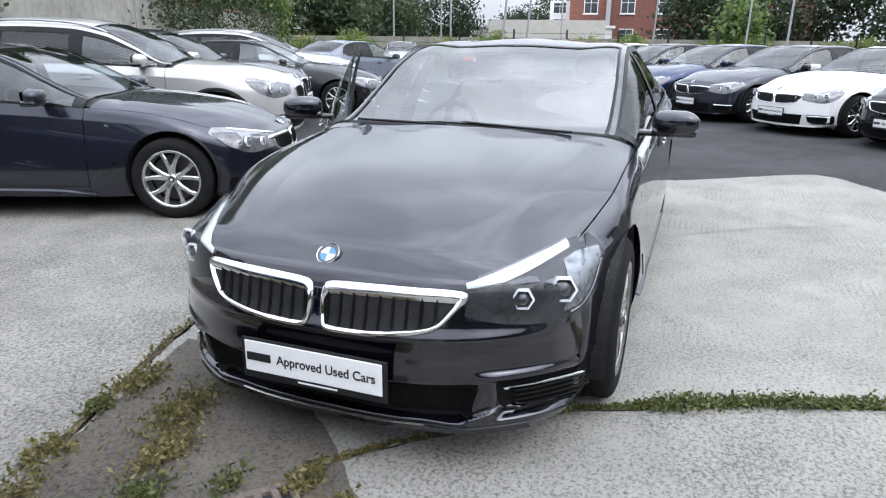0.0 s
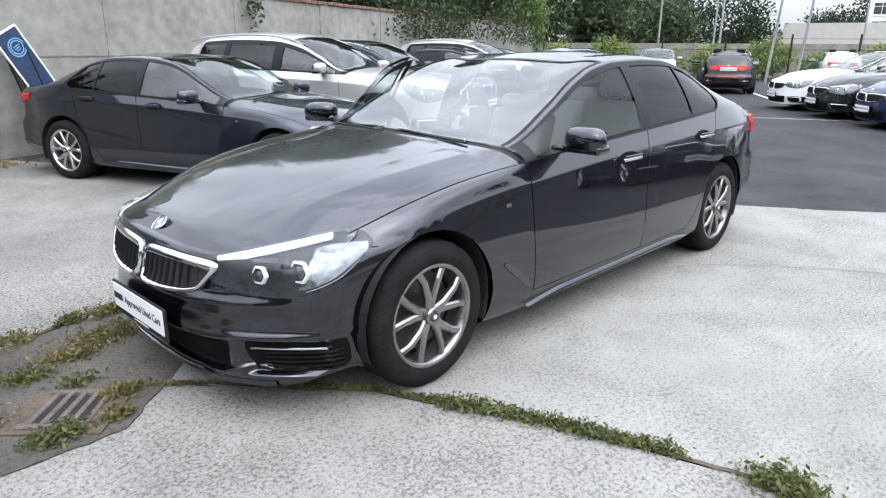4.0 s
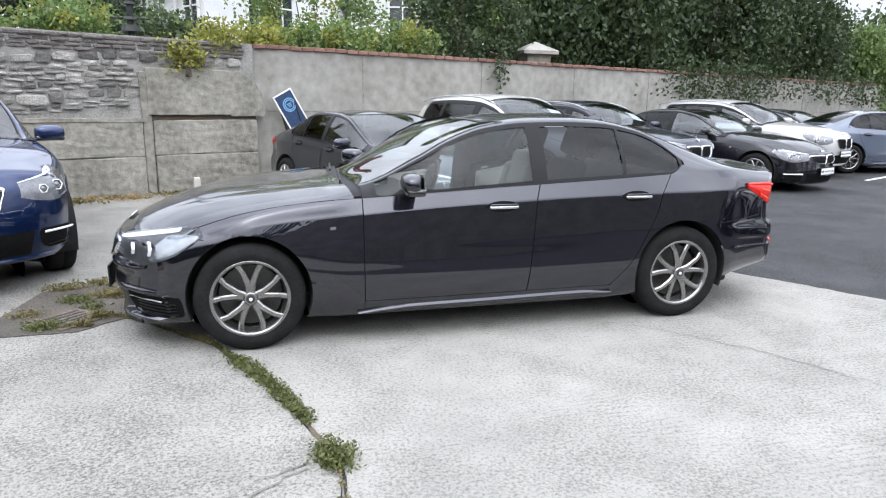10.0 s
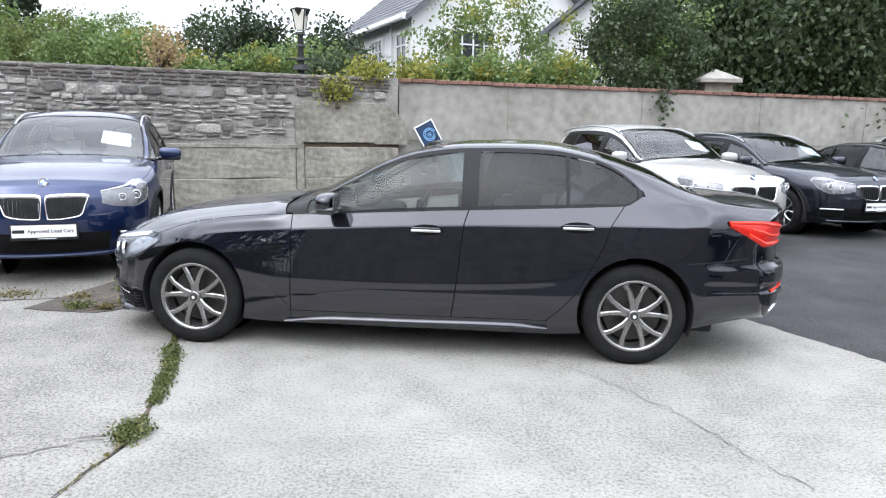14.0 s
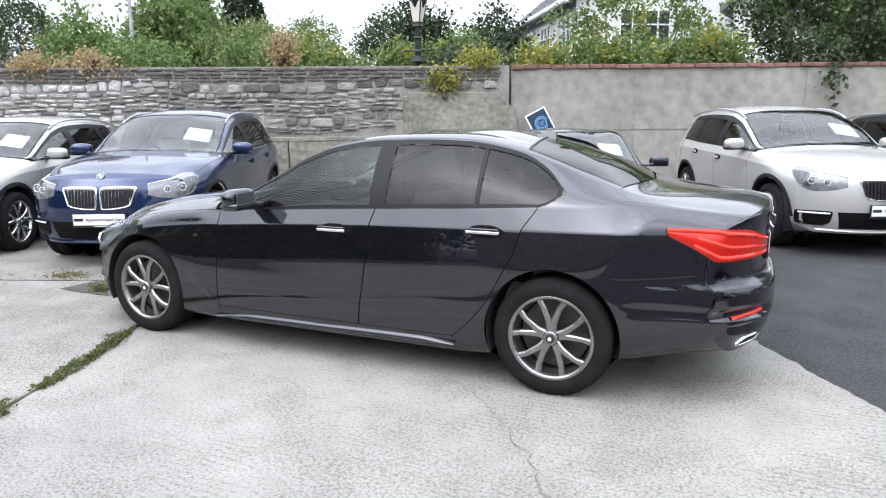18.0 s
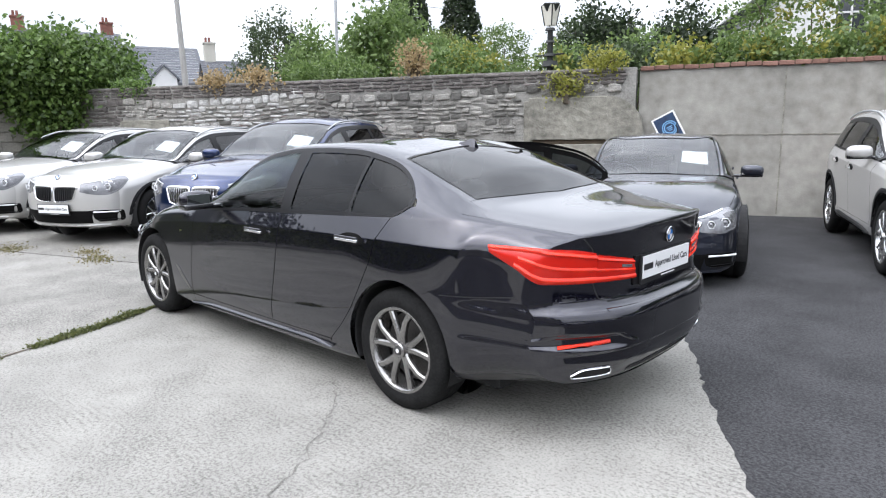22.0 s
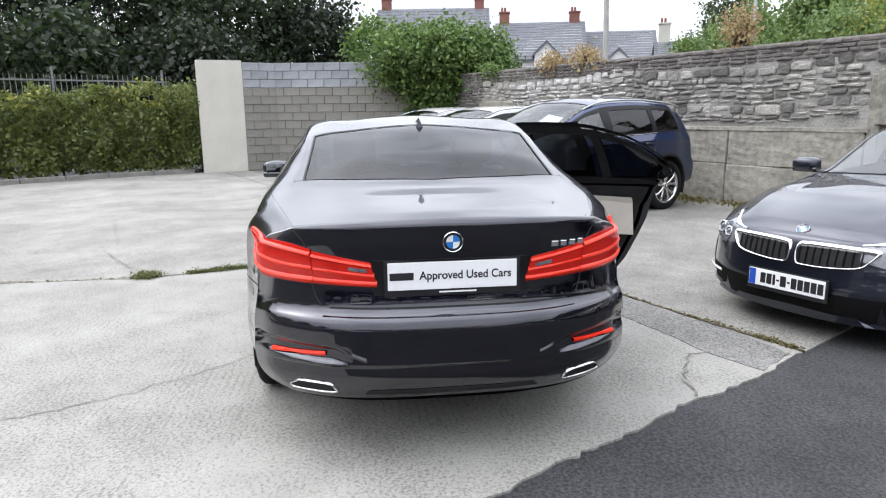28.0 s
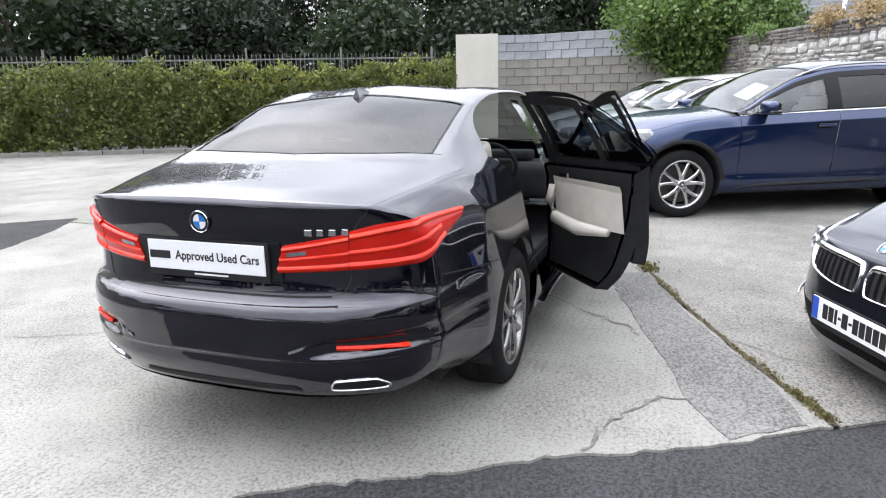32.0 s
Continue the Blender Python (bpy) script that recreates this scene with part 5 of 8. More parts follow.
def tail(car, zm, main, wide=1.0):
    r = car.root
    B = (-1, 0, 0)
    M = lambda keys: [(x, y, zm(z)) for x, y, z in keys]
    for sd in (-1, 1):
        t = new("tail_light")
        t.parent = r
        w = (-0.72, -0.69 * sd, 0)
        hi = M([(2.07, 0.85, 0.952), (2.25, 0.80, 0.957), (2.43, 0.672, 0.948), (2.475, 0.572, 0.928)])
        lo = M([(2.075, 0.85, 0.922), (2.20, 0.83, 0.862), (2.32, 0.78, 0.79), (2.465, 0.560, 0.784)])
        car.blade(flip(lo, sd), flip(hi, sd), w, "lamp_outer", TAIL_MID, 0.004, 0.010, parent=t, nu=22)
        hi2 = M([(2.48, 0.556, 0.920), (2.525, 0.326, 0.876)])
        lo2 = M([(2.47, 0.546, 0.785), (2.52, 0.296, 0.775)])
        car.blade(flip(lo2, sd), flip(hi2, sd), B, "lamp_inner", TAIL_MID, 0.004, 0.009, parent=t, nu=14, curve=False)
        for f in (0.13, 0.47, 0.86):
            k1 = [tuple(np.array(p) * (1 - f) + np.array(q) * f) for p, q in zip(lo, hi)]
            k2 = [tuple(np.array(p) * (1 - f) + np.array(q) * f) for p, q in zip(lo2, hi2)]
            if f > 0.2 or main:
                car.ribbon(flip(k1[1:] if f < 0.8 else k1, sd), w, 0.030 if f < 0.8 else 0.022, "light_bar", TAIL_RED, 0.008, 18, t, dome=0.011, nv=5)
            car.ribbon(flip(k2, sd), B, 0.026 if f < 0.8 else 0.016, "light_bar", TAIL_RED, 0.007, 10, t, dome=0.009, curve=False, nv=5)
        m2 = [tuple(np.array(p) * 0.34 + np.array(q) * 0.66) for p, q in zip([tuple(np.array(lo2[0]) * 0.4 + np.array(lo2[1]) * 0.6), tuple(np.array(lo2[0]) * 0.1 + np.array(lo2[1]) * 0.9)], [tuple(np.array(hi2[0]) * 0.4 + np.array(hi2[1]) * 0.6), tuple(np.array(hi2[0]) * 0.1 + np.array(hi2[1]) * 0.9)])]
        car.ribbon(flip(m2, sd), B, 0.014, "reverse_lamp", AMBER, 0.014, 8, t, curve=False)
        car.ribbon(flip(M([(2.40, 0.760, 0.497), (2.55, 0.545, 0.510)]), sd), w, 0.018, "reflector", TAIL_RED, 0.008, 10, dome=0.004)
        car.ribbon(flip(M([(2.30, 0.83, 0.528), (2.40, 0.76, 0.545), (2.56, 0.52, 0.54), (2.59, 0.36, 0.49)]), sd), w, 0.020, "bumper_crease", car.paint, 0.0005, 22, dome=0.004)
        if main:
            car.ribbon(flip([(1.80, 1, 0.690), (2.0, 1, 0.700), (2.20, 1, 0.722)], sd), (0, -sd, 0), 0.005, "bumper_seam", CABIN, 0.0012, 16)
        e = new("exhaust")
        e.parent = r
        loop = cornered(flip(M([(2.5, 0.462, 0.330), (2.47, 0.660, 0.330), (2.45, 0.676, 0.352), (2.46, 0.632, 0.386), (2.5, 0.492, 0.384)]), sd))
        car.fill(loop, B, "exhaust_hole", CABIN, 0.004, e)
        car.ring(loop, (2.5, 0.57 * sd, zm(0.35)), 0.0075, B, "exhaust_trim", CHROME, 0.006, 0.005, parent=e, n=30)
        car.ribbon(flip(M([(2.47, 0.62, 0.998), (2.485, 0.575, 0.93), (2.475, 0.558, 0.78), (2.50, 0.525, 0.70), (2.51, 0.48, 0.690)]), sd), B, 0.006, "lid_seam", CABIN, 0.0015, 26, across=(0, 1, 0))
    car.ribbon(M([(2.5, -0.49, 0.690), (2.5, 0, 0.688), (2.5, 0.49, 0.690)]), B, 0.007, "lid_seam", CABIN, 0.0015, 24)
    car.ribbon(M([(2.56, -0.52, 0.655), (2.6, 0, 0.65), (2.56, 0.52, 0.655)]), B, 0.016, "bumper_ledge", car.paint, 0.0005, 30, dome=0.003)
    car.ribbon(M([(2.56, -0.50, 0.465), (2.6, 0, 0.46), (2.56, 0.50, 0.465)]), B, 0.012, "diffuser_edge", car.paint, 0.0005, 30, dome=0.003)
    car.blade(M([(2.5, -0.36, 0.325), (2.55, 0, 0.32), (2.5, 0.36, 0.325)]), M([(2.5, -0.34, 0.345), (2.55, 0, 0.345), (2.5, 0.34, 0.345)]), B, "diffuser_strip", PLASTIC, 0.004)
    car.blade(M([(2.5, -0.315, 0.74), (2.5, 0.315, 0.74)]), M([(2.5, -0.315, 0.885), (2.5, 0.315, 0.885)]), B, "plate_recess", TRIM, 0.007, curve=False)
    p, n = car.on((2.52, 0, zm(0.815)), B)
    number_plate(r, Matrix.Translation(p + Vector((0.014, 0, 0))) @ pose(0, 0, 0, 0, 0, 90))
    p, n = car.on((2.55, 0, zm(0.955)), B)
    badge(r, p + n * 0.002, n, 0.041)
    if main:
        for k, wd in enumerate((0.030, 0.026, 0.030, 0.028)):
            q, n = car.on((2.5, 0.425 + k * 0.040, zm(0.925)), B)
            part("model_bar", box_bm(0.006, wd, 0.024, (0, 0, 0), 0.003), CHROME, r, "plain bright bar of the model mark", m=Matrix.Translation(q + n * 0.002))


def make_car(name, m, spec, paint, label, r, wb, body="saloon", grille="dark", alloy=None, main=False, swing=(0, 0), cover=None, paper=False, cabin_in=True, rear=True, spokes=5, double=True, glass=None, category="car", group="", bright_lights=True):
    """A whole car. swing: how far its right front and rear doors stand open, in degrees."""
    root = thing(name, m, label, category, group)
    FINE[0] = 1.0 if main else (0.72 if m.translation.length < 9 else 0.5)
    car = Car(root, spec, paint)
    car.main, car.kink, car.tall = main, 0.0, body == "suv"
    sh = car.shell
    k = spec["ends"][0] / (-2.37 if body == "saloon" else -2.33)
    suv = body == "suv"
    gf = glass or (GLASS_CLEAR if main else GLASS_FAR)
    gr = GLASS_DARK
    gs = GLASS_SIDE
    c = [(-wb / 2, r + 0.012), (wb / 2, r + 0.012)]
    R = r + (0.052 if suv else 0.036)
    car.arch = R
    vq = np.array([0.0, 2.5, 2.65, 3, 3.5, 4.5, 6, 7])
    if suv:
        xd0, xd1 = -0.82 * k, 0.26 * k
        xq = np.array([0.80, 0.80, 0.90, 0.98, 1.04, 1.12, 1.20, 1.20]) * k
        x_end, x_fall = 1.96 * k, 1.62 * k
        panes = [[(-0.72 * k, 0.17 * k, gf)], [(0.33 * k, 1.13 * k, gr)]]
        xh, xr_top, xr_bot = 0.02 * k, sh.x1, sh.x1
    else:
        xd0, xd1 = -0.795 * k, 0.338 * k
        xq = np.array([0.90, 0.92, 0.95, 1.03, 1.125, 1.27, 1.39, 1.39]) * k
        x_end, x_fall = 1.505 * k, 0.95 * k
        panes = [[(-0.70 * k, 0.342 * k, gf)], [(0.452 * k, 1.02 * k, gs), (1.045 * k, 1.478 * k, gs)]]
        xh, xr_top, xr_bot = 0.12 * k, 1.20 * k, 1.86 * k
    edge_b = lambda v: np.interp(v, vq, xq)
    fd0 = lambda v: xd0 + 0 * np.asarray(v, float)
    fd1 = lambda v: xd1 + (0.016 if suv else 0.028) * (np.asarray(v, float) - 4)
    hi, sharp, rim, tip = (6.80, 2.2, 0.13, 6.10) if suv else (6.915, 6.0, 0.07, 6.40)
    x_lift = float(xq[6])
    car.lift = lambda x: (0.0 if suv else 0.30) * np.clip((np.asarray(x, float) - x_lift) / (x_end - x_lift), 0, 1) ** 1.6
    car.top = lambda x: hi - (hi - tip) * np.clip((np.asarray(x, float) - x_fall) / (x_end - x_fall), 0, 1) ** sharp
    car.frame = lambda x: np.where(np.asarray(x, float) > x_end + 0.03 * k, 6.0, np.minimum(car.top(x) + rim, 6.985)) * np.ones(np.shape(x))
    car.chrome_belt = bool(suv and bright_lights)
    # skins
    for sd in (-1, 1):
        car.skin("front_wing", arch_cut(patch(sh, sh.x0, lambda v: fd0(v) - 0.0025, 0.0, 6.0, 84, 58, sd), c, R))
        car.skin("rear_wing", arch_cut(patch(sh, lambda v: edge_b(v) + 0.0025, sh.x1, 0.0, 6.0, 90, 58, sd), c, R))
        car.skin("sill", patch(sh, xd0, float(xq[1]), 0.0, 2.5, 40, 22, sd))
    cowl = lambda v: (-0.84 if not suv else -0.90) * k - 0.09 * (np.asarray(v, float) - 6) / 3
    car.skin("bonnet", mirror_both(sh, sh.x0, cowl, lambda x: 6.0 + 0.035 * ease(sh.x0 + 0.10, sh.x0 + 0.3, x), 9.0, 70, 40))
    for sd in (-1, 1):
        car.skin("bonnet_gap", patch(sh, sh.x0 + 0.1, cowl(6.0), 5.94, 6.12, 50, 4, sd, -0.014), VOID, lay=False)
    s = mirror_both(sh, cowl, lambda v: cowl(v) + 0.075, 6.3, 9.0, 5, 20, offset=-0.012)
    car.skin("cowl", s, PLASTIC, lay=False)
    head = lambda v: xh - 0.02 + 0.10 * (9 - np.asarray(v, float)) / 2
    ws0 = lambda v: cowl(v) + 0.07
    g = mirror_both(sh, ws0, head, 7.13, 9.0, 40, 22, offset=-0.003)
    ws = car.skin("windscreen", g, GLASS_SCREEN if main else gf, lay=False)
    s = mirror_both(sh, lambda v: head(v) - 0.025, lambda v: head(v) + 0.004, 7.10, 9.0, 4, 20, offset=0.001)
    s2 = mirror_both(sh, ws0, head, 7.085, 7.14, 40, 3, offset=0.002)
    car.skin("windscreen_seal", merge(s, s2), FRAME_BLACK, lay=False)
    p1 = mirror_both(sh, lambda v: (-0.80 if not suv else -0.86) * k, head, 7.0, 7.10, 40, 4)
    p2 = mirror_both(sh, (-0.80 if not suv else -0.86) * k, xr_bot if not suv else sh.x1, car.frame, 7.0, 110, 14)
    car.skin("roof_rail", merge(p1, p2))
    for sd in (-1, 1) if not suv else ():
        car.skin("quarter_panel", patch(sh, x_lift, x_end + 0.035 * k, 6.0, lambda x: 6.0 + car.lift(x) + 0.004, 12, 5, sd, -0.001))
    if suv:
        car.skin("roof", mirror_both(sh, head, sh.x1, 7.0, 9.0, 70, 24))
        for sd in (-1, 1):
            g = patch(sh, 1.22 * k, 1.93 * k, 6.06, car.top, 26, 8, sd, -0.003)
            car.skin("quarter_glass", g, gr, lay=False)
            s = merge(patch(sh, edge_b(6.0), 1.99 * k, 6.0, 6.06, 20, 3, sd, 0.003), patch(sh, edge_b(6.0), 1.99 * k, car.top, car.frame, 30, 4, sd, 0.002), patch(sh, edge_b(6.0), 1.22 * k, 6.06, car.top, 3, 8, sd, 0.002), patch(sh, 1.93 * k, 1.99 * k, 6.06, car.top, 4, 8, sd, 0.002))
            car.skin("quarter_frame", s, FRAME_BLACK, lay=False)
            rail = polyline([(-0.10 * k, 0.67 * sd, 1.50), (0.05 * k, 0.665 * sd, 1.55 + 0.03), (0.8 * k, 0.655 * sd, 1.63), (1.6 * k, 0.645 * sd, 1.60), (1.95 * k, 0.64 * sd, 1.52)], 22)
            bm = tube_bm([(p[0], p[1], float(sh.section(p[0], 7.1)[1]) + 0.004 + 0.024 * math.sin(math.pi * i / 21) ** 0.4) for i, p in enumerate(rail)], 0.013, 8)
            part("roof_bar", bm, STEEL, root, smooth=True)
    else:
        xr = lambda v: xr_top + 0.03 * (9 - np.asarray(v, float))
        xb = lambda v: xr_bot + 0.04 - 0.05 * (9 - np.asarray(v, float))
        car.skin("roof", mirror_both(sh, head, xr, 7.0, 9.0, 40, 24))
        g = mirror_both(sh, lambda v: xr(v) + 0.01, lambda v: xb(v) - 0.01, 7.20, 9.0, 30, 20, offset=-0.003)
        car.skin("rear_window", g, gr, lay=False)
        for sd in (-1, 1):
            car.skin("rear_pillar", patch(sh, xr, xb, 7.0, 7.17, 40, 5, sd))
        s = mirror_both(sh, xr, xb, 7.17, 7.21, 40, 3, offset=0.001)
        s2 = mirror_both(sh, xr, lambda v: xr(v) + 0.014, 7.17, 9.0, 3, 20, offset=0.001)
        car.skin("rear_window_seal", merge(s, s2), FRAME_BLACK, lay=False)
        for sd in (-1, 1):
            car.skin("deck_side", patch(sh, xr_bot, sh.x1, 6.0, 6.42, 50, 8, sd))
        lid = mirror_both(sh, lambda v: xb(v) + 0.004, sh.x1, 6.44, 9.0, 50, 26)
        car.skin("boot_lid", lid)
        inner = mirror_both(sh, xr_bot - 0.1, sh.x1 - 0.05, 6.2, 9.0, 20, 12, offset=-0.02)
        car.skin("boot_gap", inner, CABIN, lay=False)
    car.skin("front_bumper", cap_piece(sh, "front", 141 if main else 41, 130 if main else 50))
    car.skin("rear_bumper", cap_piece(sh, "rear", 121 if main else 41, 130 if main else 60))
    # doors
    for sd in (-1, 1):
        a = swing if sd > 0 else (0, 0)
        car.kink = 0.0
        hinge = (xd0, sd * 0.90)
        d1 = door(car, "front_door", fd0, fd1, panes[0], sd, a[0] * sd, hinge, a[0] > 0)
        car.kink = 0.0 if suv else (x_end - xq[6])
        d2 = door(car, "rear_door", fd1, edge_b, panes[1], sd, a[1] * sd, (xd1, sd * 0.90), a[1] > 0)
        car.front_door, car.rear_door = d1, d2
        if sd < 0:
            doors_left = (d1, d2)
        else:
            doors_right = (d1, d2)
    car.lay()
    hz = (0.85, 0.895) if not suv else (0.96, 1.0)
    for sd, ds in ((-1, doors_left), (1, doors_right)):
        handle(car, (0.12 * k, hz[0]), sd, ds[0])
        handle(car, (1.10 * k if not suv else 0.98 * k, hz[1]), sd, ds[1])
        mx, mz = (-0.50 * k, 1.02) if not suv else (-0.56 * k, 1.16)
        side_mirror(ds[0], (mx, sd * 0.985, mz * spec.get("rise", 1.0)), sd, paint, 0.93 if not suv else 1.05)
    # sill blade, arches, wheels
    for sd in (-1, 1):
        z = 0.226 if not suv else 0.34
        low_line = [(-0.84, z - 0.022), (-0.5, z - 0.022), (0.0, z - 0.018), (0.7, z - 0.006), (0.93, z + 0.010)]
        high_line = [(-0.84, z - 0.014), (-0.5, z + 0.018), (0.0, z + 0.024), (0.7, z + 0.034), (0.93, z + 0.016)]
        car.blade([(x * k, sd, q) for x, q in low_line], [(x * k, sd, q) for x, q in high_line], (0, -sd, 0), "sill_blade", paint if not suv else PLASTIC, 0.003, 0.022, nu=50, nv=7)
        if suv:
            for x in (-wb / 2, wb / 2):
                keys = [(x + (R + 0.022) * math.cos(t), sd, r + 0.012 + (R + 0.022) * math.sin(t)) for t in np.linspace(0.05, math.pi - 0.05, 16)]
                pts = polyline(keys, 26)
                cc = np.array([x, sd, r + 0.012])
                away = (pts - cc) / np.linalg.norm(pts - cc, axis=1, keepdims=True)
                tt = np.linspace(-1, 1, 4)
                P = pts[:, None] + away[:, None] * (0.024 * tt)[None, :, None]
                car.sheet(P, (0, -sd, 0), 0.006 + 0.006 * (1 - tt * tt), "arch_trim", PLASTIC)
        else:
            car.fill(flip([(-1.06 * k, 1, 0.475), (-1.0 * k, 1, 0.475), (-0.80 * k, 1, 0.31), (-0.86 * k, 1, 0.315)], sd), (0, -sd, 0), "wing_vent", GLOSSBLACK, 0.004)
            car.ribbon(flip([(-1.0 * k, 1, 0.745), (-0.965 * k, 1, 0.748)], sd), (0, -sd, 0), 0.016, "wing_mark", CHROME, 0.003, 4, curve=False)
    wheel_arches(car, wb, r)
    for x, sd in ((-wb / 2, 1), (-wb / 2, -1), (wb / 2, 1), (wb / 2, -1)):
        make_wheel(root, x, sd, 0.915, r, alloy or ALLOY, spokes, double)
    part("underbody", box_bm((sh.x1 - sh.x0) * 0.80, 1.46, 0.10, (0.05, 0, r * 0.72), 0.03), CABIN, root)
    zs = spec.get("rise", 1.0)
    zm = (lambda z: z * zs) if not suv else (lambda z: (0.30 + (z - 0.17) * 1.13) * zs)
    face(car, zm, grille, main)
    if rear:
        tail(car, (lambda z: z * zs) if not suv else (lambda z: (z + 0.16) * zs), main)
    if cabin_in:
        cabin(car, cover or CABIN, spec["cab"], 0.30 if not suv else 0.42)
    if paper:
        gx = -0.56 * k if not suv else -0.60 * k
        P = sh.at(np.array([[gx, gx], [gx + 0.24, gx + 0.24]]), np.array([[7.5, 8.3], [7.5, 8.3]])) * np.array([1, -1, 1])
        n = np.array([-0.5, 0, 0.86])
        A = (P - n * 0.012).reshape(-1, 3)
        raw("price_card", np.concatenate([A, A - n * 0.002]), [(0, 1, 3, 2), (4, 6, 7, 5), (0, 2, 6, 4), (1, 5, 7, 3), (0, 4, 5, 1), (2, 3, 7, 6)], PAPER, root, "white price card inside the windscreen")
    if main:
        # roof aerial, wipers, sensor box, door pillar and seams
        V = [(1.10, -0.018, 1.395), (1.10, 0.018, 1.395), (1.27, 0.026, 1.36), (1.27, -0.026, 1.36), (1.225, 0, 1.428), (1.26, 0, 1.42)]
        raw("aerial_fin", V, [(0, 1, 4), (1, 2, 5, 4), (2, 3, 5), (3, 0, 4, 5), (0, 3, 2, 1)], paint, root, smooth=False)
        for y0, y1 in ((-0.55, 0.02), (0.10, 0.62)):
            bm = tube_bm([(-0.895 + 0.05 * t, y0 + (y1 - y0) * t, float(sh.section(-0.895 + 0.05 * t, 7.6 + 0.8 * (1 - abs(y0 + (y1 - y0) * t)))[1]) + 0.004) for t in np.linspace(0, 1, 8)], 0.007, 6)
            part("wiper", bm, TRIM, root)
        part("sensor_box", box_bm(0.10, 0.18, 0.03, (0.02, 0, 1.345), 0.012), CABIN, root, m=pose(0, 0, 0))
        part("inner_mirror", box_bm(0.03, 0.22, 0.06, (0.08, 0, 1.285), 0.014), CABIN, root)
        for name, line in (("front_jamb", fd0), ("middle_jamb", fd1), ("rear_jamb", edge_b)):
            s = patch(sh, lambda v, f=line: f(v) - 0.035, lambda v, f=line: f(v) + 0.035, 2.45, 5.98, 5, 40, -1, -0.016)
            car.skin(name, s, CABIN, lay=False)
        for sd in (1,):
            s = patch(sh, xd1 - 0.07, xd1 + 0.09, 2.2, 6.95, 6, 40, sd, -0.05)
            car.skin("door_pillar", s, GLOSSBLACK, lay=False)
            s = patch(sh, xd0 - 0.02, xd0 + 0.10, 2.2, 6.1, 6, 30, sd, -0.04)
            car.skin("hinge_pillar", s, TRIM, lay=False)
            s = patch(sh, xd0, float(xq[0]), 2.0, 2.5, 30, 5, sd, -0.01)
            car.skin("door_sill", s, TRIM, lay=False)
    return root


# ---- ground ----
EDGE = [(1.58, 2.24), (1.70, 2.08), (1.84, 1.86), (2.02, 1.52), (2.10, 1.30), (2.34, 0.92), (2.61, 0.43), (2.80, 0.12), (3.12, -0.40), (3.52, -1.10), (3.90, -1.62), (4.30, -2.15), (4.42, -2.42), (4.32, -2.62), (3.70, -2.95), (2.9, -3.5), (1.6, -4.0), (0.05, -4.5), (-0.75, -4.80), (-1.45, -5.20), (-1.0, -5.78), (0.2, -7.2), (1.2, -9.5), (1.8, -13.0), (2.0, -18.0)]
JOINT = [(-2.45, 0.02), (-2.20, -0.20), (-1.72, -0.76), (-1.40, -1.45), (-1.24, -1.92), (-1.13, -2.35), (-1.14, -3.2), (-1.15, -4.0), (-1.18, -5.05)]
WEEDS = [(-2.62, 0.93), (-1.80, 1.18), (-0.91, 1.38), (0.0, 1.68), (0.62, 1.91), (1.17, 2.14), (1.56, 2.31)]
KERB = [(-13.0, -4.5), (-12.0, -6.3), (-10.4, -8.6), (-9.0, -11.4), (-7.6, -14.0), (-5.4, -18.2)]
# where the added south wall stops, to stay out of view
SOUTH_END = -9.0
STONE_A, STONE_B = (-13.0, 1.90), (-1.45, 7.28)
CONC_A, CONC_B = (-1.45, 7.40), (25.0, 18.2)


def rough_line(pts, step, jitter, seed):
    """The same line with many small irregular steps."""
    rnd = random.Random(seed)
    out = []
    for (ax, ay), (bx, by) in zip(pts, pts[1:]):
        n = max(1, int(math.hypot(bx - ax, by - ay) / step))
        for i in range(n):
            t = i / n
            j = jitter if (i or out) else 0
            out.append((ax + (bx - ax) * t + rnd.uniform(-j, j), ay + (by - ay) * t + rnd.uniform(-j, j)))
    return out + [pts[-1]]


def shifted(pts, d):
    """A line moved sideways to its left."""
    out = []
    for i, p in enumerate(pts):
        a, b = pts[max(i - 1, 0)], pts[min(i + 1, len(pts) - 1)]
        v = Vector((b[0] - a[0], b[1] - a[1])).normalized()
        out.append((p[0] - v.y * d, p[1] + v.x * d))
    return out


bm = bmesh.new()
bmesh.ops.create_grid(bm, x_segments=2, y_segments=2, size=900)
tagged(part("ground", bm, ASPHALT, m=pose(0, 0, -0.012)), "dark grey worn asphalt of the car yard", "ground", kind="structure")

edge = rough_line(EDGE, 0.055, 0.016, 3)
joint = rough_line(JOINT, 0.09, 0.012, 5)
weeds = rough_line(WEEDS, 0.09, 0.014, 7)
k0 = [p for p in edge if p[1] < -5.0][0]
i0 = edge.index(k0)
pave = new("concrete_pavement")
tagged(pave, "pale weathered concrete yard slabs with brushed ridges", "pavement", kind="structure")
part("slab", prism_bm(edge[:i0] + shifted(joint, 0.012)[::-1] + shifted(weeds, -0.014), -0.06, 0.0), CONCRETE, pave)
part("slab", prism_bm(shifted(joint, -0.012) + edge[i0:] + KERB[::-1] + [(-13.3, -3.9), (-9.0, -2.1), (-6.2, -1.05), (-4.0, -0.25), (-2.66, 0.28)], -0.06, -0.002), CONCRETE_FRONT, pave)
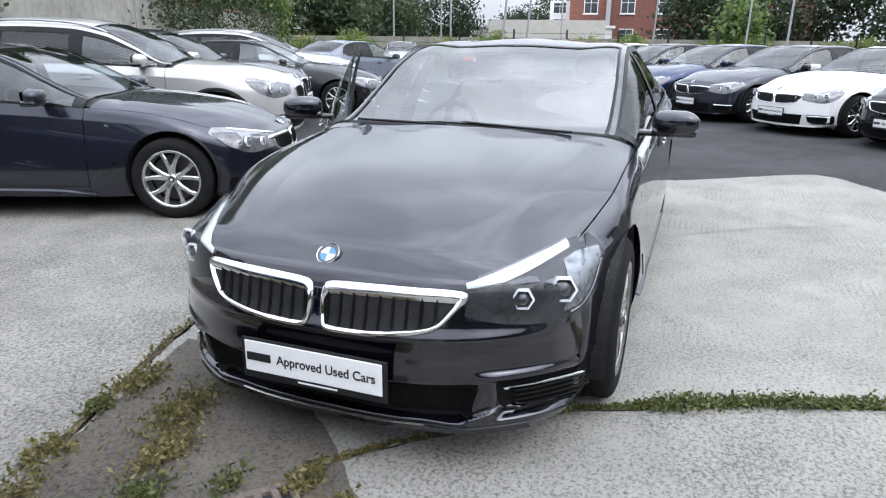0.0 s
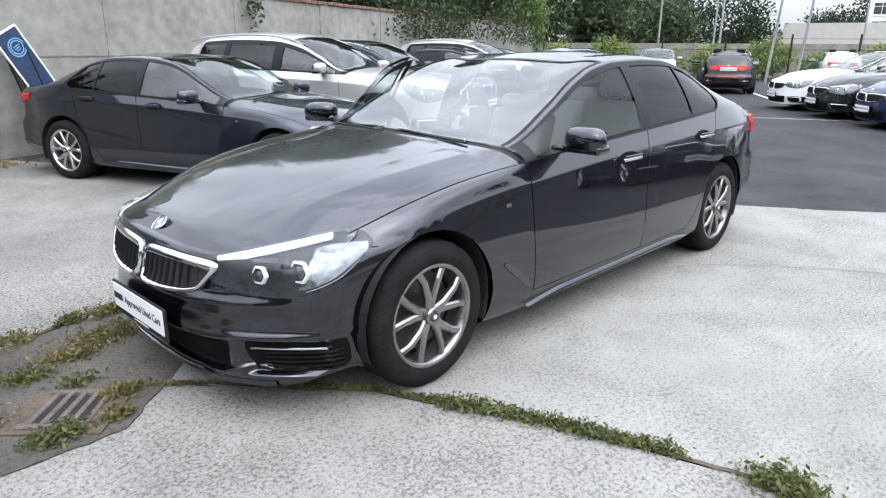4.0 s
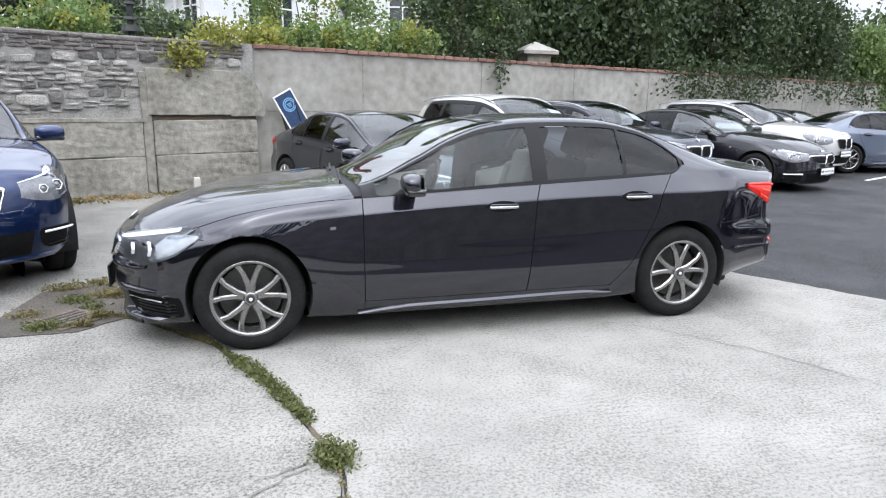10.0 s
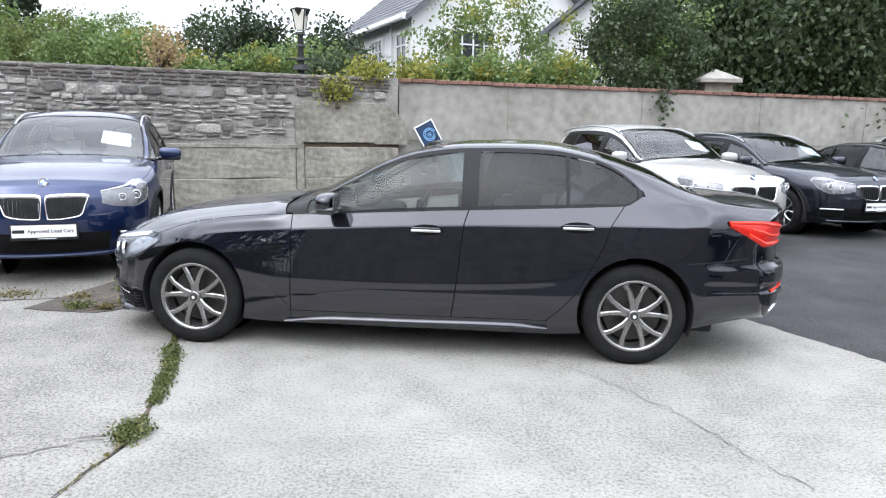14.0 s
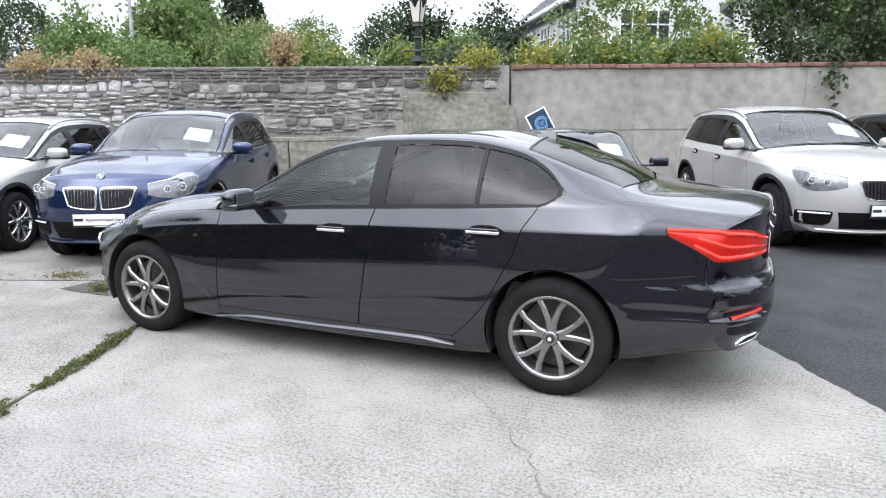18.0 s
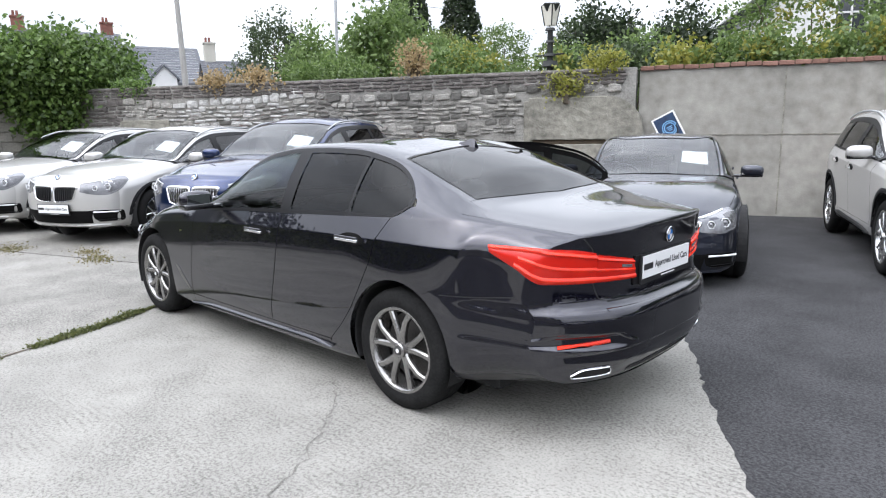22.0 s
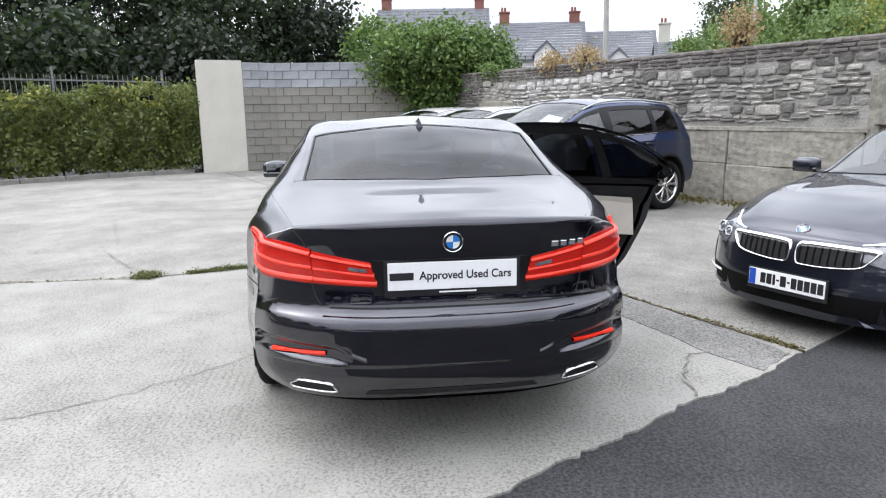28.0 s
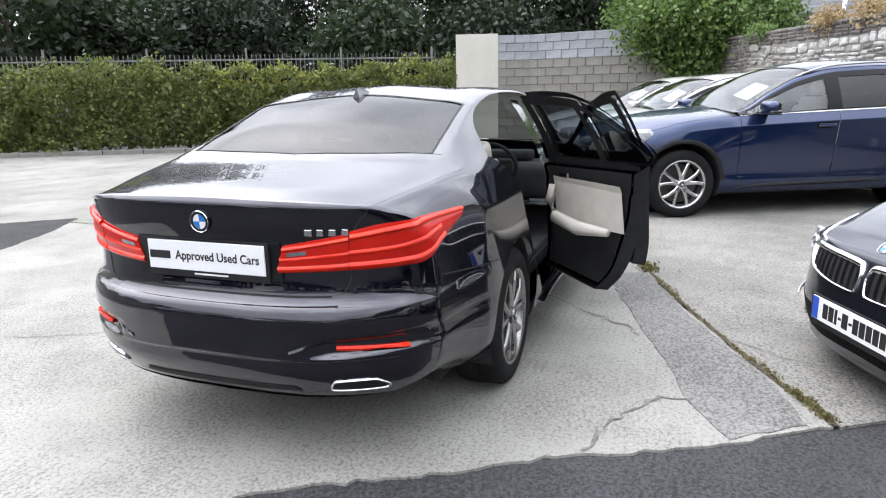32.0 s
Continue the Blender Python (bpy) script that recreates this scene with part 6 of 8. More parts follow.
part("slab", prism_bm([(-2.66, 0.30), (-4.0, -0.23), (-6.2, -1.03), (-9.0, -2.08), (-13.3, -3.88), (-13.3, 1.9)] + [(-3.0, 6.55), (-1.2, 7.35), (-0.1, 5.4), (0.5, 4.2), (1.1, 3.05)] + shifted(weeds, 0.014)[::-1], -0.06, 0.002), CONCRETE_OLD, pave)
strip = rough_line([(-0.62, 1.10), (-0.2, 1.24), (0.5, 1.44), (1.09, 1.63), (1.55, 1.74), (1.80, 1.88), (1.58, 2.20), (1.17, 2.10), (0.62, 1.87), (0.0, 1.64), (-0.7, 1.42)], 0.06, 0.012, 11)
part("slab_patch", prism_bm(strip, -0.02, 0.0045), CONCRETE_PATCH, pave, "darker repair strip in the concrete")
# stained patch by the drain; part of its darkness is painted bumper shade
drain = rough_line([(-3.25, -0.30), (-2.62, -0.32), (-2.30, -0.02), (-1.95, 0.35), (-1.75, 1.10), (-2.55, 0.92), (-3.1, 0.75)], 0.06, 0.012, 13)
part("slab_patch", prism_bm(drain, -0.02, 0.0045), CONCRETE_DRAIN, pave, "stained smooth concrete round the drain, darkened for the car's shade")


def ground_line(name, pts, width, z, material, seed, jitter=0.01, parent=None, wander=0.3):
    """A thin uneven band along a line on the ground."""
    rnd = random.Random(seed)
    p = rough_line(pts, 0.05, jitter, seed)
    a, b = [], []
    for i, q in enumerate(p):
        u, v = p[max(i - 1, 0)], p[min(i + 1, len(p) - 1)]
        d = Vector((v[0] - u[0], v[1] - u[1])).normalized()
        w = width * rnd.uniform(1 - wander, 1 + wander) / 2
        a.append((q[0] - d.y * w, q[1] + d.x * w, z))
        b.append((q[0] + d.y * w, q[1] - d.x * w, z))
    n = len(p)
    return raw(name, a + b, [(i, n + i, n + i + 1, i + 1) for i in range(n - 1)], material, parent)


CRACK = mat("crack_dirt", (0.10, 0.095, 0.085), (0.22, 0.21, 0.19), 10, 80, rough=1.0)
for i, (pts, w) in enumerate((
        ([(0.9, -0.9), (1.17, -1.11), (1.44, -1.44), (1.63, -1.68), (1.80, -2.05), (2.0, -2.4)], 0.006),
        ([(-4.87, -3.8), (-3.9, -3.5), (-3.01, -3.15), (-2.5, -3.15), (-2.19, -2.95), (-1.6, -2.6), (-1.26, -2.36)], 0.008),
        ([(1.44, 1.82), (1.49, 1.62), (1.70, 1.47), (1.88, 1.38), (2.08, 1.33)], 0.016),
        ([(0.0, 0.66), (0.20, 0.95), (0.36, 1.10), (0.55, 1.36), (0.70, 1.46)], 0.012),
        ([(-1.80, -2.72), (-1.55, -2.48), (-1.39, -2.37), (-1.2, -2.26)], 0.008),
        ([(-6.4, -2.1), (-5.2, -1.7), (-4.2, -1.9), (-3.4, -1.6)], 0.007),
        ([(0.62, 1.91), (0.95, 2.4), (1.2, 3.0)], 0.014))):
    ground_line("crack", pts, w, 0.0048, CRACK, 40 + i, 0.022, pave, 0.6)
ground_line("joint_soil", JOINT[:6], 0.026, 0.0035, SOIL, 61, 0.01, pave)
ground_line("joint_soil", JOINT[5:], 0.008, 0.0035, CRACK, 61, 0.01, pave, 0.6)
ground_line("joint_soil", WEEDS, 0.026, 0.0055, SOIL, 62, 0.01, pave)
ground_line("joint_soil", [(-2.66, 0.29), (-4.0, -0.24), (-6.2, -1.04), (-9.0, -2.09), (-13.2, -3.85)], 0.016, 0.0035, CRACK, 63, 0.012, pave)

# drain grate in its frame
grate = thing("drain_grate", pose(-2.735, -0.03, 0.005, 0, 0, -43), "rusty cast-iron drain grate with slots beside the car", "drain")
part("grate_frame", box_bm(0.40, 0.34, 0.012, (0, 0, 0.002), 0.003), SOIL, grate, "stained concrete frame")
RUST = mat("rusty_iron", (0.06, 0.05, 0.045), (0.16, 0.13, 0.11), 9, 70, rough=0.85, bump=0.4)
for k in range(5):
    part("grate_bar", box_bm(0.026, 0.25, 0.014, (-0.11 + 0.055 * k, 0.02, 0.010), 0.004, 1), RUST, grate)
for k in range(4):
    part("grate_slot", box_bm(0.029, 0.22, 0.004, (-0.0825 + 0.055 * k, 0.02, 0.0075)), CABIN, grate)
for y in (-0.125, 0.155):
    part("grate_bar", box_bm(0.30, 0.03, 0.014, (0, y, 0.0105), 0.004, 1), RUST, grate)

# parking lines on the asphalt
for i, (a, b) in enumerate((((20.4, 8.0), (15.2, 4.6)), ((21.5, 6.4), (17.4, 4.0)), ((19.6, 9.6), (14.6, 6.4)), ((14.4, 7.9), (11.0, 6.3)), ((13.2, 6.6), (11.4, 5.2)))):
    ob = ground_line("parking_line", [a, b], 0.10, -0.006, PAINT_LINE, 70 + i, 0.004, wander=0.1)
    tagged(ob, "worn white painted parking line on asphalt", "line", "parking lines", "structure")
tagged(ground_line("parking_line", [(11.0, 4.3), (12.4, 2.3), (13.6, -0.4)], 0.05, -0.006, PAINT_LINE, 79, 0.004), "thin faded white line across the asphalt", "line", "parking lines", "structure")


# ---- walls ----
def wall_box(name, a, b, z0, z1, thick, material, label, category="wall"):
    d = Vector((b[0] - a[0], b[1] - a[1]))
    bm = box_bm(d.length, thick, z1 - z0, (d.length / 2, thick / 2, (z0 + z1) / 2))
    return tagged(part(name, bm, material, m=on_line(a, b, 0)), label, category, kind="structure")


def uneven_bm(sx, sy, sz, rnd, k=0.12):
    """A rough stone: a bevelled block with its corners pushed about."""
    bm = box_bm(sx, sy, sz, (0, 0, 0), min(sx, sz) * 0.16, 1)
    for v in bm.verts:
        v.co += Vector((rnd.uniform(-1, 1) * sx * k, rnd.uniform(-1, 1) * sy * 0.08, rnd.uniform(-1, 1) * sz * k))
    return bm


stone_wall = wall_box("wall_stone", STONE_A, STONE_B, -0.2, 2.42, 0.5, MORTAR, "old rubble stone wall with crumbling mortar and concrete base")
concrete_wall = wall_box("wall_concrete", CONC_A, CONC_B, -0.2, 2.36, 0.3, RENDER_WALL, "tall stained grey rendered wall with brick coping")
cream_pillar = wall_box("wall_cream", (-13.0, -4.28), (-13.3, -3.2), -0.2, 2.85, 0.28, CREAM, "cream rendered gate pillar beside the hedge")
JOINTS = mat("block_joint", (0.15, 0.143, 0.126), (0.27, 0.258, 0.23), 4, 40, rough=0.95)
block_wall = wall_box("wall_block", (-13.62, -2.4), (-12.75, 2.1), -0.2, 2.62, 0.25, JOINTS, "grey concrete block wall, paler courses on top")
block_end = wall_box("wall_return", (-13.3, -3.2), (-13.62, -2.4), -0.2, 2.62, 0.25, JOINTS, "end of the concrete block wall")
# added out of view: gives the car's flank a dark horizon to reflect
wall_box("wall_south", (40, -26), (SOUTH_END, -26), -0.2, 5.0, 0.4, PLASTER_OLD, "unseen plain wall added as a dark horizon for reflections")

# cast concrete base and panels in front of the rubble
L = (Vector(STONE_B) - Vector(STONE_A)).length
base_m = on_line(STONE_A, STONE_B, 0)


def on_stone(name, u0, u1, z0, z1, proud, material, label="", bevel=0.012, parent=None):
    bm = box_bm(u1 - u0, proud, z1 - z0, ((u0 + u1) / 2, -proud / 2, (z0 + z1) / 2), bevel, 1)
    bmesh.ops.subdivide_edges(bm, edges=[e for e in bm.edges if e.calc_length() > 0.3], cuts=8, use_grid_fill=True)
    rnd = random.Random(int(u0 * 100 + z0 * 10))
    for v in bm.verts:
        v.co += Vector((rnd.uniform(-1, 1) * 0.006, rnd.uniform(-1, 1) * 0.006, rnd.uniform(-1, 1) * 0.008))
    return part(name, bm, material, parent or stone_wall, label)


panels = ((6.30, 7.55, 0.02, 1.14), (7.57, 8.80, 0.03, 1.16), (8.82, 10.85, 0.02, 1.15), (11.02, 12.74, 0.03, 1.16))
for u0, u1, z0, z1 in panels:
    on_stone("base_panel", u0, u1, -0.1, z1 - 0.55, 0.10, PLASTER_OLD)
    on_stone("base_panel", u0, u1, z1 - 0.545, z1, 0.085, PLASTER_OLD)
on_stone("base_pier", 10.86, 11.01, -0.1, 1.9, 0.06, PLASTER_OLD)
on_stone("upper_panel", 10.95, 12.30, 1.24, 1.96, 0.09, PLASTER_OLD, "cast concrete panel with a broken edge")
# the panel's torn end falls in a curve
V, n = [], 12
for i in range(n + 1):
    t = i / n
    top = 1.96 - 0.62 * (1 - math.sqrt(max(0.0, 1 - t * t)))  if t < 1 else 1.22
    for y in (-0.09, 0.0):
        V += [(12.28 + 0.62 * t, y, 1.22), (12.28 + 0.62 * t, y, max(top, 1.23))]
F = []
for i in range(n):
    a, b = i * 4, i * 4 + 4
    F += [(a, b, b + 1, a + 1), (a + 2, a + 3, b + 3, b + 2), (a + 1, b + 1, b + 3, a + 3)]
raw("torn_panel", V, F, PLASTER_OLD, stone_wall)
on_stone("ledge", 10.9, 12.75, 1.15, 1.235, 0.03, SOIL, "dark rotted ledge between the castings")
on_stone("ledge", 6.2, 10.9, 1.13, 1.20, 0.10, PLASTER_OLD)
on_stone("render_patch", 1.95, 3.25, 1.35, 1.72, 0.05, PLASTER_OLD, "patch of old render on the stones")


# trees, shrubs and weeds
def leaf_mesh(name, P, size, material, rnd, parent=None, droop=0.0, long=1.6, label=""):
    """Leaves as small folded diamonds at the points P, in one mesh."""
    n = len(P)
    d = rnd.normal(size=(n, 3))
    d[:, 2] -= droop
    d /= np.linalg.norm(d, axis=1, keepdims=True)
    w = np.cross(d, rnd.normal(size=(n, 3)))
    w /= np.linalg.norm(w, axis=1, keepdims=True) + 1e-9
    s = size * rnd.uniform(0.6, 1.35, (n, 1))
    V = np.stack([P - d * s * long / 2, P + w * s / 2, P + d * s * long / 2, P - w * s / 2], 1).reshape(-1, 3)
    me = bpy.data.meshes.new(name)
    me.vertices.add(4 * n)
    me.vertices.foreach_set("co", V.astype(np.float32).ravel())
    me.loops.add(4 * n)
    me.loops.foreach_set("vertex_index", np.arange(4 * n, dtype=np.int32))
    me.polygons.add(n)
    me.polygons.foreach_set("loop_start", np.arange(0, 4 * n, 4, dtype=np.int32))
    me.polygons.foreach_set("loop_total", np.full(n, 4, dtype=np.int32))
    me.update(calc_edges=True)
    me.materials.append(material)
    ob = new(name, me)
    if parent:
        ob.parent = parent
    return tagged(ob, label)


def clumps(rnd, centre, radii, count, per, spread):
    """Leaf points gathered in clumps over an uneven ellipsoid, thicker towards its skin."""
    d = rnd.normal(size=(count, 3))
    d /= np.linalg.norm(d, axis=1, keepdims=True)
    r = rnd.uniform(0.35, 1.0, (count, 1)) ** 0.45 * rnd.uniform(0.78, 1.1, (count, 1))
    c = np.array(centre) + d * r * np.array(radii)
    q = rnd.normal(size=(count, per, 3)) * spread
    return (c[:, None] + q).reshape(-1, 3)


def tree(name, x, y, height, radius, material, label, seed, count=130, per=42, size=0.09, low=0.35, droop=0.0, trunk=0.14, category="tree", group=""):
    rnd = np.random.RandomState(seed)
    t = thing(name, pose(x, y, -0.1), label, category, group)
    lean = rnd.uniform(-0.25, 0.25, 2)
    mid = height * (low + 1) / 2
    bm = tube_bm([(lean[0] * k, lean[1] * k, height * 0.8 * k) for k in np.linspace(0, 1, 6)], [trunk * (1 - 0.8 * k) for k in np.linspace(0, 1, 6)], 9)
    for k in range(9):
        a, h = rnd.uniform(0, 6.28), rnd.uniform(low * 0.8, 0.75) * height
        e = (math.cos(a) * radius * 0.8, math.sin(a) * radius * 0.8, h + height * rnd.uniform(0.06, 0.2))
        m = (e[0] * 0.45, e[1] * 0.45, h + height * 0.08)
        tube_bm([(lean[0] * h / height, lean[1] * h / height, h), m, e], [trunk * 0.4, trunk * 0.25, 0.012], 6, bm)
    part("trunk", bm, BARK, t)
    P = clumps(rnd, (lean[0] * 0.6, lean[1] * 0.6, mid), (radius, radius, height * (1 - low) / 2), count, per, size * 2.6)
    if droop:
        k = rnd.rand(len(P)) < 0.45
        P[k, 2] -= rnd.uniform(0, droop, k.sum())
    leaf_mesh("crown", P, size, material, rnd, t, droop)
    return t


def shrub(name, x, y, radii, top, material, label, seed, count=90, per=46, size=0.06, base=0.0, category="shrub", group="", second=None, z=None):
    rnd = np.random.RandomState(seed)
    t = thing(name, pose(x, y, base), label, category, group)
    bm = bmesh.new()
    for k in range(5):
        a = rnd.uniform(0, 6.28)
        tube_bm([(0.1 * math.cos(a), 0.1 * math.sin(a), -0.05), (radii[0] * 0.3 * math.cos(a), radii[1] * 0.3 * math.sin(a), (top - base) * 0.45), (radii[0] * 0.6 * math.cos(a), radii[1] * 0.6 * math.sin(a), (top - base) * 0.8)], [0.05, 0.03, 0.01], 6, bm)
    part("stem", bm, BARK, t)
    P = clumps(rnd, (0, 0, top - base - radii[2]), radii, count, per, size * 2.4)
    leaf_mesh("foliage", P, size, material, rnd, t)
    if second:
        Q = clumps(rnd, (0, 0, top - base - radii[2] * 0.6), (radii[0], radii[1], radii[2] * 0.8), max(4, count // 6), per, size * 2.0)
        leaf_mesh("young_foliage", Q, size, second, rnd, t)
    return t


def beyond(a, b, along, out):
    m = on_line(a, b, along, out)
    return m.translation.x, m.translation.y


# birches behind the rendered wall
for i, (s, o, h, r) in enumerate(((9.6, 2.6, 6.0, 1.6), (12.0, 2.0, 7.2, 1.9), (14.6, 3.0, 8.4, 2.2), (17.4, 2.0, 8.0, 2.2), (20.4, 2.6, 7.8, 2.3), (23.4, 2.2, 7.0, 2.1), (26.0, 2.8, 6.0, 1.7), (16.0, 6.0, 9.0, 2.6), (21.5, 6.0, 8.6, 2.6), (11.0, 6.5, 7.6, 2.3), (27.6, 0.9, 5.0, 1.3))):
    x, y = beyond(CONC_A, CONC_B, s, o)
    tree("birch_tree", x, y, h, r, LEAF_SHRUB if i == 10 else LEAF_BIRCH, "drooping green birch tree behind the rendered wall", 100 + i, 340, 52, 0.10, 0.20, 1.0, 0.12, group="birches behind the wall")
for i, (x, y, rr, top, a, b, n) in enumerate(((0.1, 11.9, (2.1, 1.5, 1.5), 4.85, LEAF_SHRUB, LEAF_YELLOW, 95), (3.55, 11.0, (1.5, 1.0, 1.45), 4.75, LEAF_BIRCH, LEAF_SHRUB, 150), (6.2, 13.2, (1.5, 1.2, 1.2), 4.3, LEAF_BIRCH, None, 80), (0.0, 8.9, (0.9, 0.5, 0.32), 2.85, LEAF_SHRUB, LEAF_YELLOW, 40), (1.6, 9.5, (0.8, 0.5, 0.35), 3.0, LEAF_SHRUB, LEAF_YELLOW, 40), (-1.2, 8.5, (0.5, 0.4, 0.25), 2.75, LEAF_YELLOW, LEAF_SHRUB, 24))):
    shrub("garden_shrub", x, y, rr, top, a, "leafy green garden shrub rising over the wall", 130 + i, n, 66, 0.06, second=b, group="shrubs over the wall")
# leaves and creeper hanging over the rendered wall
for i, (s, w, low, k) in enumerate(((5.6, 0.12, 1.85, 3), (13.2, 0.9, 1.7, 14), (15.0, 1.2, 1.5, 18), (17.0, 1.0, 1.75, 14), (21.0, 1.4, 1.7, 14), (24.5, 1.2, 1.6, 14))):
    rnd = np.random.RandomState(160 + i)
    m = on_line(CONC_A, CONC_B, s, -0.12)
    t = thing("hanging_branch", m, "leafy branches hanging over the rendered wall", "branch", "hanging branches")
    P = np.stack([rnd.normal(0, w, k * 40), rnd.uniform(-0.25, 0.1, k * 40), rnd.uniform(low, 2.75, k * 40) + rnd.normal(0, 0.1, k * 40)], 1)
    leaf_mesh("foliage", P, 0.07, LEAF_BIRCH, rnd, t)
    part("twig", tube_bm([(0, 0.3, 2.6), (0, -0.1, 2.5), (0.05, -0.15, low + 0.15)], [0.02, 0.015, 0.006], 6), BARK, t)
# behind the rubble wall
for i, (x, y, rr, top, a, b, n) in enumerate(((-10.3, 11.7, (1.4, 1.2, 0.9), 4.05, LEAF_SHRUB, None, 90), (-8.3, 10.4, (1.1, 1.0, 0.7), 3.6, LEAF_SHRUB, LEAF_YELLOW, 70), (-14.1, 15.6, (1.5, 1.3, 1.3), 4.9, LEAF_HEDGE, LEAF_SHRUB, 130), (-13.5, 18.8, (1.3, 1.2, 1.5), 5.6, LEAF_SHRUB, None, 80), (-5.2, 11.0, (0.8, 0.7, 0.45), 3.35, LEAF_SHRUB, LEAF_YELLOW, 40), (-3.0, 9.6, (0.9, 0.7, 0.4), 3.05, LEAF_BIRCH, LEAF_SHRUB, 40), (-12.5, 9.5, (1.3, 1.1, 0.7), 3.6, LEAF_SHRUB, None, 70), (-6.8, 9.9, (0.9, 0.7, 0.4), 3.1, LEAF_SHRUB, LEAF_YELLOW, 40))):
    shrub("garden_shrub", x, y, rr, top, a, "green garden shrub behind the old stone wall", 180 + i, n, 66, 0.064, second=b, group="shrubs behind the stone wall")
for i, (x, y, h, r, a, n) in enumerate(((-20.8, 19.6, 7.3, 2.3, LEAF_SHRUB, 170), (-28.7, 20.8, 7.1, 2.3, LEAF_SHRUB, 130), (-43.5, 27.6, 10.4, 3.3, LEAF_BIRCH, 130), (-8.0, 17.5, 5.5, 1.5, LEAF_DARK, 120), (-6.0, 16.6, 4.4, 1.1, LEAF_SHRUB, 70), (-5.7, 18.9, 5.4, 1.4, LEAF_DARK, 120), (-10.5, 22.8, 6.4, 1.6, LEAF_BIRCH, 70), (-12.0, 22.3, 6.4, 1.3, LEAF_BIRCH, 70), (9.0, 20.5, 8.4, 2.8, LEAF_BIRCH, 150))):
    tree("garden_tree", x, y, h, r, a, "green tree in the gardens behind the wall", 210 + i, n, 72, 0.095 if x > -15 else 0.15, 0.2, 0.2, 0.13, group="garden trees")
# two dark conifers further off
for i, (x, y, h, r) in enumerate(((-31.4, 36.5, 13.5, 2.4), (-32.0, 31.6, 12.6, 2.8))):
    rnd = np.random.RandomState(225 + i)
    t = thing("conifer_tree", pose(x, y, -0.1), "tall dark green conifer beyond the gardens", "tree", "conifers")
    part("trunk", tube_bm([(0, 0, 0), (0, 0, h * 0.5), (0, 0, h)], [0.25, 0.15, 0.03], 8), BARK, t)
    q = rnd.uniform(0.1, 1.0, 9000)
    ang = rnd.uniform(0, 6.28, 9000)
    rad = r * np.clip(1.25 - q, 0.08, 0.85) * rnd.uniform(0.45, 1.0, 9000) ** 0.5 * (1 + 0.25 * np.sin(ang * 5 + q * 17))
    leaf_mesh("crown", np.stack([rad * np.cos(ang), rad * np.sin(ang), q * h - rad * 0.25], 1), 0.20, LEAF_DARK, rnd, t)
# dry and yellow tufts on the wall's crest
for i, (u, rr, top, a) in enumerate(((5.3, (0.75, 0.2, 0.14), 2.62, LEAF_DRY), (4.4, (0.4, 0.2, 0.1), 2.55, LEAF_DRY), (8.75, (0.28, 0.2, 0.28), 3.0, LEAF_DRY), (11.55, (0.30, 0.15, 0.16), 2.30, LEAF_YELLOW), (12.2, (0.35, 0.2, 0.16), 2.65, LEAF_YELLOW), (2.2, (0.6, 0.2, 0.12), 2.55, LEAF_IVY))):
    m = on_line(STONE_A, STONE_B, u, 0.12 if i != 3 else -0.04)
    shrub("wall_plant", m.translation.x, m.translation.y, rr, top, a, "tuft of dry and yellow plants rooted in the wall", 230 + i, 26, 30, 0.045, base=top - rr[2] * 2 - 0.08, group="plants on the wall", category="plant")
# ivy in the corner of the two walls
shrub("ivy_bush", -12.75, 2.0, (1.0, 1.9, 0.85), 3.6, LEAF_IVY, "dense bright green ivy over the corner of the walls", 250, 330, 50, 0.075, base=1.0, category="ivy", second=LEAF_SHRUB)
shrub("ivy_bush", -12.55, 1.75, (0.55, 0.6, 0.75), 2.7, LEAF_IVY, "ivy trailing down the corner of the walls", 251, 90, 40, 0.075, base=0.6, category="ivy")
shrub("garden_shrub", -14.3, 0.4, (1.0, 0.9, 0.75), 3.95, LEAF_IVY, "dark shrub behind the block wall", 252, 60, 44, 0.08)

# clipped hedge, kerb and railing along the west side
d = Vector((KERB[4][0] - KERB[0][0], KERB[4][1] - KERB[0][1])).normalized()
nrm = Vector((d.y, -d.x))
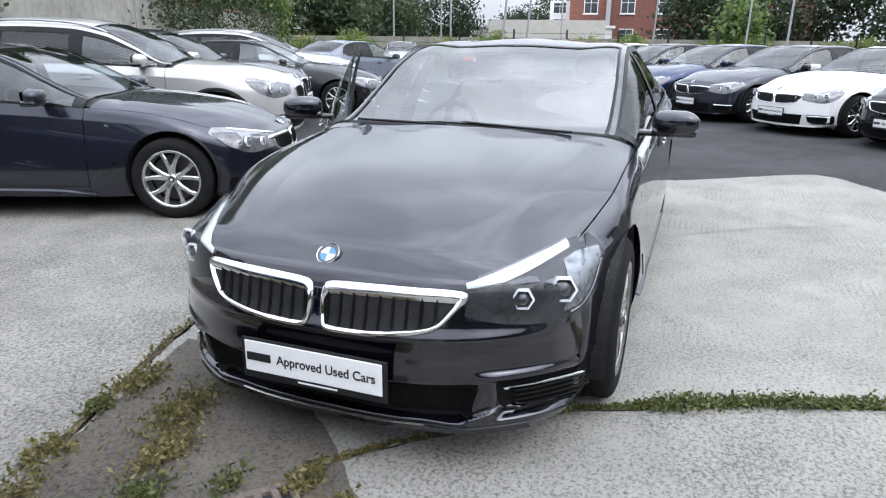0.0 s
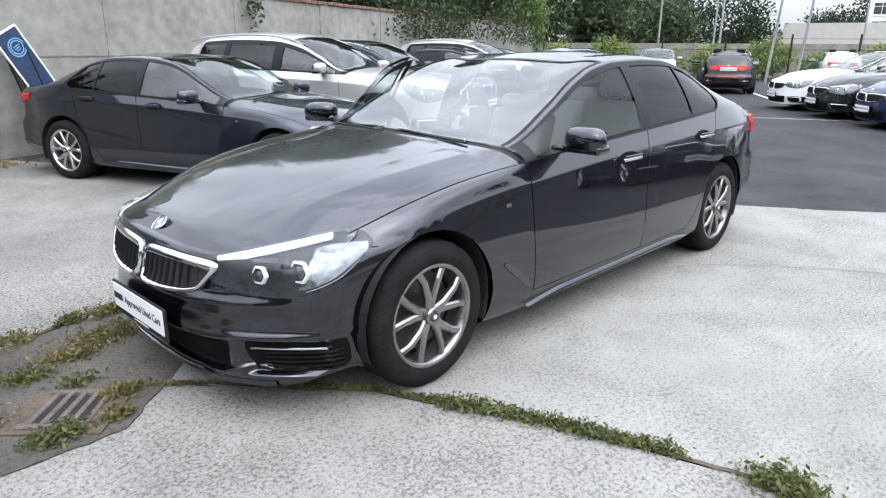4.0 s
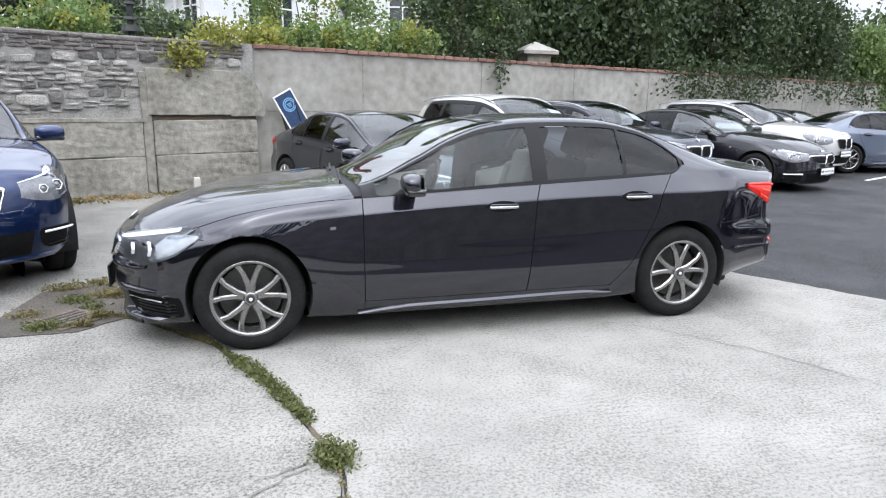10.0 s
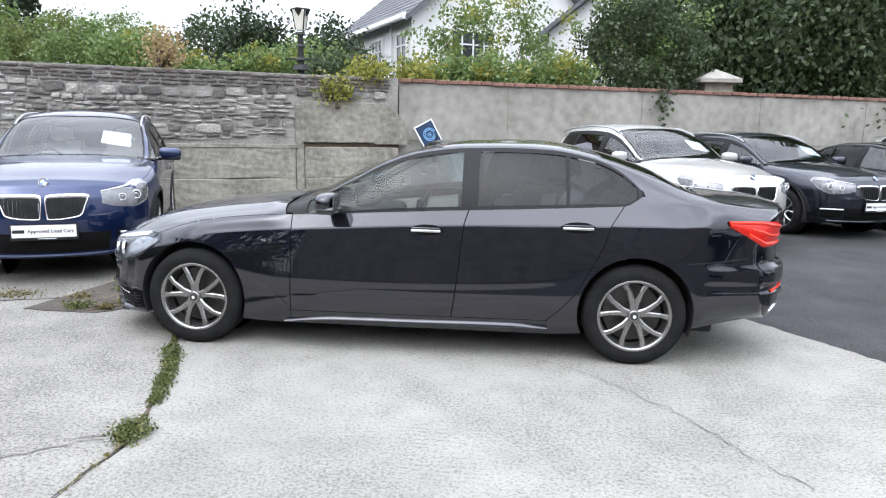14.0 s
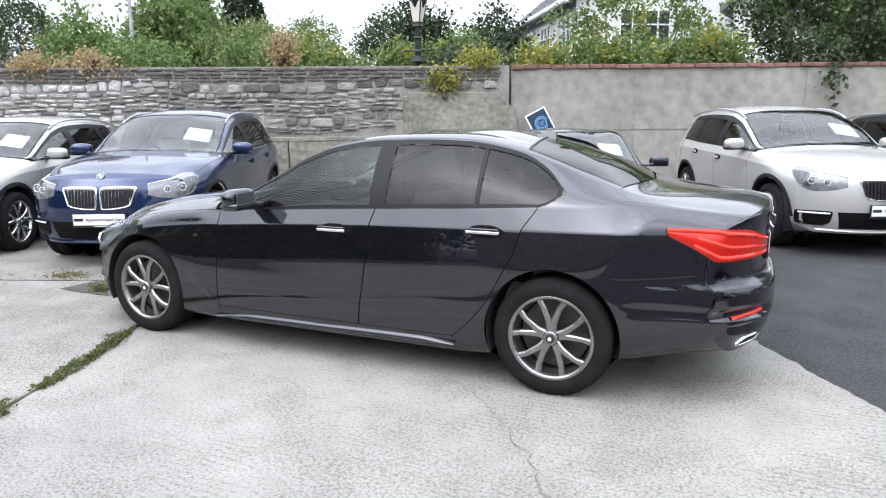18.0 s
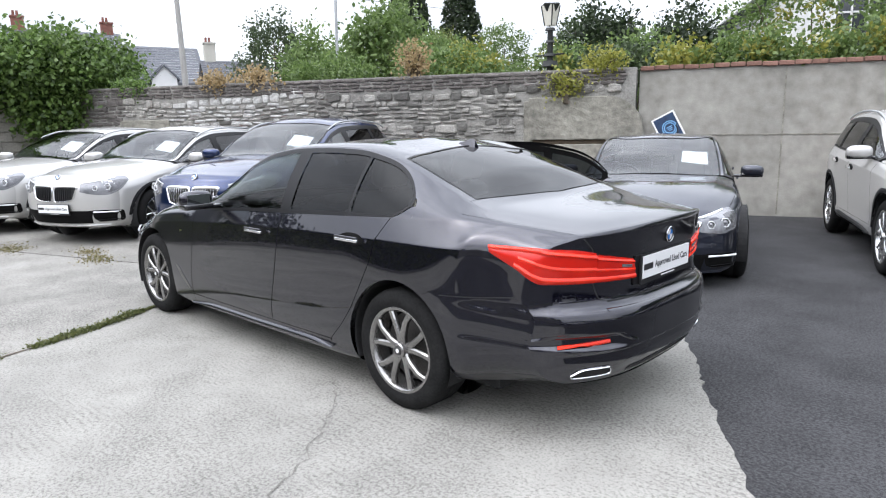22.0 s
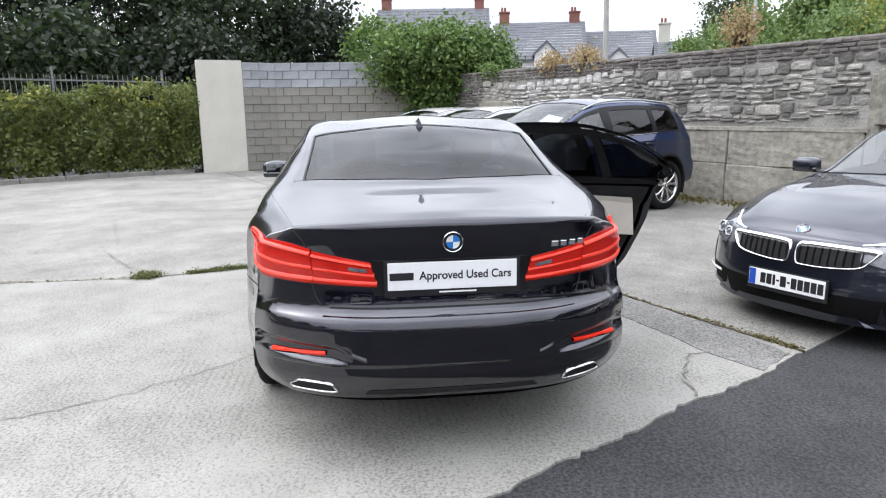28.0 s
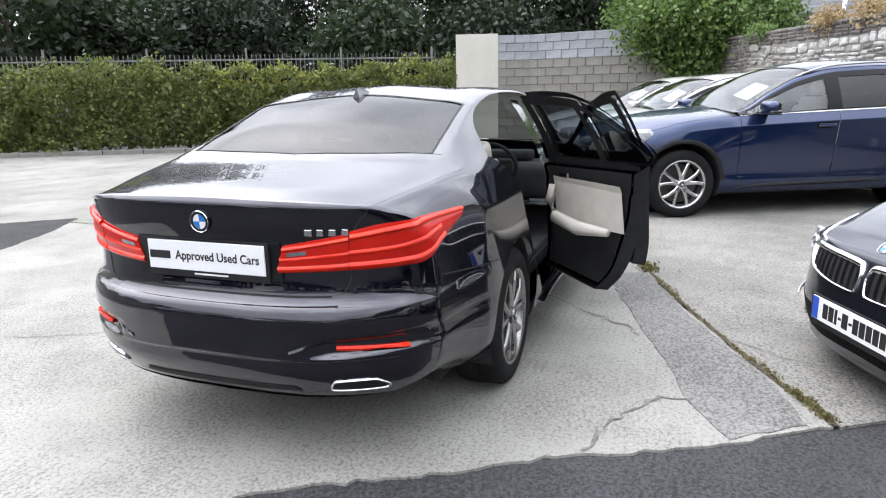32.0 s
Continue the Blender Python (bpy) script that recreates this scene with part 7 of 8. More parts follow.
for i in range(10):
    a = Vector(KERB[0]) + d * (-0.5 + 1.5 * i) + nrm * 0.85
    rnd = np.random.RandomState(270 + i)
    h = thing("hedge_bush", pose(a.x, a.y, 0, 0, 0, math.degrees(math.atan2(d.y, d.x))), "clipped evergreen hedge bush with yellow-green tips", "hedge", "hedge along the railing")
    part("stem", tube_bm([(0, 0, 0), (0.05, 0.05, 0.8), (0, 0, 1.5)], [0.06, 0.04, 0.02], 6), BARK, h)
    top = 2.05 + rnd.uniform(-0.12, 0.12)
    n = 5600
    P = np.stack([rnd.uniform(-0.95, 0.95, n), rnd.uniform(-0.62, 0.62, n), rnd.uniform(0.12, top, n)], 1)
    lump = np.sin(P[:, 0] * 3.1 + i) * 0.14 + np.sin(P[:, 2] * 4.3 + 2 * i) * 0.11 + np.sin(P[:, 0] * 9 + P[:, 2] * 7) * 0.06
    P[:, 1] = np.where(rnd.rand(n) < 0.7, np.sign(P[:, 1]) * (0.55 + lump) + rnd.normal(0, 0.06, n), P[:, 1])
    P[:, 2] += np.where(P[:, 2] > top - 0.25, np.sin(P[:, 0] * 4 + i * 2) * 0.12 + np.abs(rnd.normal(0, 0.09, n)), 0)
    leaf_mesh("foliage", P, 0.075, LEAF_HEDGE, rnd, h)
    T = P[(P[:, 2] > top - 0.5) & (rnd.rand(n) < 0.25)] + np.array([0, 0, 0.08])
    tagged(leaf_mesh("tip_foliage", T, 0.07, LEAF_YELLOW if i in (1, 3, 4) else LEAF_HEDGE, rnd, h), kind="stuff")
kerb = rough_line(KERB, 0.9, 0.0, 1)
kb = new("kerb")
tagged(kb, "pale concrete kerb in front of the hedge", "kerb", kind="structure")
for a, b in zip(kerb, kerb[1:]):
    l = math.hypot(b[0] - a[0], b[1] - a[1])
    part("kerb_stone", box_bm(l - 0.012, 0.14, 0.22, (l / 2, -0.07, 0.0), 0.02, 2), CONCRETE_OLD, kb, m=on_line(a, b, 0))
fence = thing("railing", on_line(tuple(Vector(KERB[0]) + nrm * 1.6 + d * 0.1), tuple(Vector(KERB[4]) + nrm * 1.6), 0), "weathered grey iron railing of upright bars behind the hedge", "railing")
for z in (0.5, 2.36):
    part("rail", box_bm(15.6, 0.035, 0.04, (7.8, 0, z), 0.004), RAIL, fence)
me = box_bm(0.018, 0.018, 2.3, (0, 0, 1.36), 0.002)
first = part("bar", me, RAIL, fence)
for k in range(1, 130):
    b = new("bar", first.data)
    b.parent, b.matrix_basis = fence, pose(0.12 * k, 0, 0)
for k in range(7):
    part("post", box_bm(0.05, 0.05, 2.75, (2.6 * k + 0.1, 0.02, 1.3), 0.004), RAIL, fence)
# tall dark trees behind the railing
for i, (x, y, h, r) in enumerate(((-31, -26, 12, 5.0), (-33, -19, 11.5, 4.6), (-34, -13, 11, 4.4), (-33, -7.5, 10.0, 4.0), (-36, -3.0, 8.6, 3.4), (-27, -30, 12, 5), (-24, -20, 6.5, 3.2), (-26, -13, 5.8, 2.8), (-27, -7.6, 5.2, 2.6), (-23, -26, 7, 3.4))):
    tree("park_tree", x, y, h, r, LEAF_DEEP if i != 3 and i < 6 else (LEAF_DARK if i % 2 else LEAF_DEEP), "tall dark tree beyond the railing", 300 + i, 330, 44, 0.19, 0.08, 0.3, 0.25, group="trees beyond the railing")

for i, (x, y, h, r) in enumerate(((-19, -28, 11, 4.6), (-24, -35, 13, 5.5), (-14, -31, 9, 4), (-4, -33, 10, 4.5), (7, -31, 9.5, 4.2), (18, -33, 10.5, 4.6), (29, -30, 9, 4.2))):
    tree("park_tree", x, y, h, r, LEAF_DARK, "tall dark tree behind the yard's plain wall", 320 + i, 130, 40, 0.26, 0.1, 0.3, 0.25, group="trees behind the plain wall")


# ---- the cars ----
def parked(x, y, heading=-65.0):
    return pose(x, y, 0, 0, 0, heading + 180)


SMALL_SUV = stretched(SUV, 0.955, 0.97, 0.95, rise=0.95)
COUPE = stretched(SEDAN, 0.94, 0.96, 0.955, rise=0.955)
HATCH = stretched(SUV, 0.84, 0.87, 0.82, rise=0.82)

make_car("saloon_car", pose(0, 0, 0), SALOON, PAINT_MAIN, "dark metallic grey saloon car with two doors wide open", 0.335, 2.975, main=True, swing=(28, 37), cover=LEATHER, alloy=ALLOY)
make_car("suv_car", parked(-4.53, 2.54), SUV, PAINT_BLUE, "deep blue SUV parked against the stone wall", 0.37, 2.864, "suv", "bright", ALLOY_BRIGHT, cover=LEATHER, paper=True)
make_car("coupe_car", parked(0.35, 4.45, -67), COUPE, PAINT_GREY, "mineral grey four-door coupe with a price card", 0.33, 2.81, grille="numbered", alloy=ALLOY_BRIGHT, paper=True)
make_car("suv_car", parked(3.0, 6.1, -67), SUV, PAINT_SILVER, "pale silver SUV parked by the rendered wall", 0.37, 2.81, "suv", "dark", ALLOY_BRIGHT, paper=True, bright_lights=False)
make_car("small_suv", parked(5.25, 7.3, -67), SMALL_SUV, PAINT_GREY, "dark grey compact SUV parked by the rendered wall", 0.35, 2.67, "suv", "dark", ALLOY_BRIGHT, paper=True)
make_car("saloon_car", parked(7.6, 7.1, -67), SEDAN, PAINT_BLACK, "black saloon car with bright alloy wheels", 0.335, 2.975, alloy=ALLOY_BRIGHT, rear=False)
make_car("suv_car", parked(9.9, 8.9, -67), SUV, PAINT_SILVER, "silver SUV in the row by the wall", 0.37, 2.81, "suv", "dark", ALLOY_BRIGHT, rear=False)
make_car("saloon_car", parked(12.2, 9.8, -67), SEDAN, PAINT_GREY, "grey saloon car at the end of the row", 0.335, 2.975, alloy=ALLOY_BRIGHT, rear=False)
make_car("saloon_car", parked(13.45, 8.15, -12), SEDAN, PAINT_BLUEGREY, "blue-grey saloon car parked sideways to the row", 0.335, 2.975, alloy=ALLOY, rear=True)
make_car("small_suv", parked(-6.78, 1.66), SMALL_SUV, PAINT_SILVER, "silver compact SUV beside the blue one", 0.35, 2.67, "suv", "dark", ALLOY_BRIGHT, paper=True)
make_car("small_suv", parked(-8.95, 1.0), SMALL_SUV, PAINT_SILVER, "silver compact SUV at the end of the stone wall", 0.35, 2.67, "suv", "bright", ALLOY_BRIGHT, paper=True)
for k, (p, lab) in enumerate(((PAINT_BLACK, "black saloon car at the near end of the facing row"), (PAINT_WHITE, "white saloon car in the facing row"), (PAINT_GREY, "dark grey saloon car in the facing row"), (PAINT_BLUE, "royal blue saloon car in the facing row"), (PAINT_BLACK, "black saloon car in the facing row"), (PAINT_WHITE, "white saloon car at the far end of the facing row"))):
    make_car("saloon_car", parked(8.39 + 1.6 * k, -5.47 + 1.4 * k, 129.7), SEDAN, p, lab, 0.335, 2.975, alloy=ALLOY_BRIGHT, rear=False, group="cars in the facing row")
make_car("saloon_car", parked(26.5, 12.6, 205), SEDAN, PAINT_SILVER, "silver saloon car by the far fence", 0.335, 2.975, alloy=ALLOY_BRIGHT, rear=False)
make_car("hatchback_car", parked(21.2, 7.2, 25), HATCH, PAINT_RED, "blackish red hatchback car with its back turned", 0.30, 2.4, "suv", "dark", ALLOY_BRIGHT)
make_car("estate_car", parked(31.0, 6.2, 20), HATCH, PAINT_SILVER, "silver hatchback car by the far fence", 0.30, 2.4, "suv", "dark", ALLOY_BRIGHT)


# ---- sign board, lamps, poles ----
sign = thing("sign_board", Matrix.Translation((-0.13, 7.46, 0.02)) @ pose(0, 0, 0, 0, 0, 22) @ pose(0, 0, 0, -6, -28, 0), "dark blue banner board in a white frame tilted against the wall", "sign")
SIGN_BLUE = mat("sign_blue", (0.006, 0.014, 0.035), (0.012, 0.045, 0.12), 2.5, 20, rough=0.3)
SIGN_RING = mat("sign_ring", (0.10, 0.26, 0.5), (0.2, 0.4, 0.62), 6, 30, rough=0.4)
part("sign_panel", box_bm(0.35, 0.02, 1.80, (0, 0, 0.90), 0.004), SIGN_BLUE, sign)
for sx, sz, x, z in ((0.026, 1.84, -0.18, 0.90), (0.026, 1.84, 0.18, 0.90), (0.386, 0.026, 0, 1.81), (0.386, 0.026, 0, 0.0)):
    part("sign_frame", box_bm(sx, 0.035, sz, (x, 0, z), 0.006), UPVC, sign, "white frame bar")
for ra in (0.12, 0.09):
    V, F = lathe([(ra - 0.016, -0.013), (ra - 0.014, -0.015), (ra, -0.015), (ra + 0.002, -0.012)], 32)
    raw("sign_ring", V, F, SIGN_RING, sign, "blue ring drawn on the sign", m=pose(0.02, 0, 1.58))
for k in range(3):
    part("sign_bar", box_bm(0.10 - 0.02 * k, 0.004, 0.014, (0.02, -0.011, 1.60 - 0.028 * k)), SIGN_RING, sign)
stand = thing("folded_stand", Matrix.Translation((-0.52, 7.34, 0.0)) @ pose(0, 0, 0, 0, 0, 22) @ pose(0, 0, 0, -6, -14, 0), "dark folded stand leaning beside the sign board", "stand")
part("stand_panel", box_bm(0.30, 0.05, 1.50, (0, 0, 0.75), 0.02), CABIN, stand)
part("stand_bar", box_bm(0.02, 0.06, 1.50, (0.15, -0.01, 0.75), 0.004), TRIM, stand)

lamp = thing("street_lamp", pose(-3.36, 7.55, 0), "black cast-iron lantern on a post behind the wall", "lamp")
part("post", tube_bm([(0, 0, -0.1), (0, 0, 2.3), (0, 0, 2.55), (0, 0, 3.25)], [0.09, 0.07, 0.06, 0.05], 12), IRON, lamp)
for z, rr, h in ((2.62, 0.16, 0.10), (2.78, 0.11, 0.05), (3.02, 0.09, 0.04), (3.24, 0.10, 0.05)):
    V, F = lathe([(0, h / 2), (rr, h / 2), (rr * 0.8, -h / 2), (0, -h / 2)], 16)
    raw("collar", V, F, IRON, lamp, m=pose(0, 0, z, -90, 0, 0))
part("ladder_bar", box_bm(0.62, 0.03, 0.03, (0, 0, 2.78), 0.01), IRON, lamp)
LANTERN = glass_mat("lantern_glass", (0.95, 0.93, 0.85), 0.85)
OPAL = mat("opal_glass", (0.62, 0.60, 0.52), (0.7, 0.68, 0.6), 4, 30, rough=0.3)
for k in range(4):
    a0, a1 = radians(45 + 90 * k), radians(135 + 90 * k)
    lo, hi = 0.105, 0.175
    V = [(lo * math.cos(a0), lo * math.sin(a0), 3.30), (lo * math.cos(a1), lo * math.sin(a1), 3.30), (hi * math.cos(a1), hi * math.sin(a1), 3.66), (hi * math.cos(a0), hi * math.sin(a0), 3.66)]
    raw("pane", V, [(0, 1, 2, 3)], OPAL, lamp)
    part("lantern_bar", tube_bm([V[0], V[3]], 0.012, 6), IRON, lamp)
V, F = lathe([(0.0, 0.26), (0.03, 0.24), (0.05, 0.16), (0.12, 0.12), (0.205, 0.0), (0.19, -0.02), (0.0, -0.02)], 4)
raw("lantern_roof", V, F, IRON, lamp, m=pose(0, 0, 3.67, -90, 0, 0))
V, F = lathe([(0.0, 0.06), (0.025, 0.03), (0.0, 0.0)], 10)
raw("finial", V, F, IRON, lamp, m=pose(0, 0, 3.93, -90, 0, 0))


def pole(name, x, y, h, r, material, label, lean=(0, 0), arms=(), category="pole", group=""):
    p = thing(name, pose(x, y, -0.1), label, category, group)
    part("shaft", tube_bm([(0, 0, 0), (lean[0] / 2, lean[1] / 2, h / 2), (lean[0], lean[1], h)], [r, r * 0.8, r * 0.55], 10), material, p)
    for z, l in arms:
        part("arm", box_bm(l, 0.07, 0.07, (lean[0] * z / h, lean[1] * z / h, z), 0.01), material, p)
    return p


pole("utility_pole", -25.6, 11.4, 9.5, 0.16, TIMBER_POLE, "grey wooden utility pole behind the stone wall", (-0.3, -0.1), ((8.6, 0.9),))
pole("street_pole", -17.0, 13.2, 8.5, 0.075, STEEL, "thin galvanised street lamp pole", (0.1, 0.0))
for i, (x, y, h, lx) in enumerate(((27.5, 8.0, 7.5, 0.9), (28.5, 7.1, 7.5, 0.9), (38, 15, 8, 0.1), (34, 16.5, 8.5, 0.1), (40, 2.0, 8, 0.3), (36, -3.0, 7.5, 0.2), (31, -4.5, 7.0, 0.1), (33, 12.5, 6.5, 0.0), (42, 8.0, 8.0, 0.0))):
    pole("light_mast", x, y, h, 0.06, STEEL, "thin grey mast by the far fence", (0, lx * -0.6), (), group="masts by the fence")
CABLE = mat("cable", (0.02, 0.02, 0.02), None, rough=0.7)
c = thing("overhead_cable", pose(0, 0, 0), "thin black overhead cable from the pole", "cable")
part("strand", tube_bm([(-25.8, 11.4, 8.6), (-24, 20, 8.0), (-24, 30, 8.4)], 0.012, 5), CABLE, c)


# ---- houses and far buildings ----
def sash(parent, m, w, h, bars=1):
    """A window with a white frame, glazing bars, a dark pane and a sill."""
    wn_ = new("window")
    wn_.parent, wn_.matrix_basis = parent, m
    part("pane", box_bm(w, 0.03, h, (0, 0.0, 0)), WINDOW_DARK, wn_)
    bm = bmesh.new()
    for x in (-w / 2, w / 2):
        box_bm(0.09, 0.08, h + 0.09, (x, -0.02, 0), bm=bm)
    for z in (-h / 2, h / 2):
        box_bm(w, 0.08, 0.09, (0, -0.02, z), bm=bm)
    for k in range(bars):
        box_bm(0.05, 0.07, h, (-w / 2 + w * (k + 1) / (bars + 1), -0.02, 0), bm=bm)
    box_bm(w, 0.07, 0.05, (0, -0.02, h * 0.18), bm=bm)
    part("window_frame", bm, UPVC, wn_)
    part("window_sill", box_bm(w + 0.25, 0.16, 0.08, (0, -0.06, -h / 2 - 0.08)), UPVC, wn_)
    return wn_


def gable_roof(parent, lx, ly, z, rise, material, over=0.35, at=(0, 0), turn=0, name="roof"):
    """A pitched roof with thickness over a block, ridge along x."""
    t = 0.16
    V = []
    for s, (x, y) in ((1, 0), (1, 1), (-1, 1), (-1, 0)) and [(0, (0, 0))]:
        pass
    X, Y = lx / 2 + over, ly / 2 + over
    drop = rise * over / (ly / 2)
    V = [(-X, -Y, z - drop), (X, -Y, z - drop), (X, 0, z + rise), (-X, 0, z + rise), (-X, Y, z - drop), (X, Y, z - drop)]
    V += [(x, y, w - t) for x, y, w in V]
    F = [(0, 1, 2, 3), (3, 2, 5, 4), (6, 9, 8, 7), (9, 10, 11, 8), (0, 6, 7, 1), (4, 5, 11, 10), (0, 3, 9, 6), (3, 4, 10, 9), (1, 7, 8, 2), (2, 8, 11, 5)]
    ob = raw(name, V, F, material, parent, m=pose(at[0], at[1], 0, 0, 0, turn))
    # courses of slates, as thin proud strips
    n = 14
    W, G = [], []
    for sgn in (-1, 1):
        for k in range(n):
            a, b = k / n, (k + 0.9) / n
            for u in (a, b):
                yy = sgn * Y * (1 - u)
                zz = z - drop + (rise + drop) * u + (0.035 if u == a else 0.006)
                W += [(-X + 0.02, yy, zz), (X - 0.02, yy, zz)]
            i = len(W) - 4
            G.append((i, i + 1, i + 3, i + 2) if sgn < 0 else (i, i + 2, i + 3, i + 1))
            W += [(-X + 0.02, W[i][1], W[i][2] - 0.03), (X - 0.02, W[i + 1][1], W[i + 1][2] - 0.03)]
            G.append((i, i + 1, i + 5, i + 4))
    tagged(raw("slating", W, G, material, parent, m=pose(at[0], at[1], 0, 0, 0, turn)), kind="stuff")
    return ob


def block(parent, name, sx, sy, z1, material, at=(0, 0), gable=0.0, turn=0):
    """A storeyed block; with gable, its two ends rise to a ridge along x."""
    side = [(-sy / 2, -0.1), (sy / 2, -0.1), (sy / 2, z1)] + ([(0, z1 + gable)] if gable else []) + [(-sy / 2, z1)]
    n = len(side)
    V = [(x, y, z) for x in (-sx / 2, sx / 2) for y, z in side]
    F = [tuple(range(n))[::-1], tuple(range(n, 2 * n))] + [(k, (k + 1) % n, n + (k + 1) % n, n + k) for k in range(n)]
    return raw(name, V, F, material, parent, m=pose(at[0], at[1], 0, 0, 0, turn))


def chimney(parent, x, y, z0, z1, material, pots=2, w=0.6):
    ch = new("chimney")
    ch.parent = parent
    bm = box_bm(w, w * 0.8, z1 - z0, (x, y, (z0 + z1) / 2), 0.02)
    box_bm(w * 1.15, w * 0.95, 0.14, (x, y, z1 - 0.07), 0.02, bm=bm)
    part("chimney_shaft", bm, material, ch)
    for k in range(pots):
        part("pot", tube_bm([(x - w * 0.25 + 0.3 * k * w, y, z1), (x - w * 0.25 + 0.3 * k * w, y, z1 + 0.4)], [0.11, 0.09], 10), BRICK_RED, ch)


house = thing("house", pose(-2.05, 25.05, 0, 0, 0, -59), "white rendered two-storey house with a dark slate roof", "house")
block(house, "wall", 10.0, 8.0, 5.6, WHITEWALL, gable=3.2)
gable_roof(house, 10.0, 8.0, 5.6, 3.2, SLATE)
block(house, "front_wing", 5.0, 4.6, 5.2, WHITEWALL, (6.04, 4.13), 1.8, 139)
gable_roof(house, 5.0, 4.6, 5.2, 1.8, SLATE, 0.35, (6.04, 4.13), 139, "wing_roof")
part("gutter", tube_bm([(-5.3, -4.42, 5.28), (5.3, -4.42, 5.28)], 0.07, 8), UPVC, house)
part("fascia", box_bm(10.6, 0.04, 0.24, (0, -4.36, 5.33)), UPVC, house)
part("downpipe", tube_bm([(3.2, -4.1, 5.2), (3.2, -4.1, 0)], 0.05, 8), UPVC, house)
for x, z, w in ((-3.2, 4.2, 1.1), (-0.6, 4.2, 0.9), (1.6, 4.2, 1.3), (4.2, 4.2, 1.0), (1.6, 1.5, 1.3), (4.2, 1.5, 1.0)):
    sash(house, pose(x, -4.03, z), w, 1.4, 2 if w > 1.2 else 1)
sash(house, pose(5.03, -1.6, 4.3, 0, 0, 90), 1.8, 1.5, 3)
sash(house, pose(7.75, 2.07, 4.5, 0, 0, 49), 1.0, 1.3)
chimney(house, -1.0, 0.3, 8.2, 10.2, BRICK_RED)

for i, (x, y, w, d2, turn, z1, rise, rm) in enumerate(((-61.5, 7.6, 10, 10, 80, 7.0, 4.3, SLATE_PALE), (-57.5, 17.0, 7.5, 6.5, 76, 6.4, 3.2, SLATE_PALE), (-57.0, 23.6, 7.5, 6.0, 74, 5.8, 3.0, SLATE_PALE), (-49.5, 27.6, 5, 5.0, 70, 5.2, 2.0, SLATE))):
    hs = thing("house", pose(x, y, 0, 0, 0, turn), "far house with a pale slate roof and brick chimneys", "house", group="far houses")
    block(hs, "wall", w, d2, z1, WHITEWALL, gable=rise)
    gable_roof(hs, w, d2, z1, rise, rm)
    block(hs, "dormer", 2.4, 2.0, z1 + 0.2, WHITEWALL, (0.5, -d2 / 2 + 0.4), 1.0, 90)
    gable_roof(hs, 2.4, 2.0, z1 + 0.2, 1.0, rm, 0.2, (0.5, -d2 / 2 + 0.4), 90, "dormer_roof")
    chimney(hs, -w / 2 + 0.5, 0.2, z1 + rise - 1.2, z1 + rise + (1.0 if i < 3 else 1.5), BRICK_RED if i < 3 else CREAM, 2, 0.9)
    if i < 2:
        chimney(hs, w / 2 - 0.6, 0.2, z1 + rise - 1.2, z1 + rise + 0.9, BRICK_RED, 2, 0.9)
    for q in (-1, 1):
        sash(hs, pose(q * w * 0.28, -d2 / 2 - 0.02, z1 - 1.2), 1.2, 1.4)

red = thing("brick_building", pose(86, 2.0, 0, 0, 0, -84), "three-storey red brick building with white windows", "building")
block(red, "wall", 26, 14, 7.6, BRICK_RED)
part("parapet", box_bm(26.4, 14.4, 0.35, (0, 0, 7.75), 0.03), CREAM, red)
for k in range(6):
    for z in (2.2, 5.6):
        sash(red, pose(-10.6 + 4.1 * k, -7.03, z), 1.5, 1.7)
part("fire_stair", box_bm(0.5, 1.2, 6.5, (-8.6, -7.6, 3.2), 0.05), STEEL, red)
glassy = thing("office_building", pose(84, 13.0, 0, 0, 0, -84), "pale office block with dark glazed bays", "building")
block(glassy, "wall", 8.5, 10, 6.2, WHITEWALL)
for k in range(4):
    for z in (1.6, 3.6, 5.4):
        sash(glassy, pose(-3.1 + 2.1 * k, -5.03, z), 1.5, 1.2)
white = thing("low_building", pose(70, 26, 0, 0, 0, -72), "long low white building with a flat roof", "building")
block(white, "wall", 34, 10, 3.0, WHITEWALL)
part("roof", box_bm(34.5, 10.5, 0.25, (0, 0, 3.1), 0.02), UPVC, white)
block(white, "end_block", 12, 11, 3.7, CREAM, (10, -1.0))
for k in range(8):
    sash(white, pose(-15.5 + 2.4 * k, -5.03, 2.2), 1.8, 0.9)

# far fence with plants along it
FA, FB = (25.3, 18.2), (44.0, -14.0)
mesh_fence = thing("wire_fence", on_line(FA, FB, 0), "dark wire fence on posts along the far side", "fence")
fl = math.hypot(FB[0] - FA[0], FB[1] - FA[1])
for k in range(14):
    part("post", box_bm(0.08, 0.08, 2.2, (fl * k / 13, 0, 1.0), 0.01), IRON, mesh_fence)
for z in (0.4, 0.9, 1.4, 1.9):
    part("wire", box_bm(fl, 0.012, 0.02, (fl / 2, 0, z)), IRON, mesh_fence)
low = wall_box("wall_far", (27.5, 22.0), (48, -14), -0.2, 1.7, 0.3, PLASTER_OLD, "low grey wall behind the far fence")
for k in range(15):
    m = on_line(FA, FB, 0.8 + fl * k / 15, 0.9)
    shrub("fence_shrub", m.translation.x, m.translation.y, (1.5, 1.0, 0.75), 1.45 + 0.35 * math.sin(k * 2.1), LEAF_SHRUB, "yellow-green shrub along the far fence", 330 + k, 60, 40, 0.09, second=LEAF_YELLOW, group="shrubs along the fence")
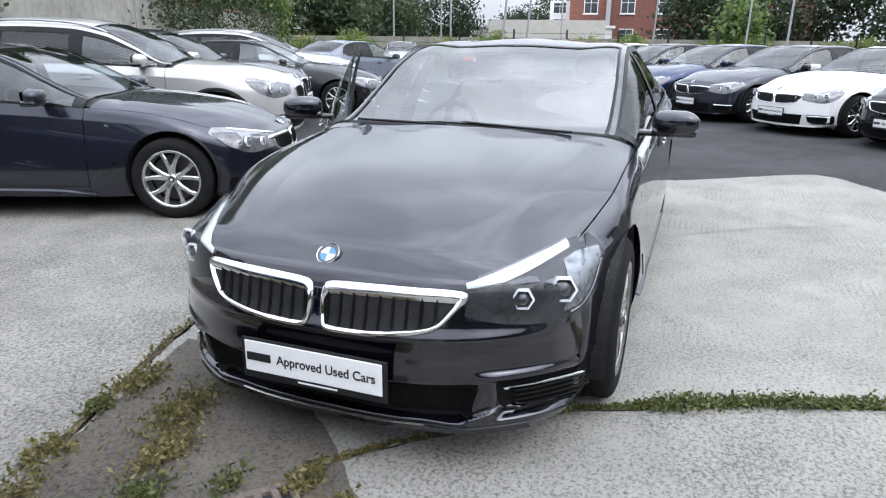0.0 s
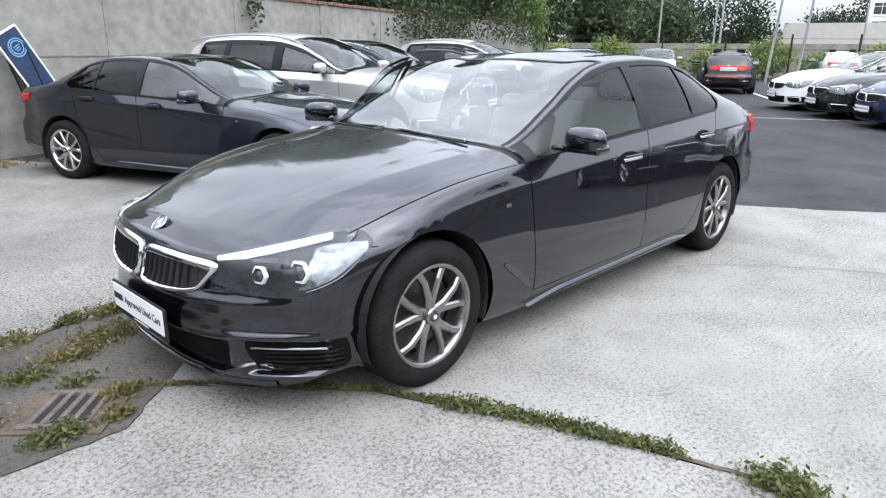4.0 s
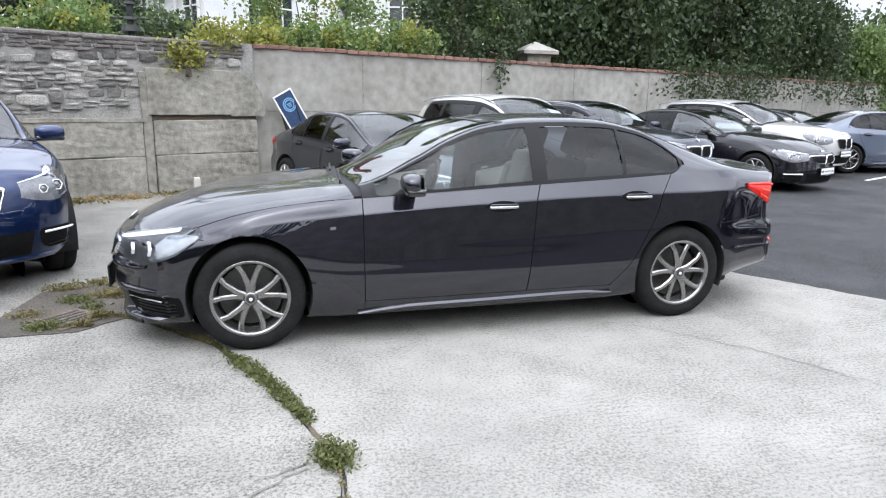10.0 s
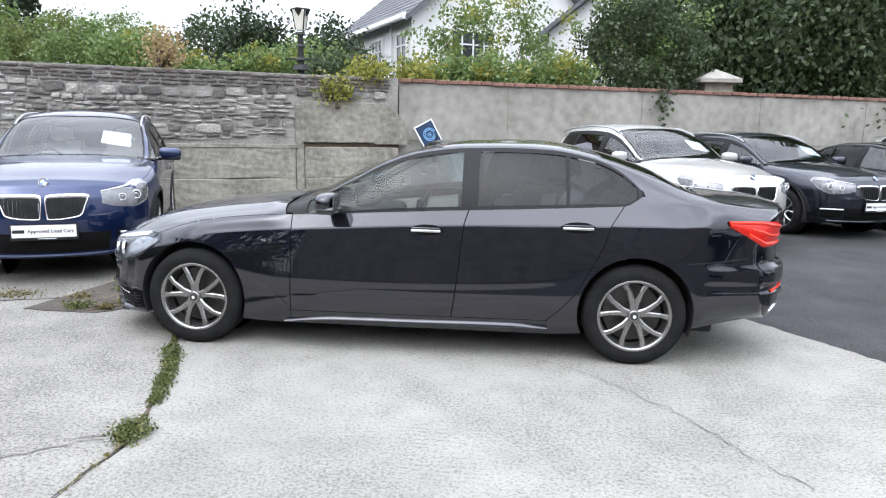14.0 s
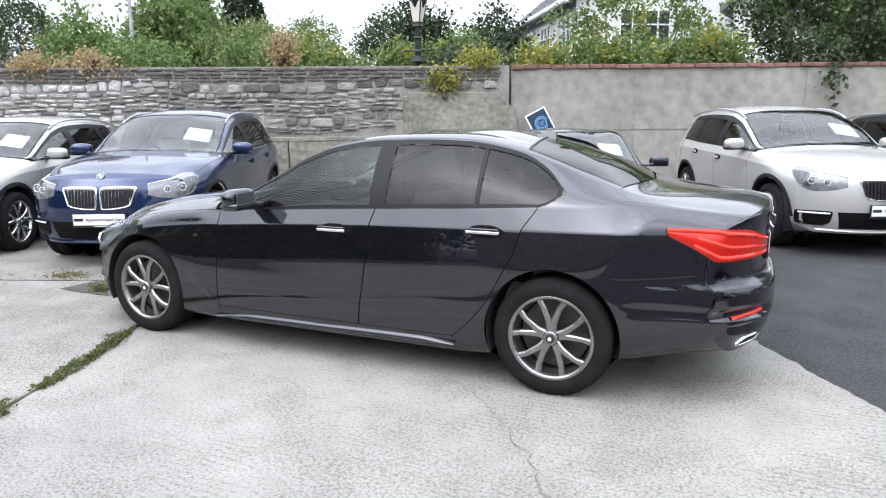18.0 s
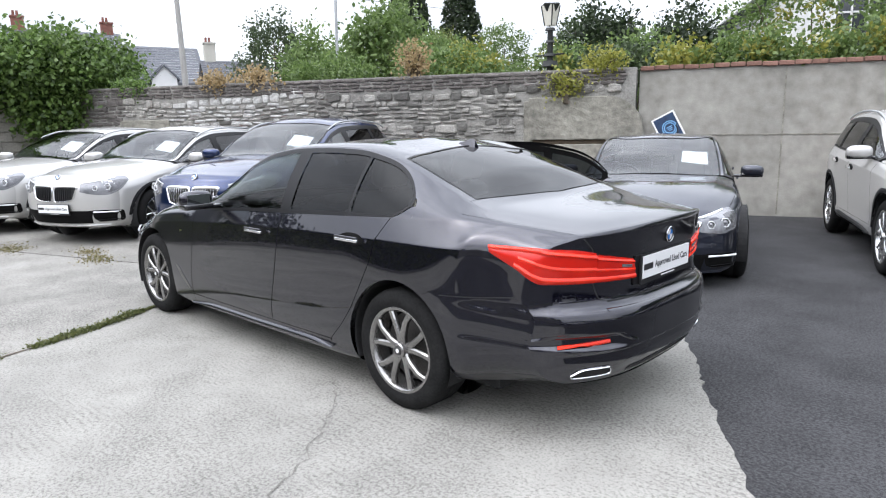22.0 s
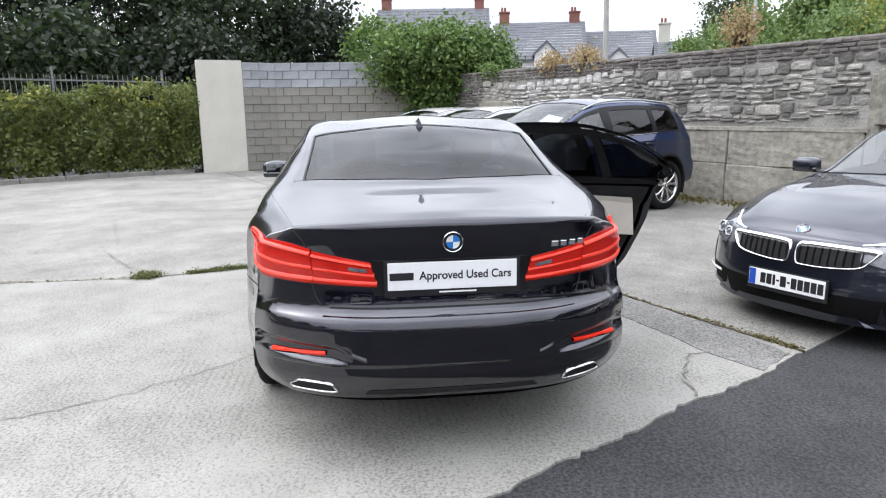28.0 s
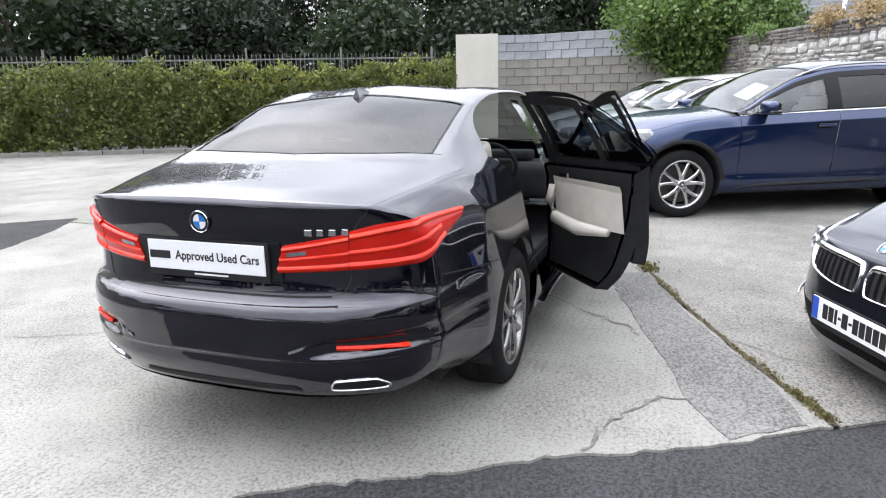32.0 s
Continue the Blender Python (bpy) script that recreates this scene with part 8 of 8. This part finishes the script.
for i, (x, y, h, r, a) in enumerate(((50.5, 24.5, 9.0, 2.9, LEAF_DARK), (61.5, 23.5, 6.2, 3.6, LEAF_DARK), (94, 17.5, 10.5, 4.4, LEAF_DARK), (88, 22.0, 5.9, 3.8, LEAF_DARK), (51.5, 27.0, 7.8, 2.6, LEAF_DARK), (41, 20.5, 4.8, 2.4, LEAF_BIRCH), (34.8, 21.2, 5.6, 1.8, LEAF_BIRCH), (48, -0.8, 5.4, 3.2, LEAF_DARK), (50, -6.5, 6.8, 3.6, LEAF_DARK), (48, -12.5, 7.5, 4.0, LEAF_DARK), (47, -19, 8.0, 4.2, LEAF_DARK), (40.8, -2.9, 3.7, 0.85, LEAF_SHRUB), (31, 23.5, 6.4, 2.2, LEAF_BIRCH))):
    tree("far_tree", x, y, h, r, a, "dark green tree beyond the far fence", 360 + i, 130, 40, 0.2, 0.12, 0.2, 0.2, group="trees beyond the fence")


# ---- weeds in the joints ----
def weed_line(pts, n, size, material, seed, spread=0.03, tall=0.045, name="weed_strip", label="low green weeds growing in the joint"):
    """A mat of small leaves and blades along a line on the ground."""
    rnd = np.random.RandomState(seed)
    p = np.array(rough_line(pts, 0.05, 0.0, 1))
    i = rnd.randint(0, len(p) - 1, n)
    t = rnd.rand(n, 1)
    q = p[i] * (1 - t) + p[i + 1] * t
    lump = 0.35 + 0.65 * np.clip(np.sin(i * 0.21 + seed) + 0.5 * np.sin(i * 0.53 + 2 * seed) + 0.4, 0, 1.4)
    keep = rnd.rand(n) < lump
    q, lump = q[keep], lump[keep]
    P = np.concatenate([q + rnd.normal(0, 1, q.shape) * (spread * lump)[:, None], (np.abs(rnd.normal(0, tall * 0.5, len(q))) * lump + 0.006)[:, None]], 1)
    ob = leaf_mesh(name, P, size, material, rnd, long=2.0)
    return tagged(ob, label, "weeds", kind="stuff")


weed_line(JOINT[2:5], 3600, 0.011, GRASS, 401, 0.024, 0.028)
weed_line([(-1.30, -1.70), (-1.22, -1.96)], 500, 0.011, GRASS, 402, 0.018, 0.025)
weed_line([(-1.17, -2.22), (-1.12, -2.38)], 1000, 0.012, GRASS, 403, 0.032, 0.035)
weed_line(JOINT[5:], 420, 0.010, GRASS_DRY, 404, 0.010, 0.012, label="dry weeds growing in the joint")
weed_line(JOINT[:3], 1300, 0.011, GRASS_MIX, 405, 0.016, 0.02)
weed_line(WEEDS, 1300, 0.011, GRASS_MIX, 406, 0.015, 0.02, label="mixed green and dry weeds in the joint")
weed_line([(1.25, 2.18), (1.52, 2.30)], 600, 0.013, GRASS_MIX, 407, 0.04, 0.025)
weed_line([(-1.0, 1.36), (-0.75, 1.44)], 500, 0.015, GRASS_MIX, 408, 0.035, 0.04)
for i, (x, y, n, sp, m_) in enumerate(((-2.42, 0.98, 500, 0.035, GRASS), (-2.2, 0.98, 900, 0.07, GRASS_MIX), (-2.30, 0.66, 1400, 0.10, GRASS_MIX), (-2.55, 0.52, 1100, 0.07, GRASS_DRY), (-2.78, 0.42, 600, 0.06, GRASS), (-2.52, -0.03, 800, 0.04, GRASS_MIX), (-2.60, -0.20, 500, 0.03, GRASS_MIX), (-2.83, -0.20, 900, 0.06, GRASS), (-2.62, 0.20, 260, 0.05, GRASS), (-2.95, 0.80, 700, 0.09, GRASS_MIX), (-3.02, 0.10, 300, 0.06, GRASS_DRY), (-6.0, -0.95, 900, 0.22, GRASS_MIX), (-4.3, -0.42, 700, 0.16, GRASS_MIX), (-4.9, -0.30, 500, 0.14, GRASS_DRY), (-3.6, 0.06, 500, 0.12, GRASS_MIX), (-2.7, 0.9, 500, 0.06, GRASS_MIX))):
    rnd = np.random.RandomState(420 + i)
    P = np.stack([rnd.normal(x, sp, n), rnd.normal(y, sp * 0.6, n), np.abs(rnd.normal(0, 0.022, n)) + 0.008], 1)
    tagged(leaf_mesh("weed_tuft", P[: int(n * 0.6)], 0.012, m_, rnd, long=2.2), "small tuft of weeds on the concrete", "weeds", "weed tufts", "stuff")
# litter of soil and rubble along the foot of the stone wall
for i, u in enumerate((9.4, 10.3, 11.4, 12.3, 8.2)):
    rnd = np.random.RandomState(450 + i)
    m = on_line(STONE_A, STONE_B, u, -0.28)
    P = np.stack([rnd.normal(m.translation.x, 0.35, 420), rnd.normal(m.translation.y, 0.14, 420), np.abs(rnd.normal(0, 0.02, 420)) + 0.01], 1)
    tagged(leaf_mesh("wall_litter", P, 0.035, LEAF_DRY if i % 2 else GRASS_MIX, rnd), "dry leaves and weeds at the foot of the wall", "litter", "litter at the wall", "stuff")
part_ = tagged(part("marker_post", box_bm(0.11, 0.07, 0.24, (0, 0, 0.12), 0.02), CREAM, m=on_line(STONE_A, STONE_B, 11.6, -0.16)), "short pale stone leaning on the wall's foot", "stone")

# ---- masonry pieces ----
rnd = random.Random(9)
shapes = {}


def rubble(w, h, dp, seed):
    """An irregular stone: an uneven rounded outline, its face pushed out and chipped."""
    q = random.Random(seed)
    n = q.choice((7, 8, 9))
    power = q.uniform(0.28, 0.6)
    rim, inner, back = [], [], []
    for k in range(n):
        a = 2 * math.pi * (k + q.uniform(-0.25, 0.25)) / n
        c, s = math.cos(a), math.sin(a)
        x = math.copysign(abs(c) ** power, c) * w / 2 * q.uniform(0.86, 1.06)
        z = math.copysign(abs(s) ** power, s) * h / 2 * q.uniform(0.84, 1.06)
        back.append((x, 0.05, z))
        rim.append((x, -dp * q.uniform(0.05, 0.35), z))
        inner.append((x * 0.8, -dp * q.uniform(0.35, 0.6), z * 0.74))
    V = back + rim + inner + [(q.uniform(-0.1, 0.1) * w, -dp * q.uniform(0.5, 0.85), 0)]
    F = []
    for k in range(n):
        j = (k + 1) % n
        F += [(k, j, n + j, n + k), (n + k, n + j, 2 * n + j, 2 * n + k), (2 * n + k, 2 * n + j, 3 * n)]
    return V, F


def stone_mesh(w, h, seed, material, key):
    k = (round(w / 0.05), round(h / 0.03), seed % 3, key)
    if k not in shapes:
        V, F = rubble(w, h, 0.04, 17 * k[0] + 5 * k[1] + k[2])
        shapes[k] = mesh_of("stone", V, F, material)
    return shapes[k]


# rubble in wavering courses above the cast base, thin sooty bricks on top
wave = lambda u: 0.05 * math.sin(u * 1.3) + 0.03 * math.sin(u * 3.1 + 1)
z, count = 0.05, 0
spare = {"stone": [], "lime": [], "brick": []}
while z < 2.40:
    brick = z > 2.10
    h = 0.060 if brick else rnd.choice((0.055, 0.07, 0.08, 0.10, 0.13, 0.16))
    u = 0.1 + rnd.uniform(0, 0.1)
    while u < L - 0.15:
        w = rnd.uniform(0.14, 0.30) if brick or (u < 1.9 and z > 1.5) else rnd.uniform(0.07, 0.26) + h * rnd.uniform(0.2, 1.1)
        free = u + w < (6.2 if z < 1.24 else (L - 0.05))
        if 10.9 < u + w and z > 1.1 and z + h < 2.02 and u < 12.9:
            free = False
        if free and not (1.95 < u + w / 2 < 3.25 and 1.33 < z + h / 2 < 1.74):
            dz = 0 if brick else wave(u) * (1 if z > 0.2 else 0)
            hh = h if brick else h * rnd.uniform(0.55, 1.25)
            spot = (u + w / 2, 0.0 - rnd.uniform(-0.01, 0.03), min(z + h / 2 + dz, 2.38))
            limed = not brick and 3.2 < u < 6.4 and rnd.random() < (0.85 if u < 5.4 else 0.5) * (1 if z < 2.0 else 0.4)
            kind_ = "brick" if brick or (u < 1.9 and z > 1.5) else ("lime" if limed else "stone")
            m_ = {"brick": BRICK_DARK, "lime": STONE_LIME, "stone": STONE}[kind_]
            if u > 4.2 and z > 1.2 and count < 300 and not brick:
                ob = new("stone", stone_mesh(w - 0.012, hh - 0.010, int(u * 10 + z * 37), m_, kind_))
                ob.parent = stone_wall
                ob.matrix_basis = pose(*spot, 0, rnd.uniform(-5, 5), 0)
                count += 1
            else:
                spare[kind_].append((w - 0.010, hh - 0.008, spot))
        u += w
    z += h
for kind_, m_ in (("stone", STONE), ("lime", STONE_LIME), ("brick", BRICK_DARK)):
    V, F = [], []
    for k, (w, h, (x, y, zc)) in enumerate(spare[kind_]):
        v, f = rubble(w, h, 0.03 if kind_ == "brick" else 0.04, k)
        i = len(V)
        V += [(a + x, b + y, c + zc) for a, b, c in v]
        F += [tuple(q + i for q in t) for t in f]
    tagged(raw("smaller_stones", V, F, m_, stone_wall, "smaller rubble stones" if kind_ != "brick" else "thin sooty brick courses on the crest"), kind="stuff")

# brick coping on the rendered wall
cl = math.hypot(CONC_B[0] - CONC_A[0], CONC_B[1] - CONC_A[1])
bm = box_bm(0.215, 0.36, 0.07, (0, 0.14, 0), 0.008, 1)
me = bpy.data.meshes.new("coping_brick")
bm.to_mesh(me)
bm.free()
me.materials.append(COPING)
for k in range(int(cl / 0.23)):
    ob = new("coping_brick", me)
    ob.parent = concrete_wall
    ob.matrix_basis = pose(0.12 + 0.23 * k, rnd.uniform(-0.015, 0.015), 2.395 + rnd.uniform(-0.006, 0.006), 0, rnd.uniform(-1.5, 1.5), 0)
part("shutter_line", box_bm(cl, 0.012, 0.015, (cl / 2, -0.004, 1.30)), PLASTER_OLD, concrete_wall)
for k in range(9):
    part("panel_joint", box_bm(0.02, 0.012, 2.3, (2.2 + 3.0 * k, -0.003, 1.18)), PLASTER_OLD, concrete_wall)
cap = thing("pier_cap", pose(5.25, 10.95, 0), "pale stone pier with a pyramid cap behind the wall", "pier")
part("shaft", box_bm(0.62, 0.62, 2.7, (0, 0, 1.35), 0.02), PLASTER_OLD, cap)
V = [(-0.45, -0.45, 2.66), (0.45, -0.45, 2.66), (0.45, 0.45, 2.66), (-0.45, 0.45, 2.66), (-0.45, -0.45, 2.74), (0.45, -0.45, 2.74), (0.45, 0.45, 2.74), (-0.45, 0.45, 2.74), (0, 0, 2.98)]
raw("cap_stone", V, [(3, 2, 1, 0), (0, 1, 5, 4), (1, 2, 6, 5), (2, 3, 7, 6), (3, 0, 4, 7), (4, 5, 8), (5, 6, 8), (6, 7, 8), (7, 4, 8)], RENDER_WALL, cap)

# concrete blocks, the top courses cleaner
BLOCK_NEW = mat("new_block", (0.20, 0.208, 0.225), (0.36, 0.37, 0.39), 5, 60, rough=0.95, bump=0.3, per=0.12)
meshes = {}
for wall, ll in ((block_wall, 4.58), (block_end, 0.86)):
    for r_ in range(13):
        z = 0.02 + 0.215 * r_
        u = -0.22 * (r_ % 2)
        while u < ll - 0.05:
            a, b = max(u, 0.0) + 0.006, min(u + 0.44, ll) - 0.006
            if b - a > 0.05:
                key = (round(b - a, 2), r_ > 9)
                if key not in meshes:
                    bm = box_bm(b - a, 0.05, 0.203, (0, 0, 0), 0.006, 1)
                    mm = bpy.data.meshes.new("block")
                    bm.to_mesh(mm)
                    bm.free()
                    mm.materials.append(BLOCK_NEW if r_ > 9 else BLOCK)
                    meshes[key] = mm
                ob = new("block", meshes[key])
                ob.parent = wall
                ob.matrix_basis = pose((a + b) / 2, -0.012 + rnd.uniform(-0.004, 0.004), z + 0.1)
            u += 0.44
